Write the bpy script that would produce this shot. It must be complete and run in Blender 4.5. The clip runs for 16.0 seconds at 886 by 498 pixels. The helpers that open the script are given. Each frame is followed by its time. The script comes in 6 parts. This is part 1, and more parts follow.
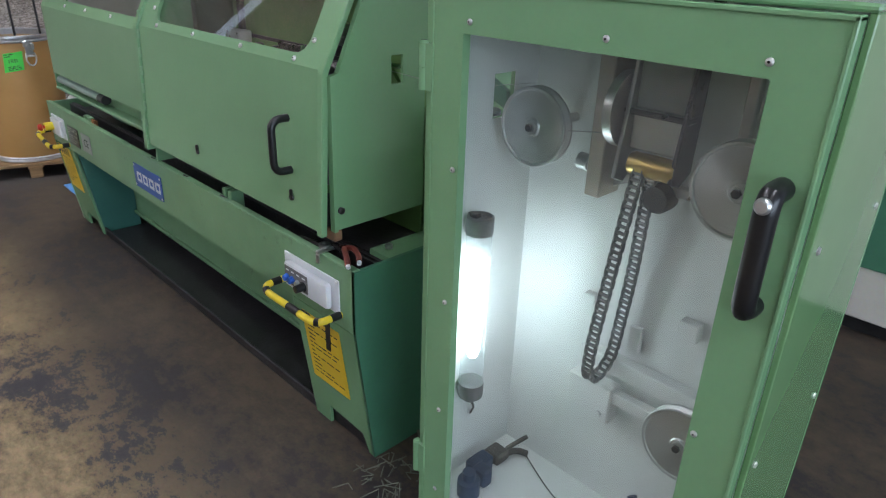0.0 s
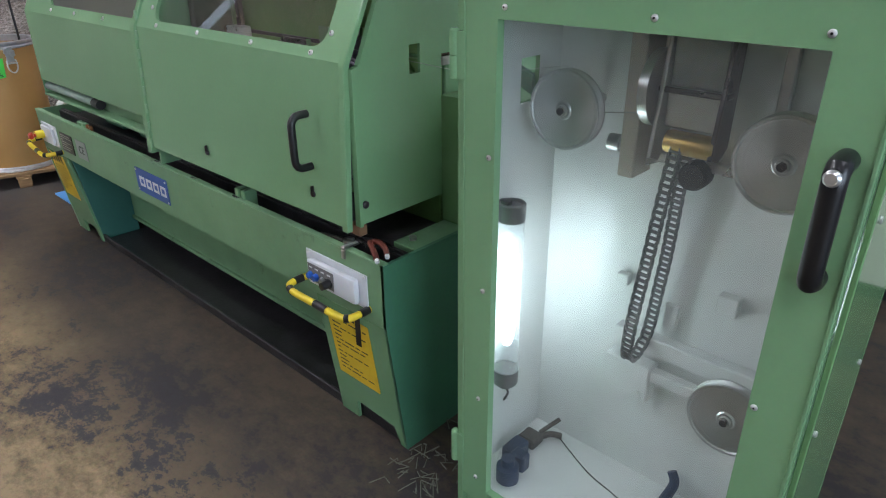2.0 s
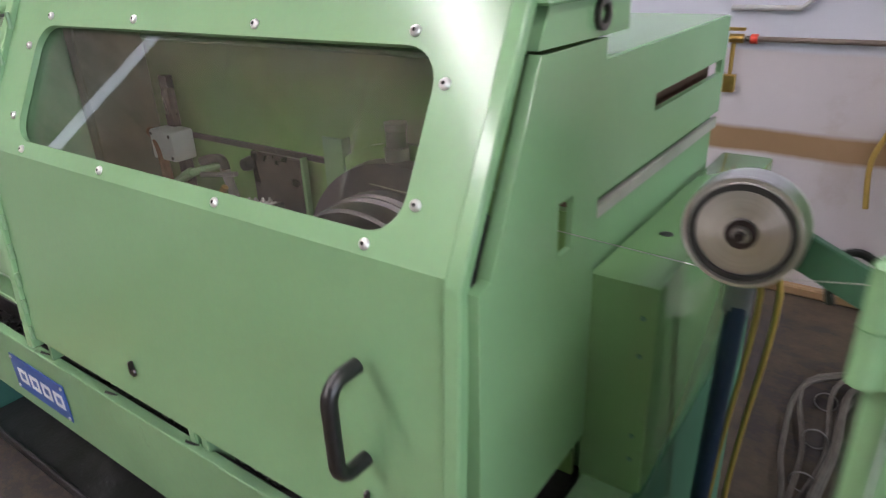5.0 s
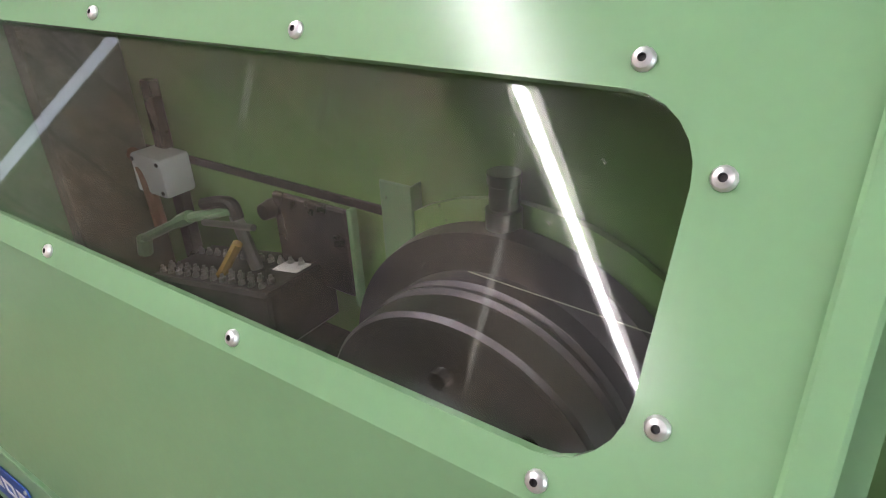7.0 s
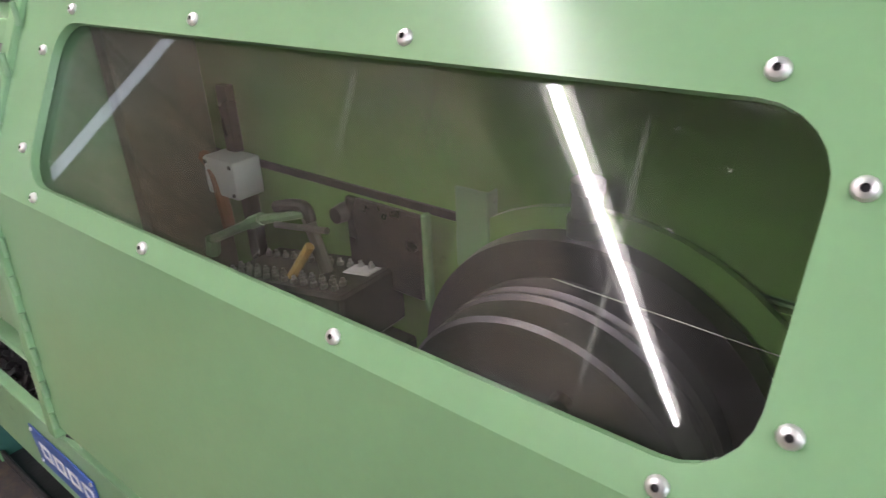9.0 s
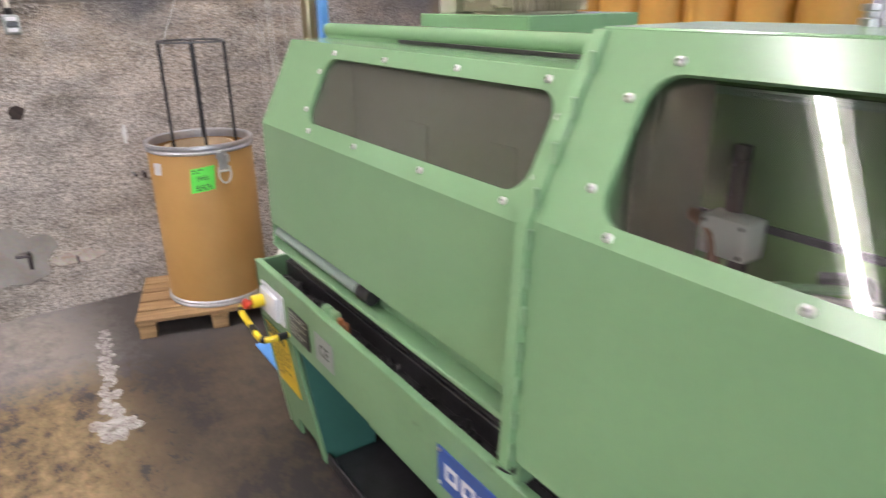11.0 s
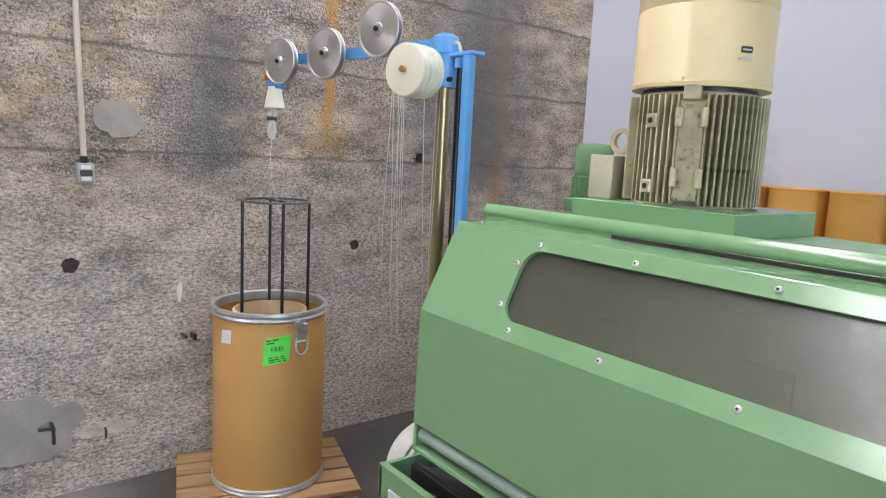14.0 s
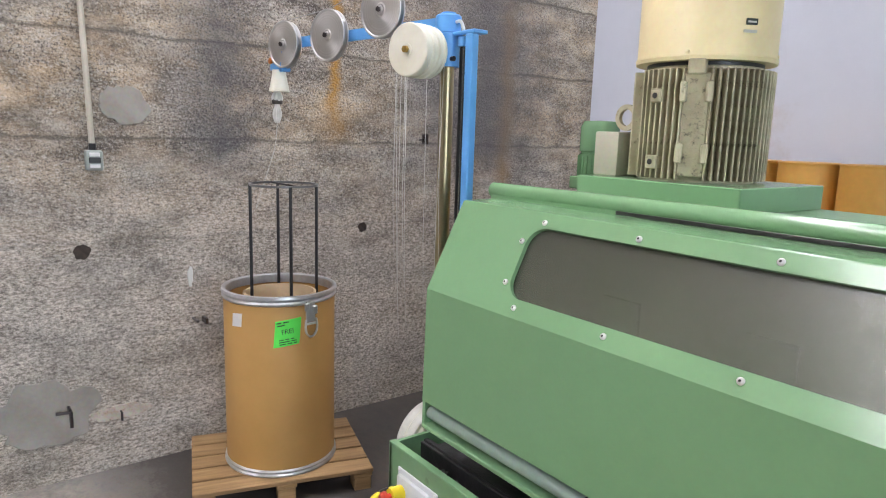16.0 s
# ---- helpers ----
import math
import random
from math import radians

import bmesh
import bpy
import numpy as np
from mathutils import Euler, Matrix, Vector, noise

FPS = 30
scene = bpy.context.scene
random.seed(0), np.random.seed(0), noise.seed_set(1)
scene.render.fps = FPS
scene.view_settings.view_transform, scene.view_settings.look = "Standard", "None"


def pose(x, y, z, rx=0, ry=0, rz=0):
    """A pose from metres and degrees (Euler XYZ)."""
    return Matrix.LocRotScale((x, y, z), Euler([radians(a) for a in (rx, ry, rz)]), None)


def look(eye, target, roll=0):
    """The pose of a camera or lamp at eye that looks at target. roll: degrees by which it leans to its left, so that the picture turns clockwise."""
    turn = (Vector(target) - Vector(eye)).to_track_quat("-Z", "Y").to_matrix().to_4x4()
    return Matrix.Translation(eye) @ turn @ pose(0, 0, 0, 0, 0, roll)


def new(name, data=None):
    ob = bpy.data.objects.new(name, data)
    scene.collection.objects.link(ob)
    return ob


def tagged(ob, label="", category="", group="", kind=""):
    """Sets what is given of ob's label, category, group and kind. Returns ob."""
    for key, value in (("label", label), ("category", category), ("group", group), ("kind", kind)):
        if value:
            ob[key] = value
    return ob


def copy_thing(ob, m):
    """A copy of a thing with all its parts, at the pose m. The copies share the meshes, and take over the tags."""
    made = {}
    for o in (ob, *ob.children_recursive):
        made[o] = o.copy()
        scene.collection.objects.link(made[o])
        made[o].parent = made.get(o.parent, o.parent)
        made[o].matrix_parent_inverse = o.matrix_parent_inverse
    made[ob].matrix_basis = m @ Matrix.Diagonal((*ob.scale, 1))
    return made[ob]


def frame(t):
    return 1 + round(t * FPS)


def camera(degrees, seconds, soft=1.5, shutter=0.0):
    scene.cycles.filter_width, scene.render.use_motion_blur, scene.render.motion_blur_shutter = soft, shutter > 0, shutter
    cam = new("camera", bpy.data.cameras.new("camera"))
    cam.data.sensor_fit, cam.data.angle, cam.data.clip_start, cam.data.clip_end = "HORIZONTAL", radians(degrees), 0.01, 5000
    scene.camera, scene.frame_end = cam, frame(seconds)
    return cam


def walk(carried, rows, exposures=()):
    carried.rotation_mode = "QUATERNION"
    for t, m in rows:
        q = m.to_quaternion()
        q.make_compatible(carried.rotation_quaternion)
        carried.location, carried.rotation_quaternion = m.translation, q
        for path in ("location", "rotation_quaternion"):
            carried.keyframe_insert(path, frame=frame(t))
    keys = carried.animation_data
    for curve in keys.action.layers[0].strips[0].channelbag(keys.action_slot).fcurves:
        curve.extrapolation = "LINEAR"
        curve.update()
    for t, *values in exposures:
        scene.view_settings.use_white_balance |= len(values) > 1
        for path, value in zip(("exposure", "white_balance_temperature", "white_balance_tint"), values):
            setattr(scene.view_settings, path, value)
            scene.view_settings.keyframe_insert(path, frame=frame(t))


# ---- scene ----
cam = camera(67.8, 16.0, 1.1, 0.5)
PATH = [
    (0, (0.092, 0.031, 1.562), (-1.192, 1.318, 0.728), 1.9),
    (0.5, (0.051, -0.022, 1.568), (-1.197, 1.296, 0.729), -0.2),
    (1, (0.028, -0.034, 1.567), (-1.207, 1.29, 0.717), -0.0),
    (1.5, (0.006, -0.038, 1.567), (-1.23, 1.277, 0.704), -0.4),
    (2, (-0.009, -0.051, 1.563), (-1.243, 1.261, 0.694), -0.6),
    (2.5, (-0.049, -0.052, 1.564), (-1.28, 1.251, 0.677), -1.6),
    (3, (-0.2, 0.057, 1.553), (-1.436, 1.34, 0.643), -2.2),
    (3.5, (-0.375, 0.24, 1.565), (-1.684, 1.504, 0.737), -1.2),
    (4, (-0.555, 0.352, 1.574), (-1.792, 1.684, 0.741), -1.8),
    (4.5, (-0.79, 0.421, 1.595), (-1.917, 1.873, 0.807), -2.9),
    (5, (-1.008, 0.509, 1.593), (-2.094, 1.975, 0.773), -2.3),
    (5.2, (-1.088, 0.565, 1.592), (-2.204, 1.996, 0.752), -3.4),
    (7.3, (-1.399, 0.778, 1.593), (-2.451, 2.209, 0.674), -2.6),
    (7.5, (-1.402, 0.777, 1.593), (-2.457, 2.207, 0.675), -2.6),
    (8, (-1.407, 0.77, 1.594), (-2.473, 2.193, 0.679), -2.5),
    (8.2, (-1.409, 0.766, 1.594), (-2.478, 2.189, 0.681), -2.5),
    (10.3, (-1.598, 0.517, 1.603), (-2.962, 1.764, 0.839), -0.8),
    (10.5, (-1.643, 0.459, 1.604), (-3.053, 1.673, 0.87), -0.2),
    (11, (-1.83, 0.357, 1.596), (-3.38, 1.401, 0.882), -0.8),
    (11.5, (-2.083, 0.28, 1.614), (-3.703, 1.254, 0.962), -0.9),
    (12, (-2.259, 0.186, 1.629), (-3.832, 1.28, 1.056), 0.9),
    (12.5, (-2.374, 0.038, 1.648), (-3.848, 1.307, 1.179), -0.4),
    (13, (-2.438, -0.027, 1.663), (-3.966, 1.197, 1.255), 1.8),
    (13.5, (-2.452, -0.017, 1.668), (-4.002, 1.201, 1.328), 2.5),
    (14, (-2.452, -0.012, 1.671), (-4.013, 1.203, 1.381), 2.9),
    (14.5, (-2.447, -0.014, 1.667), (-4.008, 1.195, 1.351), 2.4),
    (15, (-2.443, -0.013, 1.666), (-4.006, 1.188, 1.327), 2.3),
    (15.5, (-2.44, -0.013, 1.666), (-4.006, 1.183, 1.323), 2.1),
    (16, (-2.435, -0.007, 1.665), (-4.007, 1.18, 1.321), 1.8),
]
EXPOSURES = [(0.0, -0.45, 5850, 10), (3.0, -0.40, 5850, 10), (4.0, -0.17, 6150, 12), (5.0, 0.12, 6450, 15), (7.5, 0.18, 6450, 16), (10.5, 0.22, 6550, 17), (12.0, 0.08, 6500, 13), (13.5, 0.0, 6250, 10), (16.0, 0.0, 6250, 10)]
walk(cam, [(t, look(eye, target, roll)) for t, eye, target, roll in PATH], exposures=EXPOSURES)

# ---- world and light ----
world = bpy.data.worlds.new("world")
scene.world = world
world.use_nodes = True
sky = world.node_tree.nodes.new("ShaderNodeTexSky")
sky.sky_type, sky.sun_disc, sky.sun_elevation, sky.sun_rotation = "NISHITA", False, radians(35), radians(200)
world.node_tree.links.new(sky.outputs[0], world.node_tree.nodes["Background"].inputs[0])
world.node_tree.nodes["Background"].inputs[1].default_value = 0.12
CEIL = 5.4


def area_lamp(name, m, sx, sy, power, colour):
    data = bpy.data.lights.new(name, "AREA")
    data.shape, data.size, data.size_y, data.energy, data.color = "RECTANGLE", sx, sy, power, colour
    ob = new(name, data)
    ob.matrix_world = m
    return ob


# added bluish fill from the east, set in an assumed, unseen opening
area_lamp("east_side_fill", look((5.62, -0.6, 1.95), (-5.0, -0.2, 0.8)), 5.0, 2.4, 330, (0.80, 0.90, 1.0))


# ---- materials ----
def ramp(nt, fac, stops):
    n = nt.nodes.new("ShaderNodeValToRGB")
    while len(n.color_ramp.elements) < len(stops):
        n.color_ramp.elements.new(0.5)
    for e, (p, c) in zip(n.color_ramp.elements, stops):
        e.position, e.color = p, (*c, 1) if len(c) == 3 else c
    nt.links.new(fac, n.inputs[0])
    return n.outputs[0]


def noise_tex(nt, co, scale, detail=4, rough=0.6, kind="ShaderNodeTexNoise"):
    n = nt.nodes.new(kind)
    n.inputs["Scale"].default_value = scale
    if kind == "ShaderNodeTexNoise":
        n.inputs["Detail"].default_value, n.inputs["Roughness"].default_value = detail, rough
    nt.links.new(co, n.inputs["Vector"])
    return n


def mixc(nt, fac, a, b, mode="MIX"):
    n = nt.nodes.new("ShaderNodeMix")
    n.data_type, n.blend_type = "RGBA", mode
    for s, v in ((0, fac), (6, a), (7, b)):
        if isinstance(v, (int, float)):
            n.inputs[s].default_value = v
        elif isinstance(v, tuple):
            n.inputs[s].default_value = (*v, 1)
        else:
            nt.links.new(v, n.inputs[s])
    return n.outputs[2]


def mathn(nt, op, a, b=None, clamp=False):
    n = nt.nodes.new("ShaderNodeMath")
    n.operation, n.use_clamp = op, clamp
    for s, v in enumerate((a, b)):
        if v is None:
            continue
        if isinstance(v, (int, float)):
            n.inputs[s].default_value = v
        else:
            nt.links.new(v, n.inputs[s])
    return n.outputs[0]


def base_mat(name):
    m = bpy.data.materials.new(name)
    m.use_nodes = True
    nt = m.node_tree
    p = nt.nodes["Principled BSDF"]
    co = nt.nodes.new("ShaderNodeTexCoord").outputs["Object"]
    return m, nt, p, co


def bumped(nt, p, height, strength, dist=0.002):
    b = nt.nodes.new("ShaderNodeBump")
    b.inputs["Strength"].default_value, b.inputs["Distance"].default_value = strength, dist
    nt.links.new(height, b.inputs["Height"])
    nt.links.new(b.outputs[0], p.inputs["Normal"])


def surf(name, c, c2=None, rough=0.5, metal=0.0, big=2.5, fine=60, bump=0.1, dirt=None, dirt_amount=0.5, vary=0.12, spec=0.5):
    """Paint or metal: two tones at a large scale, grain at a fine one, optional dirt blotches."""
    m, nt, p, co = base_mat(name)
    c2 = c2 or tuple(v * 0.8 for v in c)
    n1, n2 = noise_tex(nt, co, big, 5), noise_tex(nt, co, fine, 3)
    col = mixc(nt, ramp(nt, n1.outputs[0], [(0.35, (0, 0, 0)), (0.65, (1, 1, 1))]), c, c2)
    col = mixc(nt, vary, col, n2.outputs["Color"], "OVERLAY")
    if dirt:
        n3 = noise_tex(nt, co, big * 3.3, 8, 0.7)
        lo = 0.72 - 0.3 * dirt_amount
        col = mixc(nt, ramp(nt, n3.outputs[0], [(lo, (0, 0, 0)), (lo + 0.13, (1, 1, 1))]), col, dirt)
    nt.links.new(col, p.inputs["Base Color"])
    r = nt.nodes.new("ShaderNodeMapRange")
    r.inputs["To Min"].default_value, r.inputs["To Max"].default_value = max(rough - 0.06, 0.03), min(rough + 0.08, 1)
    nt.links.new(n1.outputs[0], r.inputs["Value"])
    nt.links.new(r.outputs[0], p.inputs["Roughness"])
    p.inputs["Metallic"].default_value = metal
    p.inputs["Specular IOR Level"].default_value = spec
    if bump:
        bumped(nt, p, n2.outputs[0], bump)
    return m


def plain_glass(name, tint, rough=0.02, haze=0.0, haze_col=(0.5, 0.5, 0.45), scratch=0.0, film=0.0):
    """A clear sheet: see-through with a gloss coat, and a film of dust."""
    m, nt, p, co = base_mat(name)
    out = nt.nodes["Material Output"]
    tr = nt.nodes.new("ShaderNodeBsdfTransparent")
    tr.inputs[0].default_value = (*tint, 1)
    gl = nt.nodes.new("ShaderNodeBsdfGlossy")
    gl.inputs["Roughness"].default_value = rough
    lw = nt.nodes.new("ShaderNodeLayerWeight")
    lw.inputs[0].default_value = 0.5
    fr = nt.nodes.new("ShaderNodeMath")
    fr.operation = "MULTIPLY_ADD"
    nt.links.new(mathn(nt, "POWER", lw.outputs["Facing"], 4.0), fr.inputs[0])
    fr.inputs[1].default_value, fr.inputs[2].default_value = 0.8, 0.035
    mx = nt.nodes.new("ShaderNodeMixShader")
    nt.links.new(fr.outputs[0], mx.inputs[0]), nt.links.new(tr.outputs[0], mx.inputs[1]), nt.links.new(gl.outputs[0], mx.inputs[2])
    last = mx.outputs[0]
    if film:
        # wiped grease: fine swirls that spread the gloss
        gf = nt.nodes.new("ShaderNodeBsdfGlossy")
        gf.inputs["Roughness"].default_value = 0.17
        wipe = noise_tex(nt, co, 7.0, 6, 0.7)
        k = mathn(nt, "MULTIPLY", ramp(nt, wipe.outputs[0], [(0.3, (0.35, 0.35, 0.35)), (0.7, (1, 1, 1))]), film)
        m3 = nt.nodes.new("ShaderNodeMixShader")
        nt.links.new(k, m3.inputs[0]), nt.links.new(last, m3.inputs[1]), nt.links.new(gf.outputs[0], m3.inputs[2])
        last = m3.outputs[0]
    if scratch:
        mp = nt.nodes.new("ShaderNodeMapping")
        mp.inputs["Rotation"].default_value = (0, radians(38), 0)
        mp.inputs["Scale"].default_value = (70, 4, 2.2)
        nt.links.new(co, mp.inputs[0])
        st = noise_tex(nt, mp.outputs[0], 1.0, 2, 0.5)
        sp = noise_tex(nt, co, 150, 2, 0.5)
        k = mathn(nt, "ADD", mathn(nt, "MULTIPLY", ramp(nt, st.outputs[0], [(0.68, (0, 0, 0)), (0.78, (1, 1, 1))]), 0.5), ramp(nt, sp.outputs[0], [(0.735, (0, 0, 0)), (0.77, (1, 1, 1))]))
        ds = nt.nodes.new("ShaderNodeBsdfDiffuse")
        ds.inputs[0].default_value = (0.6, 0.62, 0.55, 1)
        m4 = nt.nodes.new("ShaderNodeMixShader")
        nt.links.new(mathn(nt, "MULTIPLY", k, scratch), m4.inputs[0]), nt.links.new(last, m4.inputs[1]), nt.links.new(ds.outputs[0], m4.inputs[2])
        last = m4.outputs[0]
    if haze:
        df = nt.nodes.new("ShaderNodeBsdfDiffuse")
        df.inputs[0].default_value = (*haze_col, 1)
        n = noise_tex(nt, co, 3.0, 8, 0.65)
        f = mathn(nt, "MULTIPLY", ramp(nt, n.outputs[0], [(0.25, (0.35, 0.35, 0.35)), (0.75, (1, 1, 1))]), haze)
        m2 = nt.nodes.new("ShaderNodeMixShader")
        nt.links.new(f, m2.inputs[0]), nt.links.new(last, m2.inputs[1]), nt.links.new(df.outputs[0], m2.inputs[2])
        last = m2.outputs[0]
    nt.links.new(last, out.inputs[0])
    return m


def glow(name, c, strength):
    m, nt, p, co = base_mat(name)
    p.inputs["Emission Color"].default_value, p.inputs["Emission Strength"].default_value = (*c, 1), strength
    p.inputs["Base Color"].default_value = (0.8, 0.8, 0.8, 1)
    return m


GREEN = surf("green_paint", (0.19, 0.35, 0.18), (0.17, 0.315, 0.16), 0.185, 0, 0.9, 90, 0.012, (0.10, 0.17, 0.085), 0.1, 0.05)
GREEN_WORN = surf("worn_green_paint", (0.185, 0.335, 0.175), (0.145, 0.27, 0.14), 0.36, 0, 2.0, 70, 0.08, (0.05, 0.075, 0.04), 0.33, 0.1)
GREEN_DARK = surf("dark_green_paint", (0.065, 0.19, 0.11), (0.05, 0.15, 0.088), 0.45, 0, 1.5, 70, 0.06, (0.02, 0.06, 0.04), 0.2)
GREEN_SHADED = surf("shaded_green_paint", (0.05, 0.17, 0.135), (0.04, 0.14, 0.11), 0.45, 0, 2, 70, 0.06)
GLOSS = surf("glossy_green_sheet", (0.17, 0.32, 0.14), (0.15, 0.28, 0.12), 0.10, 0, 1.5, 80, 0, None, 0, 0.0, 0.5)
BLACK = surf("black_plastic", (0.012, 0.012, 0.013), None, 0.3, 0, 6, 200, 0.03)
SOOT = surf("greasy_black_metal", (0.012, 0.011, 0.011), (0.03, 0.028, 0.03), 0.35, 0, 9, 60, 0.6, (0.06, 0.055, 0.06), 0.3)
RUBBER = surf("black_rubber", (0.018, 0.018, 0.018), None, 0.6, 0, 6, 90, 0.1)
STEEL = surf("machined_steel", (0.55, 0.55, 0.54), (0.42, 0.42, 0.41), 0.28, 1, 6, 150, 0.03)
ALU = surf("turned_aluminium", (0.68, 0.68, 0.66), (0.55, 0.55, 0.53), 0.34, 1, 5, 120, 0.03)
CHROME = surf("zinc_screw", (0.76, 0.76, 0.75), None, 0.34, 0.85, 20, 200, 0.02)
DARKSTEEL = surf("dark_oiled_steel", (0.10, 0.085, 0.085), (0.05, 0.045, 0.05), 0.27, 0.85, 5, 90, 0.04)
BRASS = surf("brass", (0.55, 0.38, 0.12), (0.4, 0.26, 0.08), 0.35, 1, 8, 80, 0.05)
GALV = surf("galvanised_rim", (0.58, 0.59, 0.60), (0.46, 0.47, 0.48), 0.36, 0.75, 20, 120, 0.05)
WHITEPAINT = surf("white_paint", (0.72, 0.73, 0.70), (0.62, 0.63, 0.6), 0.45, 0, 2, 60, 0.05, (0.45, 0.44, 0.4), 0.12)
INNER = surf("white_cabinet_lining", (0.79, 0.80, 0.78), (0.72, 0.735, 0.72), 0.3, 0, 1.5, 60, 0, (0.55, 0.55, 0.52), 0.12, 0.0)
CREAM = surf("cream_enamel", (0.74, 0.63, 0.37), (0.66, 0.55, 0.31), 0.42, 0, 3, 60, 0.05, (0.4, 0.33, 0.18), 0.1)
CREAMDIRTY = surf("oily_cream_enamel", (0.56, 0.51, 0.36), (0.36, 0.315, 0.21), 0.45, 0, 9, 70, 0.25, (0.09, 0.07, 0.04), 0.45)
OILY = surf("oil_caked_enamel", (0.30, 0.26, 0.175), (0.42, 0.37, 0.25), 0.45, 0, 14, 60, 0.8, (0.06, 0.05, 0.033), 0.6)
GREYBOX = surf("pale_grey_box", (0.55, 0.54, 0.48), (0.48, 0.47, 0.41), 0.5, 0, 5, 80, 0.05)
BLUE = surf("light_blue_paint", (0.13, 0.38, 0.78), (0.10, 0.32, 0.68), 0.4, 0, 4, 70, 0.05)
BLUEPLATE = surf("blue_plate", (0.035, 0.10, 0.36), (0.03, 0.08, 0.28), 0.35, 0, 6, 80, 0.03)
BLUEDARK = surf("dark_blue_hose", (0.02, 0.042, 0.095), None, 0.5, 0, 6, 80, 0.05)
YELLOW = surf("yellow_paint", (0.78, 0.62, 0.02), (0.68, 0.5, 0.02), 0.45, 0, 9, 80, 0.05, (0.2, 0.14, 0.02), 0.1)
YELLOWSIGN = surf("yellow_sign", (0.70, 0.50, 0.02), (0.62, 0.43, 0.02), 0.5, 0, 9, 80, 0.03)
ORANGE = surf("orange_plastic", (0.75, 0.2, 0.03), None, 0.4, 0, 5, 80, 0.03)
RED = surf("red_plastic", (0.6, 0.05, 0.025), None, 0.35, 0, 5, 80, 0.03)
GRIPRED = surf("worn_red_rubber", (0.24, 0.05, 0.03), (0.14, 0.04, 0.03), 0.5, 0, 20, 80, 0.1)
CAPGREY = surf("grey_lamp_cap", (0.20, 0.20, 0.20), (0.13, 0.13, 0.13), 0.3, 0.6, 9, 80, 0.03)
STRIPGREY = surf("dark_grey_strip", (0.16, 0.155, 0.15), None, 0.4, 0, 9, 80, 0.03)
COREPALE = surf("pale_cardboard", (0.60, 0.46, 0.29), (0.50, 0.38, 0.23), 0.7, 0, 5, 60, 0.05)
WHITENYLON = surf("white_nylon", (0.80, 0.78, 0.68), (0.72, 0.68, 0.54), 0.4, 0, 6, 80, 0.05)
BUTTONBLUE = surf("blue_button", (0.03, 0.12, 0.5), None, 0.3)
PLATEGREY = surf("grey_label", (0.33, 0.35, 0.34), (0.27, 0.285, 0.28), 0.35, 0.2, 9, 90, 0.03)
PANELWHITE = surf("white_panel", (0.70, 0.72, 0.74), (0.62, 0.64, 0.66), 0.35, 0, 8, 90, 0.03, (0.3, 0.3, 0.28), 0.12)
LABELGREEN = surf("neon_green_paper", (0.12, 0.80, 0.10), (0.10, 0.72, 0.08), 0.6, 0, 9, 90, 0.03)
PAPER = surf("white_paper", (0.75, 0.75, 0.76), None, 0.7, 0, 9, 90, 0.02)
INK = surf("dark_ink", (0.03, 0.04, 0.03), None, 0.6, 0, 9, 90, 0)
CARD = surf("brown_fibreboard", (0.43, 0.245, 0.075), (0.38, 0.21, 0.06), 0.55, 0, 2.2, 45, 0.04, (0.52, 0.33, 0.13), 0.08, 0.05)
CARDORANGE = surf("orange_fibreboard", (0.56, 0.30, 0.06), (0.48, 0.25, 0.05), 0.55, 0, 3, 45, 0.04)
CLOTH = surf("grey_cotton_rag", (0.74, 0.73, 0.70), (0.58, 0.56, 0.53), 0.9, 0, 12, 200, 0.4)
HOSEYELLOW = surf("yellow_hose", (0.36, 0.24, 0.05), None, 0.5, 0, 8, 90, 0.05)
CABLEGREY = surf("grey_cable", (0.085, 0.075, 0.062), (0.05, 0.042, 0.036), 0.6, 0, 12, 90, 0.05)
HOSEPALE = surf("pale_milky_hose", (0.6, 0.64, 0.62), None, 0.35, 0, 8, 90, 0.03)
WIRE = surf("bright_wire", (0.42, 0.42, 0.40), None, 0.4, 0.6, 30, 200, 0)
WIRETHIN = surf("pale_strand", (0.72, 0.71, 0.66), None, 0.5, 0, 30, 200, 0)


def turned_metal(name, c, rough, metal=1.0):
    """Lathe-turned metal: rings of tool marks and the fan-shaped gloss that they give."""
    m, nt, p, co = base_mat(name)
    sep = nt.nodes.new("ShaderNodeSeparateXYZ")
    nt.links.new(co, sep.inputs[0])
    rad = mathn(nt, "SQRT", mathn(nt, "ADD", mathn(nt, "MULTIPLY", sep.outputs[0], sep.outputs[0]), mathn(nt, "MULTIPLY", sep.outputs[2], sep.outputs[2])))
    rings = nt.nodes.new("ShaderNodeTexNoise")
    rings.noise_dimensions = "1D"
    rings.inputs["Scale"].default_value = 190
    nt.links.new(rad, rings.inputs["W"])
    n1 = noise_tex(nt, co, 22, 5, 0.7)
    col = mixc(nt, rings.outputs[0], tuple(v * 0.8 for v in c), c)
    col = mixc(nt, ramp(nt, n1.outputs[0], [(0.55, (0, 0, 0)), (0.8, (0.4, 0.4, 0.4))]), col, tuple(v * 0.6 for v in c))
    nt.links.new(col, p.inputs["Base Color"])
    p.inputs["Metallic"].default_value, p.inputs["Roughness"].default_value = metal, rough
    p.inputs["Anisotropic"].default_value = 0.8
    tg = nt.nodes.new("ShaderNodeTangent")
    tg.direction_type, tg.axis = "RADIAL", "Y"
    nt.links.new(tg.outputs[0], p.inputs["Tangent"])
    return m


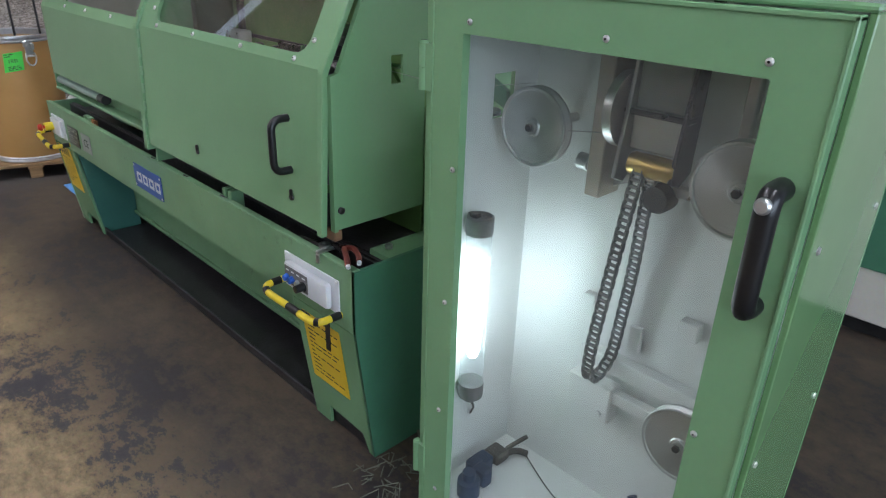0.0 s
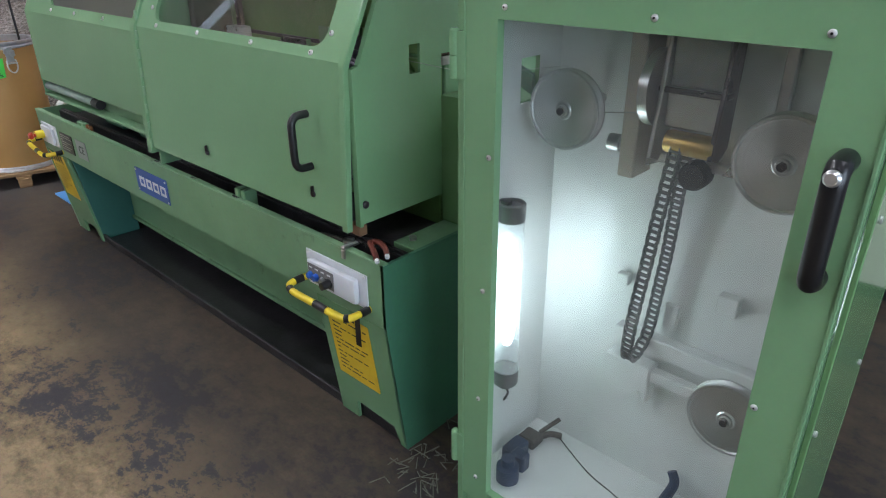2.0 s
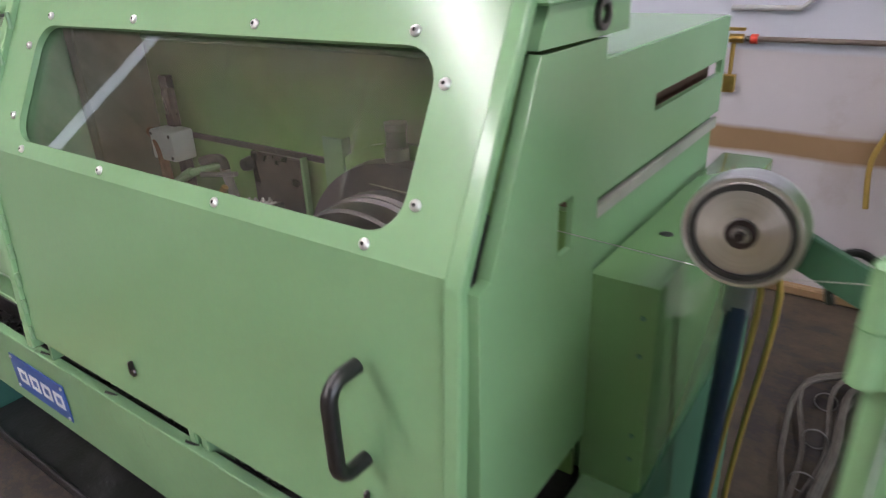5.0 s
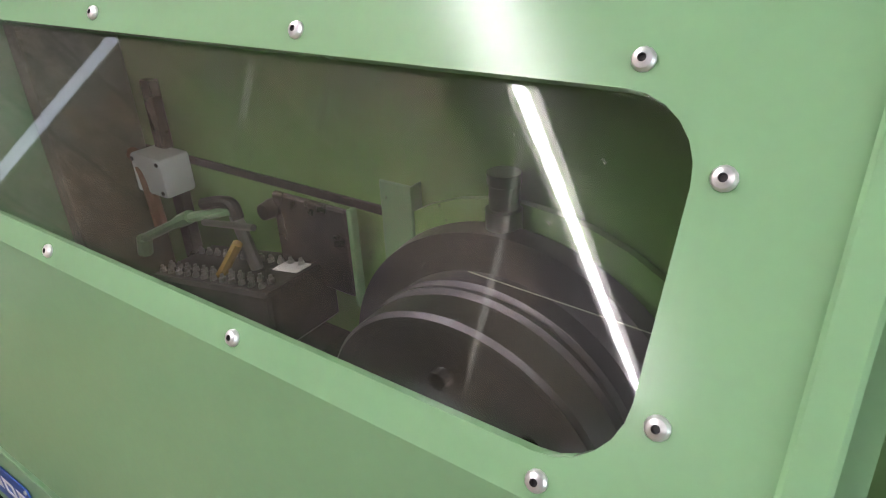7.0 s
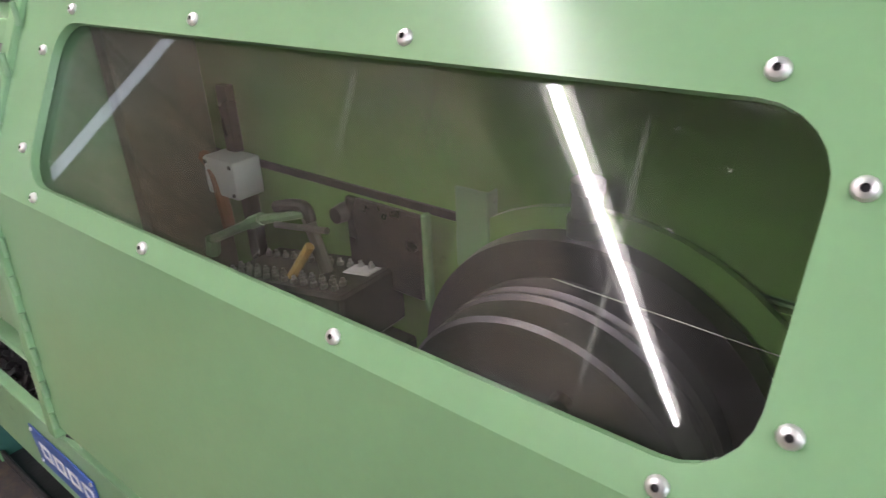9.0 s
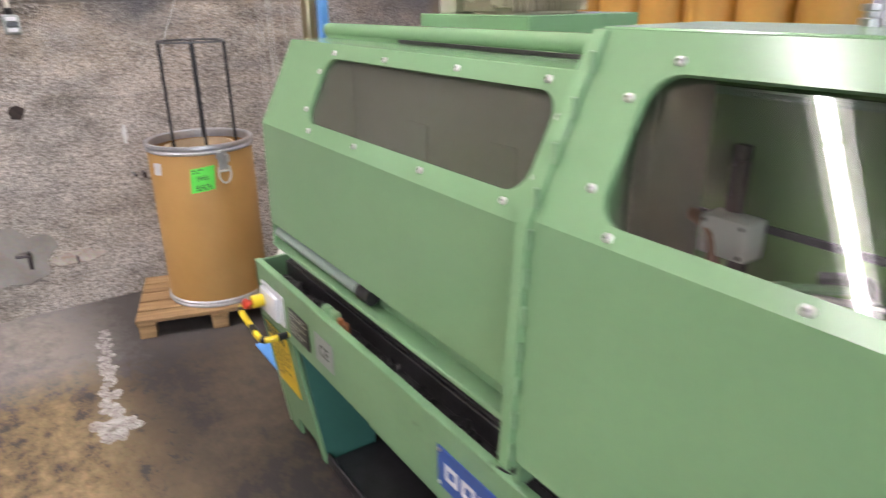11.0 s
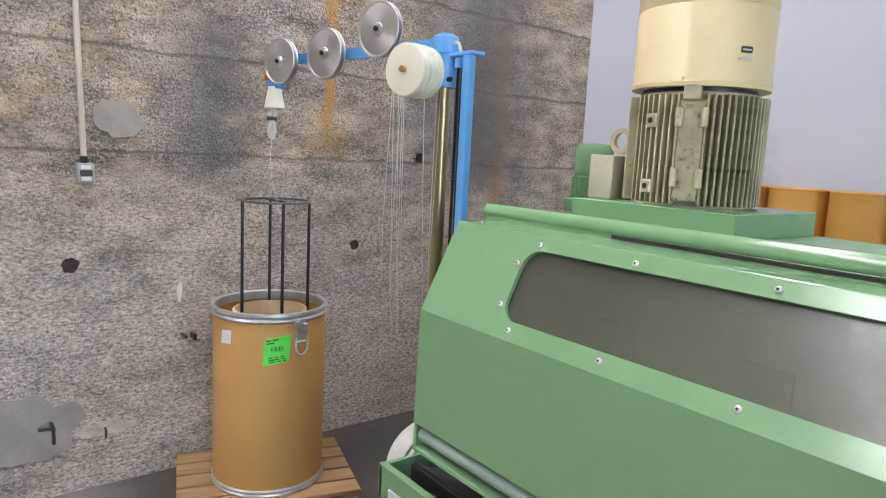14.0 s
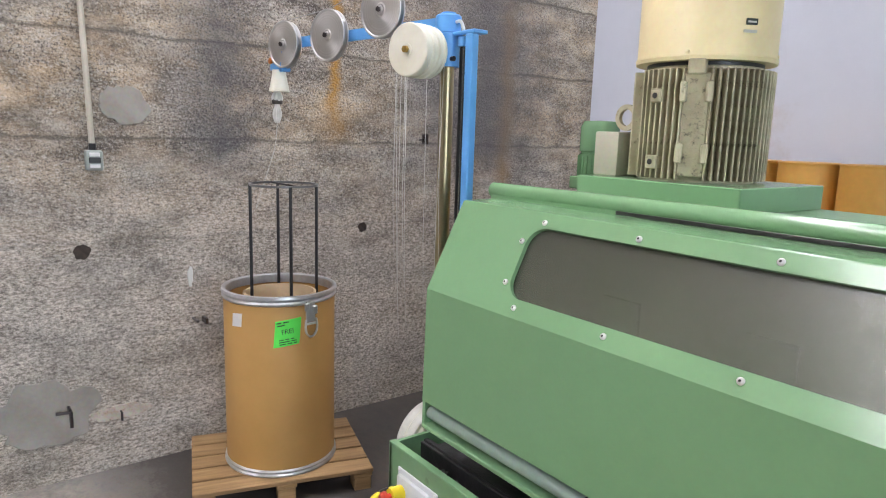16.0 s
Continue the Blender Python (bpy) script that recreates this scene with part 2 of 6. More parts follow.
TURNED = turned_metal("turned_aluminium_face", (0.60, 0.60, 0.595), 0.32, 0.9)
TURNEDDARK = turned_metal("turned_dark_steel", (0.14, 0.13, 0.155), 0.34)
# oil film, plus the green light bounced inside the hood, both in the colour
GREEN_OILED = surf("oil_filmed_green_paint", (0.15, 0.30, 0.085), (0.12, 0.235, 0.065), 0.4, 0, 2.5, 70, 0.06, (0.06, 0.09, 0.03), 0.3, 0.1)
GLASS = plain_glass("clear_window", (0.95, 0.96, 0.92), 0.012, 0.006, (0.45, 0.45, 0.40), 0.3, 0.006)
GLASS_FOUL = plain_glass("oil_filmed_window", (0.60, 0.60, 0.50), 0.32, 0.36, (0.20, 0.205, 0.165), 0.0, 0.02)
GLASS_CAB = plain_glass("cabinet_window", (0.93, 0.95, 0.94), 0.02, 0.055, (0.7, 0.75, 0.75))
TUBEGLASS = plain_glass("lamp_tube_glass", (0.95, 0.96, 0.97), 0.08, 0.15, (0.8, 0.85, 0.85))
LAMPGLOW = glow("lamp_glow", (0.92, 1.0, 0.99), 27)
TUBEGLOW = glow("ceiling_tube_glow", (1.0, 0.95, 0.985), 72)


def concrete_wall_mat():
    m, nt, p, co = base_mat("exposed_aggregate_concrete")
    lay = nt.nodes.new("ShaderNodeMapping")
    lay.inputs["Scale"].default_value = (1.0, 0.75, 1.6)
    nt.links.new(co, lay.inputs[0])
    flat = lay.outputs[0]
    big = noise_tex(nt, flat, 0.8, 8, 0.7)
    mid = noise_tex(nt, flat, 5.0, 8, 0.75)
    vor = noise_tex(nt, co, 85, kind="ShaderNodeTexVoronoi")
    fine = noise_tex(nt, flat, 58, 7, 0.8)
    col = ramp(nt, mid.outputs[0], [(0.36, (0.125, 0.108, 0.090)), (0.5, (0.325, 0.293, 0.252)), (0.63, (0.53, 0.495, 0.445))])
    tone = ramp(nt, big.outputs[0], [(0.36, (0.42, 0.43, 0.48)), (0.46, (0.82, 0.80, 0.79)), (0.55, (1.08, 0.95, 0.78)), (0.64, (1.4, 1.34, 1.25))])
    col = mixc(nt, 0.85, col, tone, "MULTIPLY")
    blot = noise_tex(nt, flat, 2.2, 6, 0.65)
    col = mixc(nt, 0.8, col, ramp(nt, blot.outputs[0], [(0.36, (0.64, 0.66, 0.72)), (0.48, (1.0, 0.97, 0.93)), (0.6, (1.10, 0.96, 0.78)), (0.68, (1.15, 1.1, 1.02))]), "MULTIPLY")
    skin = col
    col = mixc(nt, ramp(nt, fine.outputs[0], [(0.53, (0, 0, 0)), (0.65, (0.75, 0.75, 0.75))]), col, (0.62, 0.58, 0.52))
    col = mixc(nt, ramp(nt, fine.outputs[0], [(0.37, (0.95, 0.95, 0.95)), (0.46, (0, 0, 0))]), col, (0.06, 0.052, 0.045))
    stones = mathn(nt, "GREATER_THAN", vor.outputs["Color"], 0.7)
    col = mixc(nt, mathn(nt, "MULTIPLY", stones, 0.4), col, mixc(nt, vor.outputs["Color"], (0.09, 0.075, 0.065), (0.46, 0.44, 0.41)))
    pits = noise_tex(nt, co, 105, 4, 0.68)
    col = mixc(nt, ramp(nt, pits.outputs[0], [(0.38, (0.85, 0.85, 0.85)), (0.46, (0, 0, 0))]), col, (0.055, 0.045, 0.04))
    col = mixc(nt, ramp(nt, pits.outputs[0], [(0.56, (0, 0, 0)), (0.66, (0.55, 0.55, 0.55))]), col, (0.60, 0.55, 0.50))
    worn = noise_tex(nt, flat, 3.1, 7, 0.75)
    col = mixc(nt, ramp(nt, worn.outputs[0], [(0.50, (0, 0, 0)), (0.62, (0.6, 0.6, 0.6))]), col, skin)
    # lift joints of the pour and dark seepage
    sep = nt.nodes.new("ShaderNodeSeparateXYZ")
    nt.links.new(co, sep.inputs[0])
    wob = mathn(nt, "MULTIPLY", mid.outputs[0], 0.09)
    zz = mathn(nt, "ADD", sep.outputs[2], wob)
    joint = mathn(nt, "ABSOLUTE", mathn(nt, "SUBTRACT", mathn(nt, "FRACT", mathn(nt, "DIVIDE", zz, 0.47)), 0.5))
    col = mixc(nt, ramp(nt, joint, [(0.0, (0.8, 0.8, 0.8)), (0.03, (0, 0, 0))]), col, (0.07, 0.058, 0.045))
    # paler towards the floor: stronger light low on the wall, put into the colour
    low_light = mathn(nt, "MULTIPLY", mathn(nt, "SUBTRACT", mathn(nt, "ADD", mathn(nt, "MULTIPLY", big.outputs[0], 1.9), 0.75), sep.outputs[2]), 1.3, True)
    col = mixc(nt, mathn(nt, "MULTIPLY", mathn(nt, "MULTIPLY", low_light, ramp(nt, mathn(nt, "ADD", mathn(nt, "MULTIPLY", blot.outputs[0], 0.5), mathn(nt, "MULTIPLY", mid.outputs[0], 0.5)), [(0.40, (0.3, 0.3, 0.3)), (0.56, (1, 1, 1))])), 0.85), col, mixc(nt, ramp(nt, fine.outputs[0], [(0.40, (0, 0, 0)), (0.60, (1, 1, 1))]), (0.17, 0.15, 0.13), (0.80, 0.74, 0.67)))
    wy = mathn(nt, "ADD", sep.outputs[1], mathn(nt, "MULTIPLY", mathn(nt, "SUBTRACT", mid.outputs[0], 0.5), 0.22))

    def streak(y, half, z0, z1, colour, amount):
        d = mathn(nt, "DIVIDE", mathn(nt, "ABSOLUTE", mathn(nt, "SUBTRACT", wy, y)), half)
        f = mathn(nt, "SUBTRACT", 1.0, d, True)
        g = mathn(nt, "MULTIPLY", mathn(nt, "SUBTRACT", sep.outputs[2], z0), 4.0, True)
        h = mathn(nt, "MULTIPLY", mathn(nt, "SUBTRACT", z1, sep.outputs[2]), 5.0, True)
        k = mathn(nt, "MULTIPLY", mathn(nt, "MULTIPLY", mathn(nt, "MULTIPLY", f, g), h), amount)
        return mixc(nt, k, col, colour)

    col = streak(1.735, 0.05, 1.62, 4.0, (0.42, 0.22, 0.04), 1.0)
    col = streak(1.72, 0.12, 1.55, 1.85, (0.40, 0.22, 0.06), 0.8)
    col = streak(1.10, 0.30, 1.3, 2.4, (0.07, 0.07, 0.078), 0.75)
    col = streak(3.0, 0.10, 1.2, 2.6, (0.32, 0.19, 0.06), 0.8)
    col = streak(2.85, 0.75, 1.3, 4.0, (0.085, 0.08, 0.085), 0.85)
    nt.links.new(col, p.inputs["Base Color"])
    p.inputs["Roughness"].default_value = 0.85
    h = mathn(nt, "ADD", mathn(nt, "MULTIPLY", fine.outputs[0], 1.0), mathn(nt, "MULTIPLY", vor.outputs[0], 0.6))
    h = mathn(nt, "ADD", mathn(nt, "ADD", h, mathn(nt, "MULTIPLY", pits.outputs[0], 0.4)), mathn(nt, "MULTIPLY", mid.outputs[0], 2.2))
    bumped(nt, p, h, 0.9, 0.008)
    return m


def floor_mat():
    m, nt, p, co = base_mat("worn_painted_concrete_floor")
    mp = nt.nodes.new("ShaderNodeMapping")
    mp.inputs["Scale"].default_value = (1.0, 1.35, 1.0)
    nt.links.new(co, mp.inputs[0])
    big = noise_tex(nt, mp.outputs[0], 1.15, 7, 0.62)
    mid = noise_tex(nt, mp.outputs[0], 10.0, 10, 0.8)
    fine = noise_tex(nt, co, 60, 4, 0.7)
    f = mathn(nt, "ADD", mathn(nt, "MULTIPLY", big.outputs[0], 0.52), mathn(nt, "MULTIPLY", mid.outputs[0], 0.6))
    sep = nt.nodes.new("ShaderNodeSeparateXYZ")
    nt.links.new(co, sep.inputs[0])
    col = ramp(nt, f, [(0.46, (0.028, 0.025, 0.029)), (0.52, (0.044, 0.038, 0.038)), (0.535, (0.115, 0.084, 0.048)), (0.58, (0.165, 0.12, 0.062)), (0.65, (0.27, 0.20, 0.11))])
    # bare grey cement towards the wall
    g = mathn(nt, "MULTIPLY", mathn(nt, "SUBTRACT", mathn(nt, "MULTIPLY", sep.outputs[0], -1.0), mathn(nt, "ADD", 4.45, mathn(nt, "MULTIPLY", mid.outputs[0], 0.6))), 3.0, True)
    grey = ramp(nt, mid.outputs[0], [(0.35, (0.15, 0.14, 0.13)), (0.65, (0.28, 0.265, 0.25))])
    col = mixc(nt, mathn(nt, "MULTIPLY", g, 0.8), col, grey)
    # grease along the machine, with the shade beside and behind it painted in
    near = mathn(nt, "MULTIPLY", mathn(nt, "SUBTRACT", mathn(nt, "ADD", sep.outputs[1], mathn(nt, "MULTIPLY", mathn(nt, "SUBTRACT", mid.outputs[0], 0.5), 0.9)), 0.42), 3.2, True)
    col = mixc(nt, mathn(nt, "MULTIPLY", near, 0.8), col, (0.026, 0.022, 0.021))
    col = mixc(nt, 0.2, col, fine.outputs["Color"], "OVERLAY")
    nt.links.new(col, p.inputs["Base Color"])
    r = nt.nodes.new("ShaderNodeMapRange")
    p.inputs["Specular IOR Level"].default_value = 0.3
    r.inputs["To Min"].default_value, r.inputs["To Max"].default_value = 0.42, 0.75
    nt.links.new(mid.outputs[0], r.inputs["Value"])
    nt.links.new(r.outputs[0], p.inputs["Roughness"])
    bumped(nt, p, mathn(nt, "ADD", mid.outputs[0], mathn(nt, "MULTIPLY", fine.outputs[0], 0.3)), 0.25, 0.004)
    return m


def plaster_mat():
    m, nt, p, co = base_mat("two_tone_plaster")
    sep = nt.nodes.new("ShaderNodeSeparateXYZ")
    nt.links.new(co, sep.inputs[0])
    n1, n2 = noise_tex(nt, co, 1.4, 7, 0.65), noise_tex(nt, co, 30, 4)
    w = mathn(nt, "ADD", sep.outputs[2], mathn(nt, "MULTIPLY", mathn(nt, "SUBTRACT", n1.outputs[0], 0.5), 0.05))
    upper = mixc(nt, n1.outputs[0], (0.54, 0.56, 0.635), (0.46, 0.48, 0.55))
    lower = mixc(nt, n1.outputs[0], (0.53, 0.50, 0.53), (0.42, 0.39, 0.41))
    col = mixc(nt, mathn(nt, "MULTIPLY", mathn(nt, "SUBTRACT", w, 1.13), 60, True), lower, upper)
    band = mathn(nt, "MULTIPLY", mathn(nt, "MULTIPLY", mathn(nt, "SUBTRACT", w, 0.66), 40, True), mathn(nt, "MULTIPLY", mathn(nt, "SUBTRACT", 0.80, w), 40, True))
    col = mixc(nt, band, col, (0.24, 0.15, 0.075))
    col = mixc(nt, ramp(nt, n1.outputs[0], [(0.62, (0, 0, 0)), (0.68, (0.3, 0.3, 0.3))]), col, mixc(nt, 0.6, col, (0.3, 0.2, 0.12)))
    nt.links.new(col, p.inputs["Base Color"])
    p.inputs["Roughness"].default_value = 0.8
    bumped(nt, p, n2.outputs[0], 0.25, 0.003)
    return m


def wood_mat():
    m, nt, p, co = base_mat("raw_pallet_wood")
    mp = nt.nodes.new("ShaderNodeMapping")
    mp.inputs["Scale"].default_value = (14, 1.2, 14)
    nt.links.new(co, mp.inputs[0])
    n = noise_tex(nt, mp.outputs[0], 2.5, 6, 0.6)
    oi = nt.nodes.new("ShaderNodeObjectInfo")
    col = ramp(nt, n.outputs[0], [(0.3, (0.20, 0.115, 0.045)), (0.6, (0.36, 0.22, 0.095)), (0.75, (0.44, 0.29, 0.14))])
    col = mixc(nt, mathn(nt, "MULTIPLY", oi.outputs["Random"], 0.35), col, (0.16, 0.105, 0.055))
    nt.links.new(col, p.inputs["Base Color"])
    p.inputs["Roughness"].default_value = 0.75
    bumped(nt, p, n.outputs[0], 0.3, 0.002)
    return m


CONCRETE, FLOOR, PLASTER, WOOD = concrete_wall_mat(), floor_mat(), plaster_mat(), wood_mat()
GREYWALL = surf("grey_render", (0.26, 0.25, 0.235), None, 0.9, 0, 1.2, 30, 0.2)
CEILMAT = surf("ceiling_paint", (0.25, 0.25, 0.24), None, 0.8, 0, 1, 20, 0.1)


# ---- mesh helpers ----
ORIGIN = {}


def thing(name, loc, label, category, group="", kind=""):
    ob = new(name)
    ob.empty_display_size = 0.05
    ob.location = loc
    ORIGIN[ob] = Vector(loc)
    return tagged(ob, label, category, group, kind)


def mesh_of(name, bm, mat, smooth=True):
    me = bpy.data.meshes.new(name)
    bmesh.ops.recalc_face_normals(bm, faces=bm.faces)
    bm.to_mesh(me)
    bm.free()
    me.materials.append(mat)
    if smooth:
        me.polygons.foreach_set("use_smooth", [True] * len(me.polygons))
        me.set_sharp_from_angle(angle=radians(32))
    return me


def part(name, bm, mat, parent, label="", at=None):
    """Links bm, made in place coordinates, as one mesh under parent. at: an origin of its own for parts that turn."""
    org = Vector(at) if at else ORIGIN[parent]
    bmesh.ops.translate(bm, verts=bm.verts, vec=-org)
    ob = new(name, mesh_of(name, bm, mat))
    ob.parent = parent
    ob.location = org - ORIGIN[parent]
    ORIGIN[ob] = org
    return tagged(ob, label)


def single(name, bm, mat, loc, label, category, group="", kind=""):
    bmesh.ops.translate(bm, verts=bm.verts, vec=-Vector(loc))
    ob = new(name, mesh_of(name, bm, mat))
    ob.location = loc
    ORIGIN[ob] = Vector(loc)
    return tagged(ob, label, category, group, kind)


def join(bm, other):
    me = bpy.data.meshes.new("tmp")
    other.to_mesh(me)
    other.free()
    bm.from_mesh(me)
    bpy.data.meshes.remove(me)
    return bm


def joined(*bms):
    out = bms[0]
    for b in bms[1:]:
        join(out, b)
    return out


def box(x0, x1, y0, y1, z0, z1, bevel=0.003, seg=1):
    bm = bmesh.new()
    bmesh.ops.create_cube(bm, size=1, matrix=Matrix.LocRotScale(((x0 + x1) / 2, (y0 + y1) / 2, (z0 + z1) / 2), None, (x1 - x0, y1 - y0, z1 - z0)))
    if bevel:
        bmesh.ops.bevel(bm, geom=bm.edges[:], offset=min(bevel, 0.45 * min(x1 - x0, y1 - y0, z1 - z0)), segments=seg, affect="EDGES", profile=0.5)
    return bm


def prism(outline, axis, a, b, bevel=0.0):
    """An outline of (u, v) pairs pushed along an axis from a to b. axis x: (y, z); y: (x, z); z: (x, y)."""
    bm = bmesh.new()
    def put(u, v, w):
        return {"x": (w, u, v), "y": (u, w, v), "z": (u, v, w)}[axis]
    lo = [bm.verts.new(put(u, v, a)) for u, v in outline]
    hi = [bm.verts.new(put(u, v, b)) for u, v in outline]
    bm.faces.new(lo[::-1]), bm.faces.new(hi)
    n = len(outline)
    for i in range(n):
        bm.faces.new((lo[i], lo[(i + 1) % n], hi[(i + 1) % n], hi[i]))
    bmesh.ops.recalc_face_normals(bm, faces=bm.faces)
    if bevel:
        bmesh.ops.bevel(bm, geom=bm.edges[:], offset=bevel, segments=1, affect="EDGES", profile=0.5)
    return bm


def lathe(profile, centre, axis="z", n=40, closed=False):
    """Turns (radius, height) pairs round an axis through centre."""
    bm = bmesh.new()
    rings = []
    c = Vector(centre)
    for r, h in profile:
        ring = []
        for i in range(n):
            a = 2 * math.pi * i / n
            p = (r * math.cos(a), r * math.sin(a), h)
            v = {"z": p, "y": (p[0], p[2], p[1]), "x": (p[2], p[0], p[1])}[axis]
            ring.append(bm.verts.new(c + Vector(v)))
        rings.append(ring)
    pairs = list(zip(rings, rings[1:])) + ([(rings[-1], rings[0])] if closed else [])
    for p, q in pairs:
        for i in range(n):
            bm.faces.new((p[i], p[(i + 1) % n], q[(i + 1) % n], q[i]))
    if not closed:
        for ring, (r, h) in ((rings[0], profile[0]), (rings[-1], profile[-1])):
            if r > 1e-5:
                bm.faces.new(ring)
    bmesh.ops.remove_doubles(bm, verts=bm.verts, dist=1e-6)
    return bm


def smooth_path(points, steps=6):
    pts = [Vector(p) for p in points]
    out = []
    for i in range(len(pts) - 1):
        p0, p1, p2, p3 = pts[max(i - 1, 0)], pts[i], pts[i + 1], pts[min(i + 2, len(pts) - 1)]
        for k in range(steps):
            t = k / steps
            out.append(0.5 * (2 * p1 + (p2 - p0) * t + (2 * p0 - 5 * p1 + 4 * p2 - p3) * t * t + (3 * p1 - p0 - 3 * p2 + p3) * t ** 3))
    return out + [pts[-1]]


def tube(points, r, n=10, curved=False, steps=6):
    pts = smooth_path(points, steps) if curved else [Vector(p) for p in points]
    bm = bmesh.new()
    rings, side = [], None
    for i, p in enumerate(pts):
        d = (pts[min(i + 1, len(pts) - 1)] - pts[max(i - 1, 0)]).normalized()
        if side is None:
            side = d.cross(Vector((0, 0, 1)) if abs(d.z) < 0.9 else Vector((0, 1, 0)))
        side = (side - d * side.dot(d)).normalized()
        nrm = side.cross(d)
        rings.append([bm.verts.new(p + r * (math.cos(2 * math.pi * k / n) * side + math.sin(2 * math.pi * k / n) * nrm)) for k in range(n)])
    for p, q in zip(rings, rings[1:]):
        for k in range(n):
            bm.faces.new((p[k], p[(k + 1) % n], q[(k + 1) % n], q[k]))
    bm.faces.new(rings[0][::-1]), bm.faces.new(rings[-1])
    return bm


def rounded(x0, x1, y0, y1, r, n=7):
    """A rounded rectangle as four corner arcs, anticlockwise from the lower right."""
    out = []
    for cx, cy, a0 in ((x1 - r, y0 + r, -90), (x1 - r, y1 - r, 0), (x0 + r, y1 - r, 90), (x0 + r, y0 + r, 180)):
        out.append([(cx + r * math.cos(radians(a0 + 90 * k / (n - 1))), cy + r * math.sin(radians(a0 + 90 * k / (n - 1)))) for k in range(n)])
    return out


def sheet_with_hole(m, u0, u1, v0, v1, hu0, hu1, hv0, hv1, r, thick):
    """A sheet in the plane of m (its x, y axes), with one rounded opening; its thickness goes along -z of m."""
    bm = bmesh.new()
    arcs = rounded(hu0, hu1, hv0, hv1, r)
    corners = ((u1, v0), (u1, v1), (u0, v1), (u0, v0))
    inner, outer = [], []
    for (cu, cv), arc in zip(corners, arcs):
        for k, (u, v) in enumerate(arc):
            inner.append((u, v))
            if k == 0:
                first_vertical = abs(arc[0][1] - cv) < abs(arc[-1][1] - cv)
                outer.append((u, cv) if first_vertical else (cu, v))
            elif k == len(arc) - 1:
                outer.append((cu, v) if first_vertical else (u, cv))
            else:
                outer.append((cu, cv))
    n = len(inner)
    def ring(pts, w):
        made, out = {}, []
        for u, v in pts:
            key = (round(u, 6), round(v, 6))
            if key not in made:
                made[key] = bm.verts.new(m @ Vector((u, v, w)))
            out.append(made[key])
        return out
    fi, fo, bi, bo = ring(inner, 0), ring(outer, 0), ring(inner, -thick), ring(outer, -thick)
    def face(*vs):
        vs = [v for i, v in enumerate(vs) if v not in vs[:i]]
        if len(vs) > 2:
            try:
                bm.faces.new(vs)
            except ValueError:
                pass
    for i in range(n):
        j = (i + 1) % n
        face(fi[i], fo[i], fo[j], fi[j])
        face(bi[i], bi[j], bo[j], bo[i])
        face(fi[i], fi[j], bi[j], bi[i])
        face(fo[i], bo[i], bo[j], fo[j])
    return bm


def pane(m, hu0, hu1, hv0, hv1, r, z0, z1):
    pts = [p for arc in rounded(hu0, hu1, hv0, hv1, r) for p in arc]
    bm = prism(pts, "z", z0, z1)
    bmesh.ops.transform(bm, matrix=m, verts=bm.verts)
    return bm


def screw(m, r=0.007):
    """A domed socket screw whose head points along +z of m."""
    bm = lathe([(r, 0), (r, 0.002), (r * 0.8, r * 0.55), (r * 0.36, r * 0.72), (r * 0.34, r * 0.3), (0, r * 0.3)], (0, 0, 0), "z", 12)
    bmesh.ops.transform(bm, matrix=m, verts=bm.verts)
    return bm


def screw_part(m, r, parent):
    """A screw head with a hexagon socket, its inner shade coloured black."""
    ob = part("screw", screw(m, r), CHROME, parent)
    ob.data.materials.append(SOOT)
    for f in ob.data.polygons[36:]:
        f.material_index = 1
    return ob


def bars(m, rows, w, mat_parent, gap, seed, name, parent, mat, size=0.004):
    """Rows of short bars in place of small writing, in the plane of m."""
    rnd = random.Random(seed)
    bm = bmesh.new()
    for k in range(rows):
        u = 0.0
        while u < w - 0.012:
            ln = rnd.uniform(0.012, 0.045)
            ln = min(ln, w - u)
            b = box(u, u + ln, -k * gap - size, -k * gap, 0, 0.0006, 0)
            bmesh.ops.transform(b, matrix=m, verts=b.verts)
            join(bm, b)
            u += ln + 0.008
            if rnd.random() < 0.18:
                break
    return tagged(part(name, bm, mat, parent), kind="stuff")


def letters(text, size, m, name, mat, parent, label=""):
    cu = bpy.data.curves.new(name, "FONT")
    cu.body, cu.size, cu.extrude, cu.align_x, cu.align_y = text, size, 0.0004, "CENTER", "CENTER"
    tmp = bpy.data.objects.new(name, cu)
    scene.collection.objects.link(tmp)
    me = bpy.data.meshes.new_from_object(tmp.evaluated_get(bpy.context.evaluated_depsgraph_get()))
    bpy.data.objects.remove(tmp)
    bm = bmesh.new()
    bm.from_mesh(me)
    bpy.data.meshes.remove(me)
    bmesh.ops.transform(bm, matrix=m, verts=bm.verts)
    return part(name, bm, mat, parent, label)


def frame_of(origin, u, v):
    """A plane's matrix: origin, the way of its x and about that of its y; z comes out of it."""
    u, v = Vector(u).normalized(), Vector(v)
    w = u.cross(v).normalized()
    v = w.cross(u)
    m = Matrix((u, v, w)).transposed().to_4x4()
    m.translation = origin
    return m


FRONT = lambda x, y, z: frame_of((x, y, z), (1, 0, 0), (0, 0, 1))  # faces -y


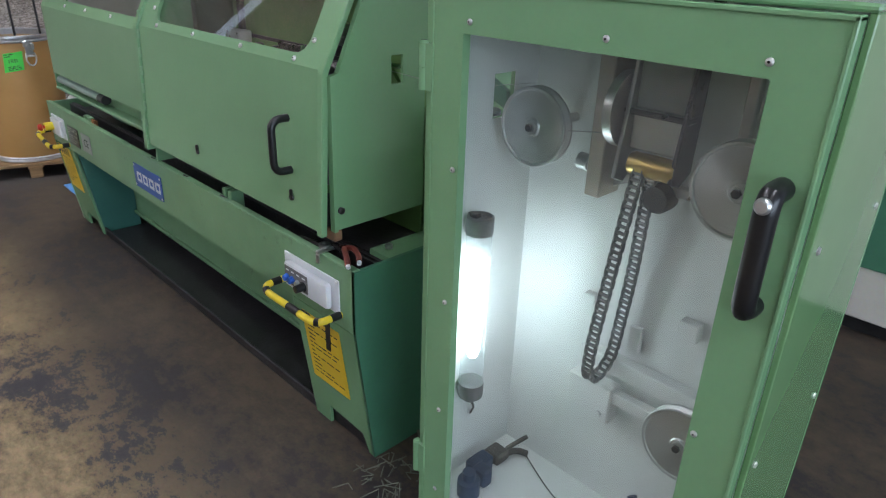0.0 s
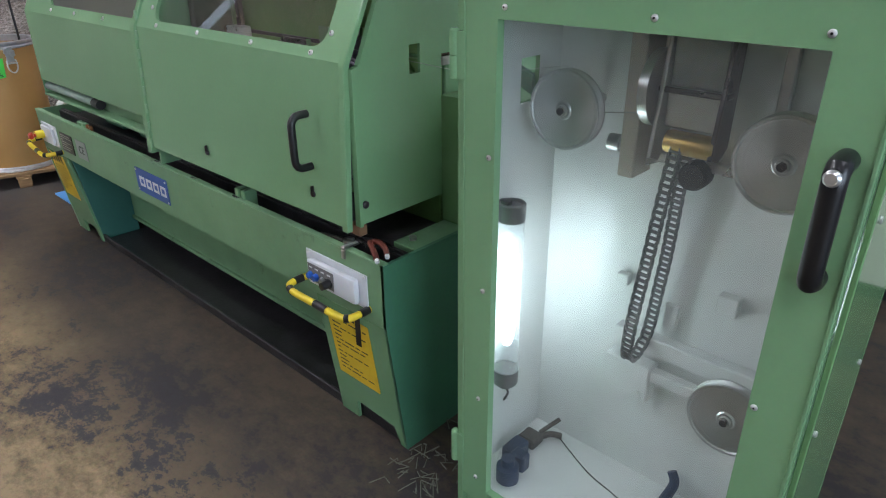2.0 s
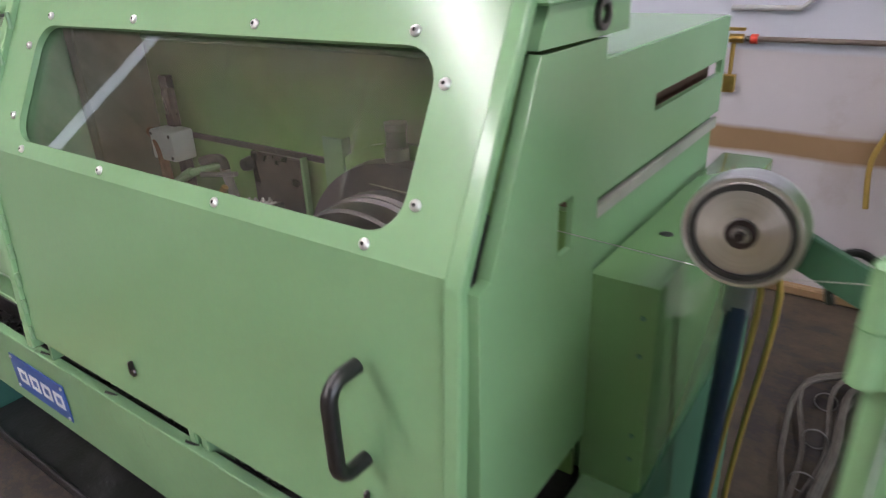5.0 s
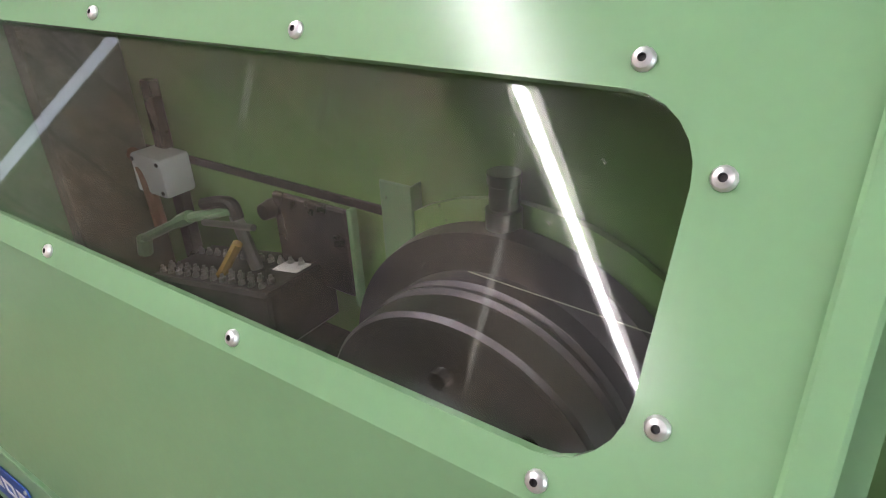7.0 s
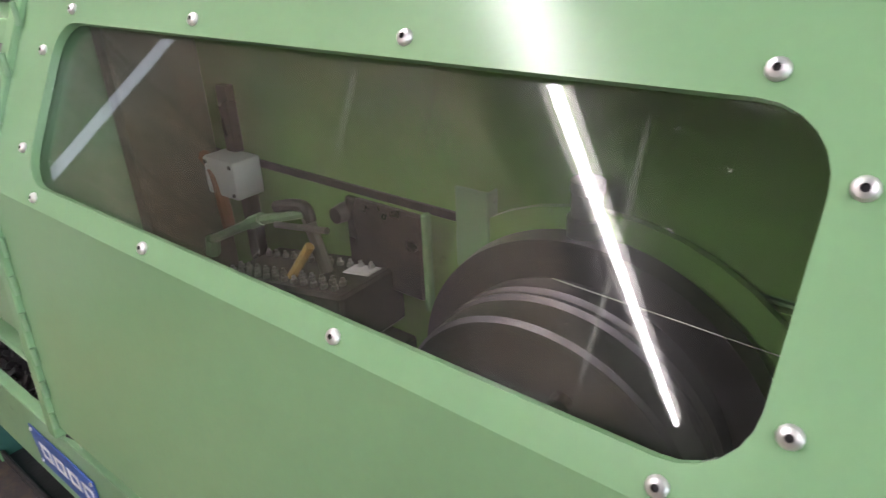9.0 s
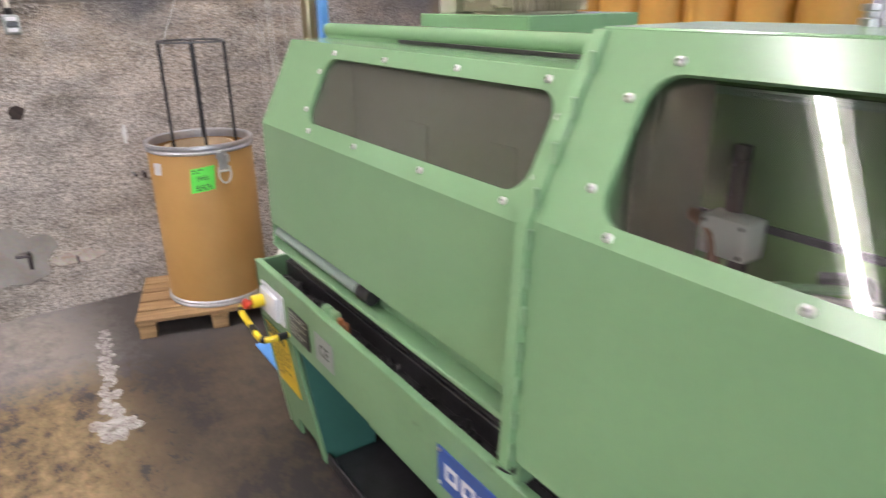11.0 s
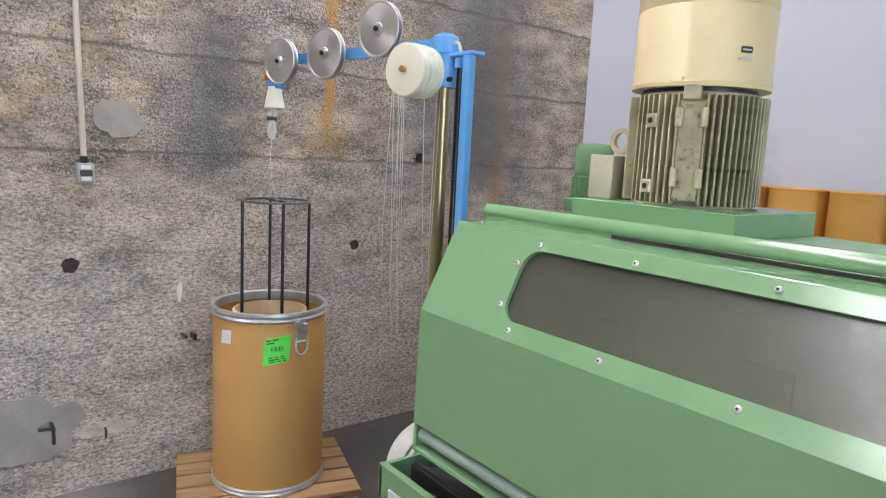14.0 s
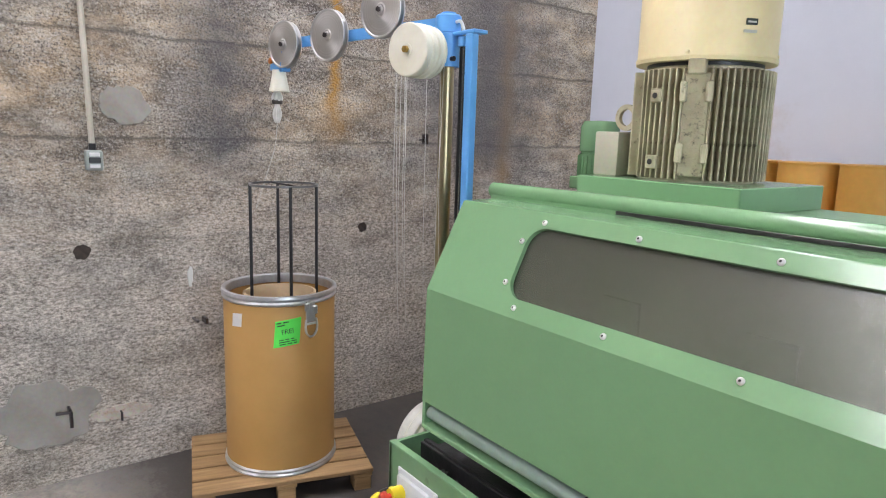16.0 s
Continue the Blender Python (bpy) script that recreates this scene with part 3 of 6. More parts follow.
# ---- the hall ----
def hall():
    def slab(name, x0, x1, y0, y1, z0, z1, mat, label, cat):
        return single(name, box(x0, x1, y0, y1, z0, z1, 0), mat, (0, 0, 0), label, cat, kind="structure")
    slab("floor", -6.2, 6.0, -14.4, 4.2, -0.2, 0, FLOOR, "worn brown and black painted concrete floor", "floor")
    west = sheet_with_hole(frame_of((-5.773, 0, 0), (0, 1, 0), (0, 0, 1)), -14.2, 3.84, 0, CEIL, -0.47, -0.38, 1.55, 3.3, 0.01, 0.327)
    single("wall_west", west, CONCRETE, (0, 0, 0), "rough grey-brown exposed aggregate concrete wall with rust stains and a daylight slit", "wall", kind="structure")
    single("window_1", box(-5.82, -5.80, -0.465, -0.385, 1.555, 3.295, 0), glow("frosted_daylight", (0.66, 0.80, 1.0), 1.15), (-5.8, -0.45, 1.56), "narrow frosted window strip bright with daylight", "window", kind="structure")
    slab("wall_north", -6.1, 6.0, 3.84, 4.14, 0, CEIL, PLASTER, "white plaster wall with a stained mauve lower part", "wall")
    # out of view; the opening is made up to hold the east fill
    bm = sheet_with_hole(frame_of((5.7, 0, 0), (0, -1, 0), (0, 0, 1)), -3.84, 14.2, 0, CEIL, -1.9, 3.1, 0.75, 3.15, 0.02, 0.25)
    single("wall_east", bm, GREYWALL, (0, 0, 0), "unseen plain grey rendered wall with an assumed daylight opening", "wall", kind="structure")
    slab("wall_south", -6.1, 6.0, -14.3, -14.0, 0, CEIL, GREYWALL, "plain grey rendered wall", "wall")
    slab("ceiling", -6.1, 6.0, -14.2, 4.1, CEIL, CEIL + 0.2, CEILMAT, "plain pale painted ceiling", "ceiling")
    single("trim", box(-5.77, 5.7, 3.79, 3.838, 0, 0.05, 0.008), surf("brown_skirting", (0.26, 0.16, 0.08), None, 0.6), (0, 3.79, 0), "brown skirting strip along the plaster wall", "skirting", kind="structure")


hall()


def holes_in_wall():
    # flat dark discs: the shade inside the holes is only colour
    dark = surf("dark_brown_hole", (0.022, 0.016, 0.013), (0.05, 0.035, 0.028), 0.95, 0, 30, 90, 0.5)
    for y, z, r in ((0.457, 1.086, 0.034), (1.916, 1.113, 0.028)):
        pts = []
        for k in range(36):
            a = 2 * math.pi * k / 36
            w = r * (1 + 0.22 * noise.noise(Vector((2 * math.cos(a), 2 * math.sin(a), y * 5))))
            pts.append((y + w * math.cos(a), z + w * math.sin(a)))
        single("wall_hole", prism(pts, "x", -5.774, -5.7715), dark, (-5.773, y, z), "dark tie hole in the concrete wall", "hole", kind="structure")


holes_in_wall()


def ceiling_lamps():
    def one():
        t = thing("fluorescent_lamp", (0, 0, 0), "long ceiling fluorescent lamp with a bare glowing tube", "lamp", "ceiling lamps")
        # trough shape is assumed; it keeps the tube's light off the ceiling
        part("housing", prism([(-0.20, -0.02), (-0.10, 0.085), (0.10, 0.085), (0.20, -0.02), (0.195, -0.022), (0.098, 0.078), (-0.098, 0.078), (-0.195, -0.022)], "y", -0.74, 0.74), WHITEPAINT, t, "white sheet reflector")
        part("tube", lathe([(0.0, -0.69), (0.065, -0.69), (0.065, 0.69), (0.0, 0.69)], (0, 0, -0.04), "y", 14), TUBEGLOW, t, "glowing tube")
        for s in (-1, 1):
            part("holder", box(-0.02, 0.02, s * 0.71 - 0.014, s * 0.71 + 0.014, -0.012, 0.078, 0.003), WHITEPAINT, t)
        for s in (-0.4, 0.4):
            part("hanger", tube([(0, s, 0.09), (0, s, 0.4)], 0.004, 6), STEEL, t)
        return t
    first = one()
    # the three lamps at x 1.6 are added, unseen, to balance the light
    spots = [(-4.55, 2.7 - 1.5 * k) for k in range(11)] + [(1.6, 0.6 - 1.5 * k) for k in range(3)]
    for k, (x, y) in enumerate(spots[1:]):
        copy_thing(first, pose(x, y, CEIL - 0.4))
    first.matrix_basis = pose(spots[0][0], spots[0][1], CEIL - 0.4)


ceiling_lamps()


# ---- the wire drawing machine ----
BX0, BX1, BY, BTOP = -4.06, -1.263, 1.035, 0.712
RX0, RX1, LX0 = -2.60, -1.35, -3.94


def hood_sheet(t, name, x0, x1, y_low, knee, top, z_low, win, screws, glass, label):
    """The folded front of a hood: an upright lower sheet, a sloped upper one with a window, and its pane and screws."""
    (yk, zk), (yt, zt) = knee, top
    th = 0.012
    low = prism([(y_low, z_low), (yk, zk), (yk + th, zk), (y_low + th, z_low)], "x", x0, x1)
    slope = Vector((0, yt - yk, zt - zk))
    m = frame_of((0, yk, zk), (1, 0, 0), slope)
    f = slope.length / (zt - zk)
    wx0, wx1, wz0, wz1 = win
    up = sheet_with_hole(m, x0, x1, 0, slope.length, wx0, wx1, (wz0 - zk) * f, (wz1 - zk) * f, 0.052, th)
    body = part(name, joined(low, up), GREEN, t, label)
    part("pane", pane(m, wx0 - 0.012, wx1 + 0.012, (wz0 - zk) * f - 0.012, (wz1 - zk) * f + 0.012, 0.06, -th - 0.006, -th - 0.0015), glass, body, "scratched clear plastic pane" if glass is GLASS else "brownish oil-filmed plastic pane").visible_shadow = False
    for sx, sz in screws:
        p = m @ Vector((sx, (sz - zk) * f, 0.0))
        screw_part(Matrix.Translation(p) @ m.to_3x3().to_4x4(), 0.0078, body)
    return body, m, f


def stripes(points, r, parent, name):
    """A bent round bar painted in yellow and black bands."""
    pts = smooth_path(points, 8)
    bar = part(name, tube(pts, r, 12), YELLOW, parent, "yellow round bar with black tape bands")
    total = len(pts)
    for a, b in ((0.06, 0.13), (0.30, 0.36), (0.50, 0.56), (0.70, 0.76), (0.90, 0.97)):
        seg = pts[int(a * total):max(int(b * total), int(a * total) + 2) + 1]
        part("tape", tube(seg, r + 0.0015, 12), BLACK, bar)
    return bar


def bow_handle(t, x, y, z0, z1, out, r, parent_label="black plastic bow handle"):
    rr = 0.028
    pts = [(x, y, z1), (x, y - out + rr, z1), (x, y - out, z1 - rr), (x, y - out, z0 + rr), (x, y - out + rr, z0), (x, y, z0)]
    dense = []
    for a, b, c in ((pts[0], pts[1], None),):
        dense.append(a)
    dense += [pts[1]] + [(x, y - out + rr - rr * math.sin(q), z1 - rr + rr * math.cos(q)) for q in (0.4, 0.8, 1.2)] + [pts[2], pts[3]]
    dense += [(x, y - out + rr - rr * math.cos(q), z0 + rr - rr * math.sin(q)) for q in (0.4, 0.8, 1.2)] + [pts[4], pts[5]]
    return part("handle", tube(dense, r, 14), BLACK, t, parent_label)


def machine():
    t = thing("wire_drawing_machine", (-2.66, 1.5, 0), "long green wire drawing machine with hinged window hoods on a base", "machine")
    # base: front beam, legs, recessed back panel, tray, end panel
    beam = part("front_beam", box(BX0, BX1, BY, BY + 0.012, 0.50, BTOP, 0.002), GREEN_WORN, t, "scuffed green front beam")
    part("beam_lip", box(BX0, BX1, BY - 0.003, BY + 0.022, BTOP, BTOP + 0.006, 0.002), GREEN_WORN, t)

    def leg(x0, x1, xb0, xb1, name):
        # tapered front plate leaning back to the floor, with a fork pocket
        front = [(x0, 0.50), (x1, 0.50), (xb1, 0.0), (xb1 - 0.03, 0.0), (xb1 - 0.05, 0.075), (xb0 + 0.10, 0.085), (xb0 + 0.09, 0.0), (xb0, 0.0)]
        bm = bmesh.new()
        lean = lambda z: BY + (1.10 - BY) * (0.5 - z) / 0.5
        a = [bm.verts.new((x, lean(z), z)) for x, z in front]
        b = [bm.verts.new((x, lean(z) + 0.012, z)) for x, z in front]
        bm.faces.new(a), bm.faces.new(b[::-1])
        for i in range(len(front)):
            j = (i + 1) % len(front)
            bm.faces.new((a[i], b[i], b[j], a[j]))
        return part(name, bm, GREEN, t)
    leg(-1.60, BX1, -1.60, BX1, "leg")
    leg(BX0, -3.76, -4.03, -3.72, "leg")
    # solid black block in place of the shaded hollow
    part("pocket", box(-1.51, -1.30, 1.115, 1.16, 0.0, 0.09, 0), SOOT, t, "fork pocket filled black for its inner shade")
    # leg sides take a darker, bluer green: their shade is in the colour
    part("leg_side", prism([(1.048, 0.5), (1.31, 0.5), (1.31, 0.0), (1.112, 0.0)], "x", -3.735, -3.725), GREEN_SHADED, t)
    part("leg_side", prism([(1.048, 0.5), (1.31, 0.5), (1.31, 0.0), (1.112, 0.0)], "x", -1.61, -1.60), GREEN_SHADED, t)
    part("back_panel", box(-3.725, -1.61, 1.30, 1.312, 0.10, 0.52, 0.002), GREEN_WORN, t)
    part("panel_flange", box(-3.725, -1.61, 1.285, 1.30, 0.085, 0.105, 0.002), GREEN_WORN, t)
    part("oil_tray", joined(box(-3.72, -1.60, 1.115, 1.40, 0.0, 0.012, 0.002), box(-3.72, -1.60, 1.105, 1.117, 0.0, 0.045, 0.003)), SOOT, t, "black oily drip tray")
    # dim light on this end is put into its darker green
    part("end_panel", prism([(BY, BTOP), (BY, 0.5), (1.10, 0.0), (2.20, 0.0), (2.20, BTOP)], "x", BX1 - 0.012, BX1 + 0.001), GREEN_DARK, t, "green end panel in a shaded tone")
    part("far_end_panel", prism([(BY, BTOP), (BY, 0.5), (1.10, 0.0), (2.20, 0.0), (2.20, BTOP)], "x", BX0 - 0.001, BX0 + 0.012), GREEN_WORN, t)
    part("rear_panel", box(BX0, BX1, 2.19, 2.20, 0, BTOP, 0), GREEN_WORN, t)
    # trough along the front with black grease
    part("trough", joined(box(BX0 + 0.012, BX1 - 0.12, BY + 0.012, 1.145, 0.615, 0.635, 0.002), box(BX0 + 0.012, BX1 - 0.02, 1.145, 1.157, 0.615, 0.69, 0.002)), SOOT, t, "black greasy trough")
    rnd = random.Random(4)
    crumbs = bmesh.new()
    for k in range(260):
        x, y = rnd.uniform(BX0 + 0.03, BX1 - 0.1), rnd.uniform(BY + 0.02, 1.14)
        s = rnd.uniform(0.006, 0.02)
        b = bmesh.new()
        bmesh.ops.create_icosphere(b, subdivisions=1, radius=s, matrix=Matrix.LocRotScale((x, y, 0.637), Euler((rnd.random(), rnd.random(), rnd.random() * 6)), (1.6, 0.7, 0.5)))
        join(crumbs, b)
    tagged(part("swarf", crumbs, SOOT, t, "greasy black wire swarf"), kind="stuff")
    part("inner_beam", box(BX0 + 0.012, BX1 - 0.02, 1.157, 1.175, 0.60, 0.695, 0.002), SOOT, t)
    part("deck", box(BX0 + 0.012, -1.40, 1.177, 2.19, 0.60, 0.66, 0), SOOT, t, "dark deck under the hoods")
    part("deck_plate", box(-1.372, BX1 - 0.012, 1.177, 1.404, 0.69, BTOP - 0.003, 0.002), GREEN_WORN, t, "worn green deck plate with a lug")
    part("lug", lathe([(0, 0), (0.012, 0), (0.012, 0.012), (0.006, 0.014), (0, 0.014)], (-1.336, 1.225, BTOP - 0.003), "z", 14), STEEL, t)
    part("catch", joined(box(-2.06, -2.035, BY + 0.014, 1.10, 0.635, 0.75, 0.003), box(-2.02, -1.995, BY + 0.014, 1.10, 0.635, 0.75, 0.003)), GREEN_WORN, t)
    part("stop_block", joined(box(-3.53, -3.49, BY + 0.02, 1.08, 0.635, 0.735, 0.004), box(-3.48, -3.44, BY + 0.02, 1.08, 0.635, 0.735, 0.004)), GREEN_WORN, t)
    part("copper_clip", joined(box(-3.42, -3.40, BY + 0.02, 1.07, 0.635, 0.735, 0.003), box(-3.385, -3.365, BY + 0.02, 1.07, 0.635, 0.735, 0.003)), surf("rusty_copper", (0.3, 0.12, 0.04), (0.2, 0.08, 0.03), 0.5, 0.3, 9), t)
    # blue maker's plate: brand lettering drawn as plain blocks
    plate = part("name_plate", box(-2.865, -2.575, BY - 0.0045, BY - 0.0015, 0.545, 0.655, 0.001), BLUEPLATE, t, "blue enamel maker's plate with pale blocks")
    for k in range(4):
        x = -2.835 + k * 0.064
        part("block", sheet_with_hole(FRONT(x, BY - 0.0048, 0.575), 0, 0.05, 0, 0.045, 0.012, 0.038, 0.012, 0.033, 0.004, 0.0006), PAPER, plate)
    for sx in (-2.855, -2.585):
        for sz in (0.555, 0.645):
            part("screw", screw(FRONT(sx, BY - 0.0045, sz), 0.005), CHROME, plate)
    # right control panel
    pr = part("control_panel", box(-1.625, -1.333, BY - 0.007, BY - 0.001, 0.545, 0.66, 0.002), PANELWHITE, t, "white control panel with blue and black buttons")
    part("switch_box", box(-1.595, -1.365, BY - 0.03, BY - 0.007, 0.557, 0.640, 0.008, 2), PANELWHITE, pr)
    part("button_strip", box(-1.585, -1.46, BY - 0.0325, BY - 0.0305, 0.571, 0.632, 0.0005), STRIPGREY, pr)
    for k in range(4):
        part("legend", box(-1.578 + k * 0.03, -1.562 + k * 0.03, BY - 0.0332, BY - 0.0325, 0.617, 0.622, 0), PAPER, pr)
    for x, mt, r, d in ((-1.572, BUTTONBLUE, 0.011, 0.014), (-1.543, BUTTONBLUE, 0.011, 0.014), (-1.512, PLATEGREY, 0.010, 0.010), (-1.482, BLACK, 0.014, 0.03)):
        part("button", lathe([(0, 0), (r * 1.2, 0), (r * 1.2, -0.004), (r, -0.004), (r * 0.9, -d), (0, -d * 1.05)], (x, BY - 0.032, 0.592), "y", 16), mt, pr)
    for sx in (-1.615, -1.343):
        for sz in (0.553, 0.652):
            part("screw", screw(FRONT(sx, BY - 0.007, sz), 0.005), CHROME, pr)
    stripes([(-1.645, BY, 0.548), (-1.645, BY - 0.05, 0.548), (-1.635, BY - 0.075, 0.545), (-1.60, BY - 0.085, 0.54), (-1.49, BY - 0.085, 0.54), (-1.38, BY - 0.085, 0.54), (-1.345, BY - 0.075, 0.543), (-1.335, BY - 0.05, 0.545), (-1.335, BY, 0.545)], 0.0115, t, "guard_bar")
    part("tape_tail", box(-1.345, -1.322, BY - 0.052, BY - 0.049, 0.44, 0.54, 0.001), BLACK, t)
    # yellow warning signs on the legs
    lean = lambda z: BY + (1.10 - BY) * (0.5 - z) / 0.5
    sl = Vector((0, lean(0.3) - lean(0.4), -0.1))
    ms = frame_of((-1.558, lean(0.47) - 0.0015, 0.47), (1, 0, 0), -sl)
    sign = part("warning_sign", pane(ms, 0, 0.205, -0.275, 0, 0.004, 0, 0.001), YELLOWSIGN, t, "yellow warning sheet with lines of small print")
    bars(ms @ Matrix.Translation((0.02, -0.03, 0.0011)), 13, 0.17, None, 0.0175, 5, "print", sign, INK, 0.0045)
    for u in (0.0, 0.09):
        part("band", pane(ms, u, u + 0.05, -0.012, 0, 0.002, 0.0011, 0.0017), INK, sign)
    ml = frame_of((-4.02, lean(0.49) - 0.0015, 0.49), (1, 0, 0), -sl)
    sign2 = part("warning_sign", pane(ml, 0, 0.205, -0.26, 0, 0.004, 0, 0.001), YELLOWSIGN, t, "yellow warning sheet with a black striped edge")
    for k in range(5):
        part("band", pane(ml, 0.004 + 0.036 * k, 0.022 + 0.036 * k, -0.05, -0.004, 0.002, 0.0011, 0.0017), INK, sign2)
    bars(ml @ Matrix.Translation((0.02, -0.07, 0.0011)), 9, 0.17, None, 0.018, 6, "print", sign2, INK, 0.005)
    # left control panel with emergency stop
    pl = part("control_panel", box(-4.00, -3.80, BY - 0.007, BY - 0.001, 0.545, 0.66, 0.002), PANELWHITE, t, "white control panel with a red emergency stop")
    part("switch_box", box(-3.985, -3.83, BY - 0.022, BY - 0.007, 0.555, 0.645, 0.006, 2), PANELWHITE, pl)
    part("yellow_collar", lathe([(0.022, -0.04), (0.022, 0), (0, 0)], (-3.955, BY - 0.022, 0.60), "y", 18), YELLOW, pl)
    part("stop_button", lathe([(0, -0.075), (0.012, -0.074), (0.019, -0.066), (0.019, -0.055), (0.009, -0.05), (0.009, -0.038), (0, -0.038)], (-3.955, BY - 0.022, 0.60), "y", 18), RED, pl, "red mushroom stop button")
    for sx in (-3.992, -3.808):
        for sz in (0.553, 0.652):
            part("screw", screw(FRONT(sx, BY - 0.007, sz), 0.005), CHROME, pl)
    stripes([(-4.035, BY, 0.563), (-4.035, BY - 0.05, 0.56), (-4.025, BY - 0.08, 0.555), (-3.99, BY - 0.09, 0.55), (-3.90, BY - 0.09, 0.535), (-3.83, BY - 0.09, 0.525), (-3.80, BY - 0.08, 0.525), (-3.79, BY - 0.05, 0.525), (-3.79, BY, 0.525)], 0.0115, t, "guard_bar")
    np_ = part("rating_plate", box(-3.755, -3.595, BY - 0.004, BY - 0.001, 0.545, 0.645, 0.001), BLACK, t, "black rating plate with rows of figures")
    bars(FRONT(-3.745, BY - 0.0042, 0.635), 7, 0.14, None, 0.012, 9, "print", np_, GREYBOX, 0.003)
    ce = part("mark_plate", box(-3.545, -3.42, BY - 0.004, BY - 0.001, 0.55, 0.645, 0.001), PLATEGREY, t, "grey plate with conformity letters")
    letters("CE", 0.055, FRONT(-3.482, BY - 0.0045, 0.597), "lettering", INK, ce)

    # hoods
    knee_r, top_r = (1.044, 1.256), (1.195, 1.545)
    sc = [(-2.437, 1.507), (-2.146, 1.507), (-1.828, 1.507), (-1.529, 1.507), (-1.467, 1.452), (-1.467, 1.322), (-1.529, 1.269), (-1.825, 1.269), (-2.145, 1.269), (-2.435, 1.269), (-2.499, 1.324), (-2.499, 1.452)]
    door, md, fd = hood_sheet(t, "hood_door", RX0 + 0.008, RX1 - 0.03, 1.015, knee_r, top_r, 0.80, (-2.474, -1.484, 1.284, 1.491), sc, GLASS, "green hinged hood door with a window")
    bow_handle(door, -1.532, 1.018, 0.955, 1.108, 0.055, 0.0115)
    for x in (-1.537, -2.149):
        part("key_lock", joined(lathe([(0, -0.005), (0.009, -0.005), (0.010, 0)], (x, 1.018, 0.868), "y", 14), box(x - 0.0035, x + 0.0035, 1.010, 1.02, 0.872, 0.893, 0.002)), DARKSTEEL, door)
    # folded flange at the closing side and hinge strip at the other
    part("flange", prism([(1.008, 0.788), (knee_r[0] - 0.008, 1.250), (top_r[0] - 0.008, top_r[1]), (top_r[0] + 0.012, top_r[1]), (knee_r[0] + 0.014, 1.250), (1.03, 0.788)], "x", RX1 - 0.052, RX1 - 0.027, 0.003), GREEN, door)
    hinge = prism([(1.004, 0.775), (knee_r[0] - 0.012, 1.252), (top_r[0] - 0.012, top_r[1]), (top_r[0] + 0.012, top_r[1]), (knee_r[0] + 0.012, 1.252), (1.05, 0.775)], "x", RX0 - 0.02, RX0 + 0.012, 0.003)
    part("hinge_strip", hinge, GREEN, t)
    for k in range(11):
        z = 0.80 + 0.068 * k
        y = 1.006 + (knee_r[0] - 1.013) * (z - 0.78) / 0.47 if z < 1.25 else knee_r[0] - 0.012 + (z - 1.252) * 0.527
        part("hinge_knuckle", lathe([(0, 0), (0.005, 0), (0.005, 0.034), (0, 0.034)], (RX0 + 0.0135, y + 0.004, z), "z", 8), GREEN_WORN, t)
    part("hood_top", joined(box(RX0 - 0.01, RX1 - 0.01, 1.20, 1.47, 1.535, 1.549, 0.003)), GREEN, t, "flat green top of the hood")
    for x in (-1.70, -2.20, -2.31):
        part("top_pin", lathe([(0, 0), (0.013, 0), (0.013, 0.01), (0.008, 0.012), (0.008, 0.02), (0.013, 0.022), (0.013, 0.03), (0, 0.031)], (x, 1.42, 1.549), "z", 14), STEEL, t)
    part("hood_divider", prism([(1.04, 0.72), (1.055, 1.25), (1.21, 1.53), (1.44, 1.53), (1.44, 0.72)], "x", RX0 - 0.008, RX0 + 0.004), GREEN_WORN, t)
    # right end panel with its wire slot
    sheet = sheet_with_hole(frame_of((-1.374, 0, 0), (0, 1, 0), (0, 0, 1)), 1.19, 1.40, 0.80, 1.48, 1.269, 1.313, 1.198, 1.279, 0.002, 0.010)
    rest = prism([(1.046, 0.80), (1.19, 0.80), (1.19, 1.48), (1.076, 1.243), (1.05, 1.235)], "x", -1.384, -1.374)
    end = part("end_cover", joined(sheet, rest), GREEN, t, "green end cover with a square wire slot")
    part("cover_lip", prism([(1.046, 0.80), (1.058, 0.80), (1.062, 1.238), (1.086, 1.243), (1.196, 1.482), (1.186, 1.485), (1.076, 1.250), (1.050, 1.242)], "x", -1.378, -1.362), GREEN, end)
    part("bolt", lathe([(0.011, 0), (0.011, 0.006), (0.006, 0.009), (0, 0.009)], (-1.374, 1.077, 0.859), "x", 14), DARKSTEEL, end)
    part("bracket", box(-1.42, -1.372, 1.05, 1.08, 0.765, 0.80, 0.004), surf("brown_bracket", (0.22, 0.12, 0.06), None, 0.5), t)
    part("top_cover", prism([(1.196, 1.487), (1.40, 1.484), (1.47, 1.484), (1.47, 1.536), (1.222, 1.536)], "x", -1.40, -1.372), GREEN, t)
    part("eyelet", lathe([(0.013, 0), (0.021, 0), (0.021, 0.008), (0.013, 0.008)], (-1.372, 1.365, 1.513), "x", 20, True), DARKSTEEL, t)
    # black sheet standing in for the shade in the gap below the hood door
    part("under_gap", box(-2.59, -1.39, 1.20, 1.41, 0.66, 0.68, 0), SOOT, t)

    # left hood
    knee_l, top_l = (1.076, 1.224), (1.200, 1.474)
    sc2 = [(-3.596, 1.452), (-3.311, 1.452), (-3.003, 1.455), (-2.722, 1.457), (-2.662, 1.40), (-2.662, 1.30), (-2.719, 1.25), (-3.0, 1.25), (-3.308, 1.249), (-3.587, 1.247), (-3.648, 1.298), (-3.648, 1.40)]
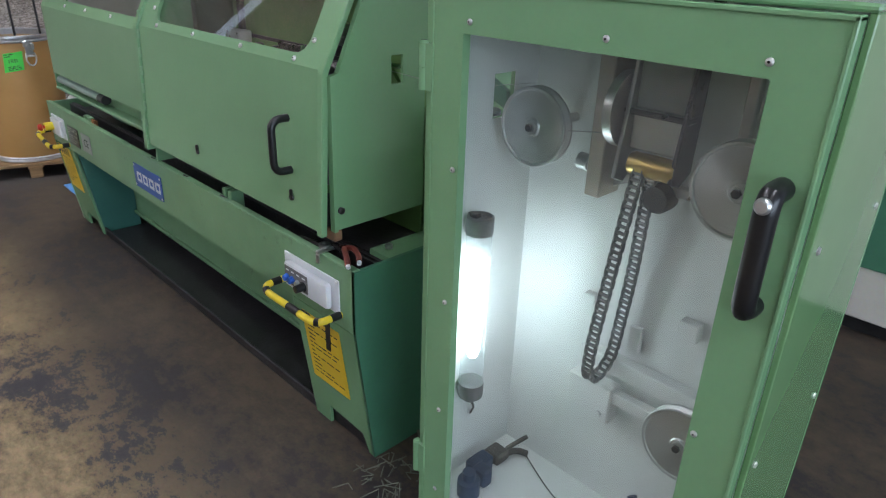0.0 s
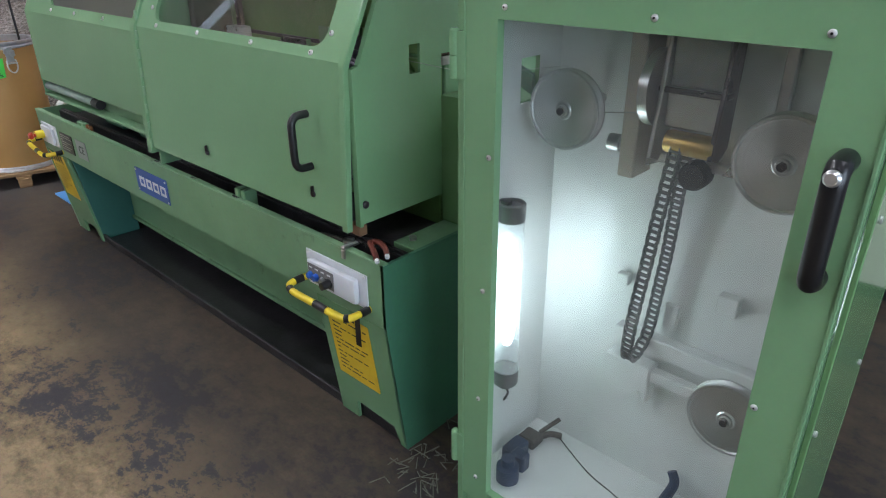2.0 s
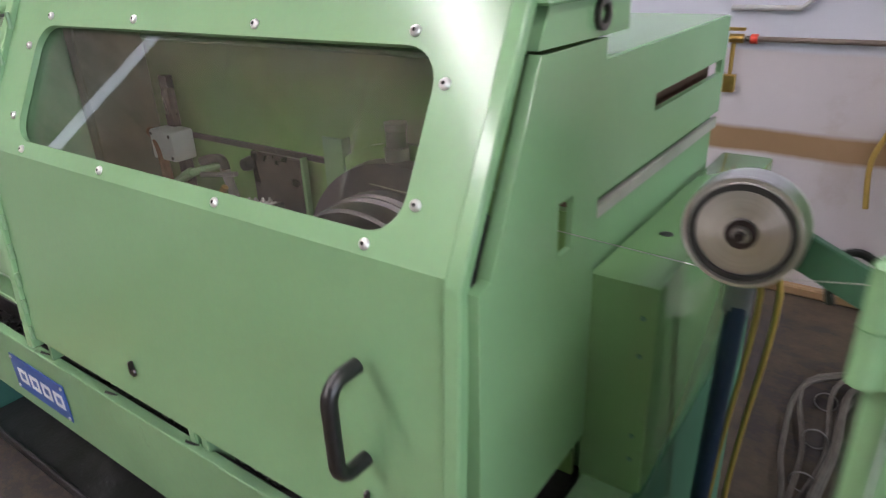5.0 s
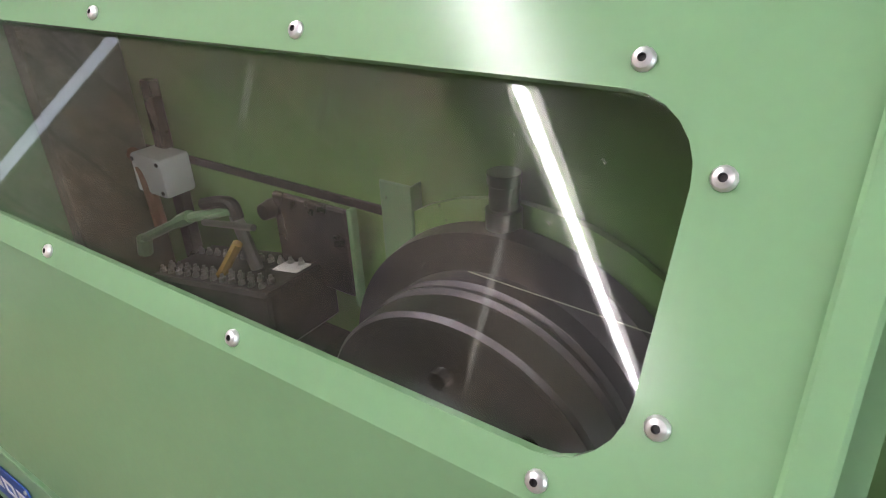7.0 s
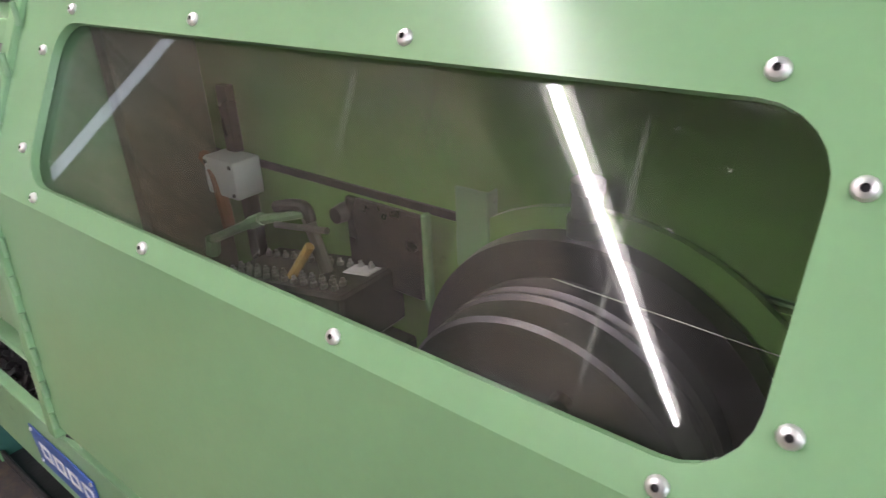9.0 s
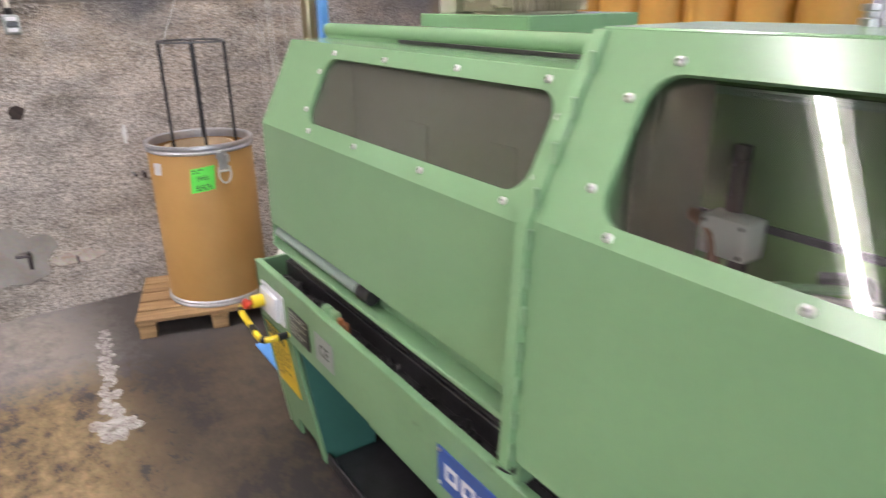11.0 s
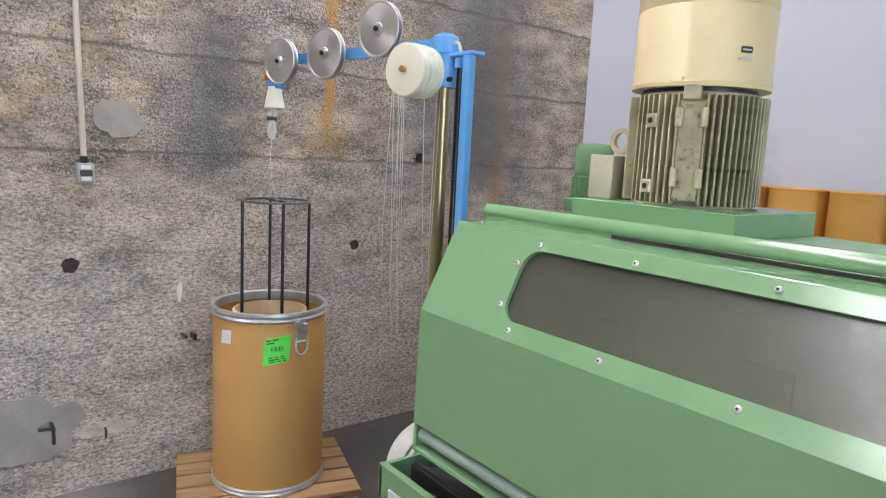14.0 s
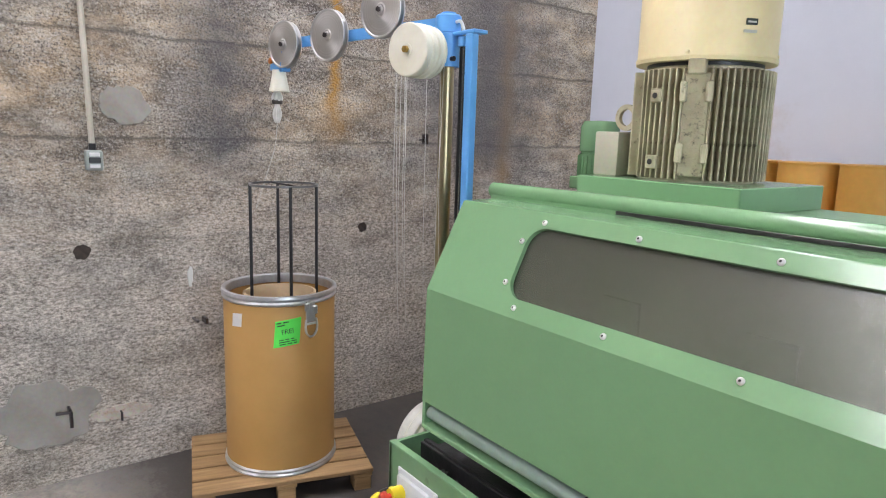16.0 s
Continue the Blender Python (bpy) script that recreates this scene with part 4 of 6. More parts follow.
    hood, mh, fh = hood_sheet(t, "hood_cover", LX0, RX0 - 0.02, 1.070, knee_l, top_l, 0.885, (-3.634, -2.680, 1.268, 1.439), sc2, GLASS_FOUL, "green fixed hood with a dull window")
    part("hood_end", prism([(1.072, 0.80), (1.078, 1.224), (1.202, 1.474), (1.44, 1.474), (1.44, 0.80)], "x", LX0 - 0.002, LX0 + 0.010), GREEN, hood)
    part("hood_top", box(LX0, RX0 - 0.02, 1.20, 1.345, 1.464, 1.476, 0.003), GREEN, hood)
    # ledge and roller under the left hood
    part("ledge", joined(box(LX0, RX0 - 0.02, 1.118, 1.13, 0.80, 0.90, 0.002), box(LX0, RX0 - 0.02, 1.068, 1.13, 0.80, 0.815, 0.003), box(LX0, RX0 - 0.02, 1.072, 1.13, 0.886, 0.896, 0.002)), GREEN_WORN, t)
    part("roller", tube([(LX0 + 0.02, 1.092, 0.850), (-3.32, 1.092, 0.850)], 0.020, 16), surf("pale_grey_green_rod", (0.26, 0.34, 0.29), (0.2, 0.27, 0.23), 0.4), t, "pale green roller rod")
    part("roller_cap", tube([(-3.32, 1.092, 0.850), (-3.255, 1.092, 0.850)], 0.023, 16), RUBBER, t)
    part("rail", joined(tube([(-3.995, 1.365, 1.497), (RX0 - 0.03, 1.365, 1.503)], 0.024, 16), box(-3.99, RX0 - 0.03, 1.345, 1.385, 1.455, 1.49, 0.004)), GREEN, t, "round green edge rail")
    part("rail_grease", box(-3.5, RX0 - 0.04, 1.3395, 1.3445, 1.4765, 1.4865, 0.001), SOOT, t, "black grease line under the rail")
    # gear housing behind the hoods
    side = sheet_with_hole(frame_of((-1.386, 0, 0), (0, 1, 0), (0, 0, 1)), 1.405, 2.112, 1.236, 1.445, 1.66, 2.085, 1.325, 1.356, 0.004, 0.012)
    part("gear_cover", joined(side, box(-2.6, -1.387, 1.405, 2.112, 1.433, 1.447, 0.004)), GREEN, t, "green gear housing cover with a long slot")
    part("gear_body", joined(box(-1.80, -1.394, 1.44, 2.10, 0.68, 1.22, 0.004), box(-4.0, -1.42, 1.43, 2.19, 0.68, 1.21, 0.004)), GREEN, t)
    # darkness inside the slot is put into this brown
    part("slot_back", box(-1.46, -1.42, 1.43, 2.111, 1.21, 1.43, 0), surf("dark_vent_brown", (0.09, 0.045, 0.02), None, 0.7), t)
    part("seam_strip", box(-1.395, -1.3845, 1.42, 2.10, 1.20, 1.225, 0.002), surf("dusty_seam", (0.30, 0.31, 0.26), (0.2, 0.22, 0.17), 0.6), t)
    part("inner_wall", joined(box(-2.59, -1.40, 1.422, 1.430, 1.222, 1.53, 0.0), box(-2.59, -1.40, 1.416, 1.430, 0.68, 1.208, 0.0)), GREEN_OILED, t, "oil-filmed green back wall inside the hood")
    part("seam", box(-2.56, -1.86, 1.4165, 1.4212, 1.2085, 1.2215, 0), SOOT, t, "dark seam between the panels")
    part("left_inner_wall", box(-3.92, -2.61, 1.40, 1.43, 0.70, 1.455, 0), GREEN_WORN, t)
    part("rear_deck", box(-4.0, RX0, 1.385, 2.19, 1.44, 1.468, 0.004), GREEN_WORN, t)
    part("rear_wall", box(-4.0, RX0, 2.17, 2.19, 1.2, 1.445, 0.003), GREEN_WORN, t)
    part("rear_end", box(-4.0, -3.985, 1.385, 2.19, 0.7, 1.44, 0.003), GREEN, t)
    blk = part("side_block", box(-1.384, -1.267, 1.407, 2.20, 0.706, 1.117, 0.006, 2), GLOSS, t, "glossy green side block")
    # black discs painted for the dark inside of two holes
    for y in (1.62, 1.95):
        part("hole", lathe([(0, 0), (0.012, 0), (0.012, 0.0012), (0, 0.0012)], (-1.33, y, 1.1165), "z", 12), SOOT, blk)
    for z in (0.78, 0.83, 0.99, 1.06):
        part("rivet", lathe([(0, -0.003), (0.004, -0.002), (0.005, 0)], (-1.29, 1.407, z), "y", 8), GREEN_DARK, blk)
    part("lower_block", box(-1.384, -1.263, 1.41, 2.19, 0.0, 0.705, 0.004), GLOSS, t)
    return t, door


MACHINE, HOOD_DOOR = machine()


def inside_hood():
    t = MACHINE
    # capstan block, axis along y
    c = (-1.735, 1.30, 1.008)
    prof = [(0, -0.062), (0.05, -0.062), (0.055, -0.05), (0.178, -0.05), (0.194, -0.056), (0.199, -0.05), (0.200, -0.012), (0.196, -0.008), (0.196, -0.003), (0.203, 0.001), (0.203, 0.006), (0.197, 0.010), (0.197, 0.015), (0.204, 0.019), (0.199, 0.025), (0.202, 0.05), (0.249, 0.056), (0.252, 0.085), (0.10, 0.09), (0, 0.09)]
    cap = part("capstan", lathe(prof, c, "y", 72), TURNEDDARK, t, "dark polished steel drawing capstan", at=c)
    for k in range(6):
        a = k * math.pi / 3
        part("bolt", lathe([(0.012, -0.064), (0.012, -0.05)], (c[0] + 0.12 * math.cos(a), c[1], c[2] + 0.12 * math.sin(a)), "y", 8), DARKSTEEL, cap)
    # side brackets, plates and die holder
    part("bracket", joined(box(-1.953, -1.897, 1.397, 1.402, 1.15, 1.273, 0.002), box(-1.90, -1.897, 1.395, 1.42, 1.15, 1.273, 0.001)), GREEN_WORN, t)
    part("die_plate", box(-2.150, -1.998, 1.372, 1.384, 1.085, 1.224, 0.003), DARKSTEEL, t, "dark steel plate")
    part("plate_edge", box(-1.997, -1.988, 1.372, 1.388, 1.07, 1.228, 0.002), GREEN, t)
    part("plate_knob", lathe([(0, -0.03), (0.013, -0.03), (0.016, -0.01), (0.016, 0.0), (0, 0)], (-2.155, 1.385, 1.195), "y", 14), BLACK, t)
    def tipped(bm):
        # the die box leans up towards the capstan
        for v in bm.verts:
            v.co.z += 0.185 * (v.co.x + 2.35) - 0.012
        return bm
    part("die_box", joined(tipped(box(-2.37, -2.06, 1.265, 1.40, 0.98, 1.083, 0.006)), box(-2.38, -2.05, 1.26, 1.41, 0.68, 0.985, 0.004)), SOOT, t, "black die box with rows of nipples")
    for y in (1.283, 1.30, 1.36):
        bm = bmesh.new()
        for k in range(12):
            join(bm, lathe([(0, 0), (0.0055, 0), (0.0055, 0.007), (0.003, 0.008), (0.003, 0.013), (0, 0.013)], (-2.35 + k * 0.0235, y, 1.083), "z", 8))
        tagged(part("nipples", tipped(bm), STEEL, t, "row of small steel grease nipples"), kind="stuff")
    part("tag", tipped(box(-2.13, -2.075, 1.335, 1.365, 1.0835, 1.0855, 0)), PAPER, t)
    part("clamp_screw", tube([(-2.165, 1.335, 1.10), (-2.196, 1.335, 1.19)], 0.0105, 10), STEEL, t)
    part("clamp_bar", tube([(-2.262, 1.322, 1.167), (-2.139, 1.322, 1.187)], 0.0055, 8), STEEL, t)
    part("clamp_grip", tube([(-2.19, 1.335, 1.185), (-2.198, 1.335, 1.206), (-2.225, 1.333, 1.206), (-2.265, 1.33, 1.195)], 0.010, 10, True), BLACK, t)
    part("nozzle_arm", joined(tube([(-2.472, 1.33, 1.083), (-2.325, 1.33, 1.156), (-2.205, 1.34, 1.195)], 0.0085, 8), tube([(-2.345, 1.33, 1.146), (-2.31, 1.33, 1.163)], 0.0115, 8), tube([(-2.475, 1.33, 1.083), (-2.485, 1.33, 1.05)], 0.014, 8)), GREEN_WORN, t)
    part("coolant_pipe", tube([(-2.175, 1.315, 1.155), (-2.21, 1.30, 1.10), (-2.235, 1.285, 1.06), (-2.25, 1.27, 1.0)], 0.008, 8, True), HOSEYELLOW, t)
    jb = part("junction_box", box(-2.493, -2.402, 1.352, 1.412, 1.164, 1.236, 0.006, 2), PANELWHITE, t, "white junction box on a strut")
    for x, z in ((-2.484, 1.226), (-2.412, 1.226), (-2.412, 1.174)):
        part("screw", screw(FRONT(x, 1.352, z), 0.004), DARKSTEEL, jb)
    part("strut", joined(box(-2.455, -2.425, 1.390, 1.412, 0.7, 1.165, 0.002), box(-2.478, -2.448, 1.395, 1.415, 1.234, 1.355, 0.002)), DARKSTEEL, t)
    part("cylinder_cap", lathe([(0, 0), (0.022, 0), (0.022, 0.03), (0.018, 0.032), (0.018, 0.06), (0.02, 0.062), (0.02, 0.075), (0, 0.075)], (-1.75, 1.385, 1.25), "z", 16), STEEL, t)
    part("arched_guard", prism([(-1.735 + 0.295 * math.cos(a), 1.008 + 0.275 * math.sin(a)) for a in [math.pi * k / 20 for k in range(21)]], "y", 1.400, 1.412), GREEN_OILED, t)
    part("crossbeam", box(-2.57, -2.53, 1.25, 1.41, 0.70, 1.50, 0.003), surf("dark_olive_green", (0.055, 0.075, 0.035), (0.05, 0.042, 0.022), 0.5, 0, 3, 60, 0, None, 0, 0.0), t)
    part("rusty_hook", tube([(-2.53, 1.38, 1.22), (-2.47, 1.36, 1.20), (-2.46, 1.36, 1.10)], 0.012, 8, True), surf("rusty_iron", (0.25, 0.10, 0.035), (0.15, 0.06, 0.02), 0.7), t)
    # left chamber
    for x in (-3.5, -3.1):
        part("bearing_block", box(x - 0.11, x + 0.11, 1.22, 1.40, 0.68, 1.10, 0.006), GREEN_DARK, t)
        part("die_plate", box(x - 0.06, x + 0.06, 1.385, 1.399, 1.11, 1.25, 0.003), GREEN_WORN, t)
    return cap


CAPSTAN = inside_hood()


def motor():
    t = MACHINE
    cx, cy, r = -3.683, 1.96, 0.200
    part("motor_plinth", prism([(-3.967, 1.712), (-3.385, 1.72), (-3.375, 2.19), (-3.967, 2.19)], "z", 1.466, 1.542, 0.003), GREEN, t, "green motor plinth")
    body = part("motor", lathe([(0, 0), (r - 0.022, 0), (r - 0.022, 0.345), (r - 0.035, 0.36), (0, 0.36)], (cx, cy, 1.542), "z", 48), CREAMDIRTY, t, "large upright finned electric motor, oily cream paint")
    fin = box(r - 0.03, r + 0.012, -0.0025, 0.0025, 1.55, 1.880, 0.0015)
    bmesh.ops.translate(fin, verts=fin.verts, vec=(0, 0, -1.542))
    fme = mesh_of("fin", fin, CREAMDIRTY)
    fin2 = box(r - 0.03, r + 0.012, -0.003, 0.003, 0.008, 0.338, 0.0015)
    fme_oily = mesh_of("fin", fin2, OILY)
    n = 64
    for k in range(n):
        a = 2 * math.pi * k / n
        if 3.98 < a < 4.28 or 5.05 < a < 5.35:
            continue
        ob = new("fin", fme_oily if 5.2 < a < 6.2 else fme)
        ob.parent = body
        ob.location = Vector((cx, cy, 1.542)) - ORIGIN[body]
        ob.rotation_euler = (0, 0, a)
    # plain pads with lugs between the fins
    def pad(a, z0, z1, w, out, mat=CREAMDIRTY, name="pad"):
        b = box(r - 0.03, r + out, -w / 2, w / 2, z0, z1, 0.004)
        bmesh.ops.transform(b, matrix=Matrix.Translation((cx, cy, 0)) @ Matrix.Rotation(a, 4, "Z"), verts=b.verts)
        return part(name, b, mat, body)
    def boss(a, z):
        pad(a, z - 0.021, z + 0.021, 0.042, 0.019, CREAMDIRTY, "lug")
        p = Vector((cx, cy, z)) + (r + 0.0195) * Vector((math.cos(a), math.sin(a), 0))
        m = frame_of(p, (-math.sin(a), math.cos(a), 0), (0, 0, 1))
        # black disc in place of a shaded bore
        bm = lathe([(0.009, 0), (0.009, 0.0015), (0, 0.0015)], (0, 0, 0), "z", 12)
        bmesh.ops.transform(bm, matrix=m, verts=bm.verts)
        part("lug_hole", bm, SOOT, body)
    for z in (1.600, 1.80):
        boss(-1.66, z)
    pad(-1.08, 1.56, 1.865, 0.075, 0.006, OILY)
    for dz in (1.60, 1.78):
        for da in (-0.17, 0.17):
            pad(-1.08 + da, dz, dz + 0.06, 0.02, 0.022, CREAMDIRTY, "lug")
    pad(-1.10, 1.86, 1.905, 0.05, 0.02, CREAMDIRTY, "lifting_lug")
    ring = lathe([(0.028, -0.008), (0.045, -0.008), (0.045, 0.008), (0.028, 0.008)], (cx - 0.24, cy - 0.06, 1.74), "y", 24, True)
    part("lifting_eye", ring, CREAMDIRTY, body)
    part("neck", lathe([(0.175, 0), (0.175, 0.03), (0.195, 0.035), (0, 0.035)], (cx, cy, 1.875), "z", 40), SOOT, body)
    cowl = part("fan_cowl", lathe([(0.185, 0), (0.211, 0), (0.213, 0.012), (0.208, 0.022), (0.208, 0.235), (0.205, 0.24), (0.208, 0.245), (0.208, 0.38), (0.18, 0.41), (0, 0.415)], (cx, cy, 1.902), "z", 64), CREAM, t, "cream cylindrical fan cowl")
    for a in (-1.25, -2.7, 0.4):
        p = Vector((cx, cy, 1.925)) + 0.208 * Vector((math.cos(a), math.sin(a), 0))
        part("screw", screw(frame_of(p, (-math.sin(a), math.cos(a), 0), (0, 0, 1)), 0.006), CREAM, cowl)
    a = -0.42
    p = Vector((cx, cy, 2.0)) + 0.2095 * Vector((math.cos(a), math.sin(a), 0))
    m = frame_of(p, (-math.sin(a), math.cos(a), 0), (0, 0, 1))
    lab = part("type_label", pane(m, -0.018, 0.018, 0.0, 0.018, 0.002, -0.001, 0.002), INK, cowl, "small black label")
    part("print", pane(m, -0.014, 0.014, 0.006, 0.011, 0.001, 0.002, 0.0026), GREYBOX, lab)
    part("type_strip", pane(m, -0.024, 0.018, -0.022, -0.014, 0.001, -0.001, 0.002), GREYBOX, cowl)
    part("terminal_box", box(-3.975, -3.875, 1.80, 1.94, 1.542, 1.69, 0.006, 2), surf("dusty_cream", (0.6, 0.56, 0.44), None, 0.5), t, "dusty cream terminal box")
    small = part("pump_motor", lathe([(0, 0), (0.078, 0), (0.078, 0.09), (0.072, 0.092), (0.072, 0.10), (0.078, 0.102), (0.078, 0.20), (0.066, 0.222), (0, 0.226)], (-4.24, 2.14, 1.512), "z", 32), GREEN, t, "small green pump motor")
    fm = mesh_of("rib", box(0.07, 0.083, -0.002, 0.002, 0.0, 0.085, 0), GREEN)
    for k in range(26):
        ob = new("rib", fm)
        ob.parent = small
        ob.location = Vector((-4.24, 2.14, 1.512)) - ORIGIN[small]
        ob.rotation_euler = (0, 0, 2 * math.pi * k / 26)
    part("pump_bracket", box(-4.32, -3.95, 2.06, 2.22, 1.46, 1.511, 0.004), GREEN, t)


motor()


# ---- the dancer cabinet ----
CX0, CX1, CY, CBACK, CTOP = -0.996, -0.158, 1.045, 1.44, 1.50


def pulley(name, parent, c, r, w=0.03, mat=None, label=""):
    """A turned wheel with axis along y whose face looks to -y; it turns about its own origin."""
    h = w / 2
    prof = [(0, -h - 0.006), (r * 0.13, -h - 0.006), (r * 0.15, -h), (r * 0.2, -h), (r * 0.24, -h + 0.004), (r * 0.30, -h + 0.005), (r * 0.86, -h + 0.002), (r * 0.90, -h + 0.003), (r * 0.93, -h), (r * 0.985, -h), (r, -h + 0.002), (r, -h + 0.006), (r * 0.9, -0.002), (r * 0.9, 0.002), (r, h - 0.006), (r, h), (r * 0.2, h), (r * 0.16, h + 0.012), (0, h + 0.012)]
    wheel = part(name, lathe(prof, c, "y", 64), mat or TURNED, parent, label, at=c)
    hexa = lathe([(r * 0.10, -h - 0.013), (r * 0.10, -h - 0.006)], c, "y", 6)
    part("hub_nut", hexa, DARKSTEEL, wheel)
    return wheel


def cabinet():
    t = thing("dancer_cabinet", ((CX0 + CX1) / 2, 1.25, 0), "green steel cabinet with a windowed door over wire pulleys", "cabinet")
    th = 0.012
    left = sheet_with_hole(frame_of((CX0, 0, 0), (0, -1, 0), (0, 0, 1)), -CBACK, -CY - 0.025, 0.0, CTOP, -1.345, -1.265, 1.175, 1.285, 0.002, th)
    body = part("side_panel", left, GLOSS, t, "green left side panel with a wire slot")
    right = part("side_panel", box(CX1 - th, CX1, CY + 0.025, CBACK, 0, CTOP, 0.002), GLOSS, t, "glossy green right side panel")
    for y in (CY + 0.06, CBACK - 0.03):
        for z in (0.3, 0.72, 1.15):
            part("screw", lathe([(0.007, 0), (0.006, 0.003), (0, 0.004)], (CX1, y, z), "x", 10), CHROME, right)
    part("back_panel", box(CX0, CX1, CBACK, CBACK + th, 0, CTOP, 0.002), GREEN, t)
    part("top_panel", box(CX0 - 0.002, CX1 + 0.002, CY + 0.02, CBACK + th, CTOP, CTOP + 0.012, 0.004), GREEN, t)
    part("floor_panel", box(CX0 + th, CX1 - th, CY + 0.025, CBACK, 0.0, 0.05, 0.002), GREEN, t)
    part("corner_post", box(CX0, CX0 + 0.0215, CY + 0.006, CY + 0.030, 0.0, CTOP, 0.002), GREEN, t)
    # white lining
    lin = sheet_with_hole(frame_of((CX0 + th + 0.004, 0, 0), (0, 1, 0), (0, 0, 1)), CY + 0.03, CBACK - 0.003, 0.06, CTOP - 0.004, 1.265, 1.345, 1.175, 1.285, 0.002, 0.003)
    part("lining", joined(lin, box(CX0 + th + 0.001, CX1 - th - 0.001, CBACK - 0.006, CBACK - 0.002, 0.06, CTOP - 0.004, 0), box(CX1 - th - 0.005, CX1 - th - 0.001, CY + 0.03, CBACK - 0.006, 0.06, CTOP - 0.004, 0), box(CX0 + th + 0.001, CX1 - th - 0.001, CY + 0.03, CBACK - 0.002, 0.065, 0.088, 0)), INNER, body, "white painted lining")
    # door with window
    door = part("door", joined(sheet_with_hole(FRONT(0, CY, 0), CX0 + 0.023, CX1 - 0.014, 0.06, 1.495, -0.882, -0.266, 0.112, 1.402, 0.003, 0.022), box(CX0 + 0.023, CX0 + 0.028, CY - 0.003, CY + 0.022, 0.06, 1.495, 0.001)), GREEN, t, "green door with a tall window")
    part("fold", joined(box(CX1 - 0.020, CX1 - 0.012, CY - 0.004, CY + 0.024, 0.06, 1.497, 0.002), box(CX0 + 0.023, CX1 - 0.012, CY - 0.004, CY + 0.024, 1.489, 1.498, 0.002)), GREEN, door)
    part("pane", box(-0.895, -0.260, CY + 0.0235, CY + 0.0275, 0.10, 1.418, 0), GLASS_CAB, door, "clear plastic window").visible_shadow = False
    for x, z in ((-0.864, 1.426), (-0.545, 1.428), (-0.272, 1.426), (-0.897, 1.108), (-0.907, 0.765), (-0.915, 0.432), (-0.255, 0.765), (-0.255, 0.45), (-0.92, 0.15)):
        screw_part(FRONT(x, CY, z), 0.0065, door)
    # black grip handle
    hx = -0.213
    part("handle", tube([(hx, CY, 1.250), (hx, CY - 0.026, 1.250), (hx, CY - 0.038, 1.247), (hx, CY - 0.044, 1.238), (hx, CY - 0.045, 1.22), (hx, CY - 0.043, 1.10), (hx, CY - 0.041, 1.068), (hx, CY - 0.035, 1.058), (hx, CY - 0.02, 1.054), (hx, CY, 1.054)], 0.0185, 16), BLACK, door, "black ribbed grip handle")
    part("handle_lock", lathe([(0.0, -0.010), (0.009, -0.010), (0.013, -0.005), (0.013, 0.0)], (hx, CY - 0.0615, 1.238), "y", 16), CHROME, door)
    for z in (1.321, 0.22):
        part("hinge", joined(lathe([(0, 0), (0.012, 0), (0.012, 0.051), (0.008, 0.056), (0, 0.056)], (CX0 - 0.004, CY + 0.002, z), "z", 14), lathe([(0, -0.051), (0.012, -0.051), (0.012, -0.002), (0, -0.002)], (CX0 - 0.004, CY + 0.002, z), "z", 14), box(CX0 - 0.004, CX0 + 0.03, CY - 0.004, CY + 0.006, z - 0.051, z + 0.051, 0.001)), GREEN, body)
    # lamp tube on the left
    lamp = part("work_lamp", lathe([(0.0, 0), (0.035, 0), (0.037, 0.004), (0.037, 0.045), (0.034, 0.048), (0.03, 0.048), (0.03, 0.04), (0, 0.04)], (-0.944, 1.20, 0.895), "z", 28), CAPGREY, t, "tubular work lamp with dark end caps")
    part("lamp_tube", lathe([(0.034, 0.425), (0.034, 0.897)], (-0.944, 1.20, 0), "z", 32), TUBEGLASS, lamp).visible_shadow = False
    part("glowing_tube", lathe([(0, 0.52), (0.012, 0.52), (0.020, 0.55), (0.022, 0.60), (0.022, 0.75), (0.018, 0.80), (0.010, 0.825), (0, 0.825)], (-0.944, 1.20, 0), "z", 20), LAMPGLOW, lamp, "glowing white tube")
    part("end_cap", lathe([(0, 0.375), (0.022, 0.375), (0.024, 0.385), (0.035, 0.388), (0.037, 0.394), (0.037, 0.435), (0, 0.435)], (-0.944, 1.20, 0), "z", 28), CAPGREY, lamp)
    part("lamp_cable", tube([(-0.944, 1.20, 0.38), (-0.942, 1.21, 0.35), (-0.955, 1.23, 0.32), (-0.976, 1.24, 0.28)], 0.0035, 8, True), CABLEGREY, lamp)
    part("lamp_clip", box(-0.98, -0.95, 1.19, 1.21, 0.925, 0.945, 0.002), DARKSTEEL, lamp)
    # pulleys
    w = [pulley("pulley", t, (-0.849, 1.27, 1.182), 0.094, 0.032, label="turned aluminium pulley"),
         pulley("pulley", t, (-0.360, 1.30, 1.148), 0.100, 0.035, label="large turned aluminium pulley"),
         pulley("pulley", t, (-0.355, 1.27, 0.543), 0.092, 0.03, label="turned aluminium pulley with white rim")]
    part("axle", tube([(-0.849, 1.28, 1.182), (-0.849, 1.436, 1.182)], 0.012, 12), STEEL, t)
    part("axle", tube([(-0.360, 1.31, 1.148), (-0.360, 1.436, 1.148)], 0.014, 12), STEEL, t)
    # uprights, swing plate and roller
    part("upright", box(-0.733, -0.692, 1.33, 1.42, 1.030, 1.495, 0.003), surf("brushed_plate", (0.5, 0.44, 0.38), (0.42, 0.37, 0.33), 0.4, 0.6), t, "upright flat steel bar")
    part("upright", box(-0.43, -0.405, 1.40, 1.425, 1.15, 1.495, 0.003), STEEL, t)
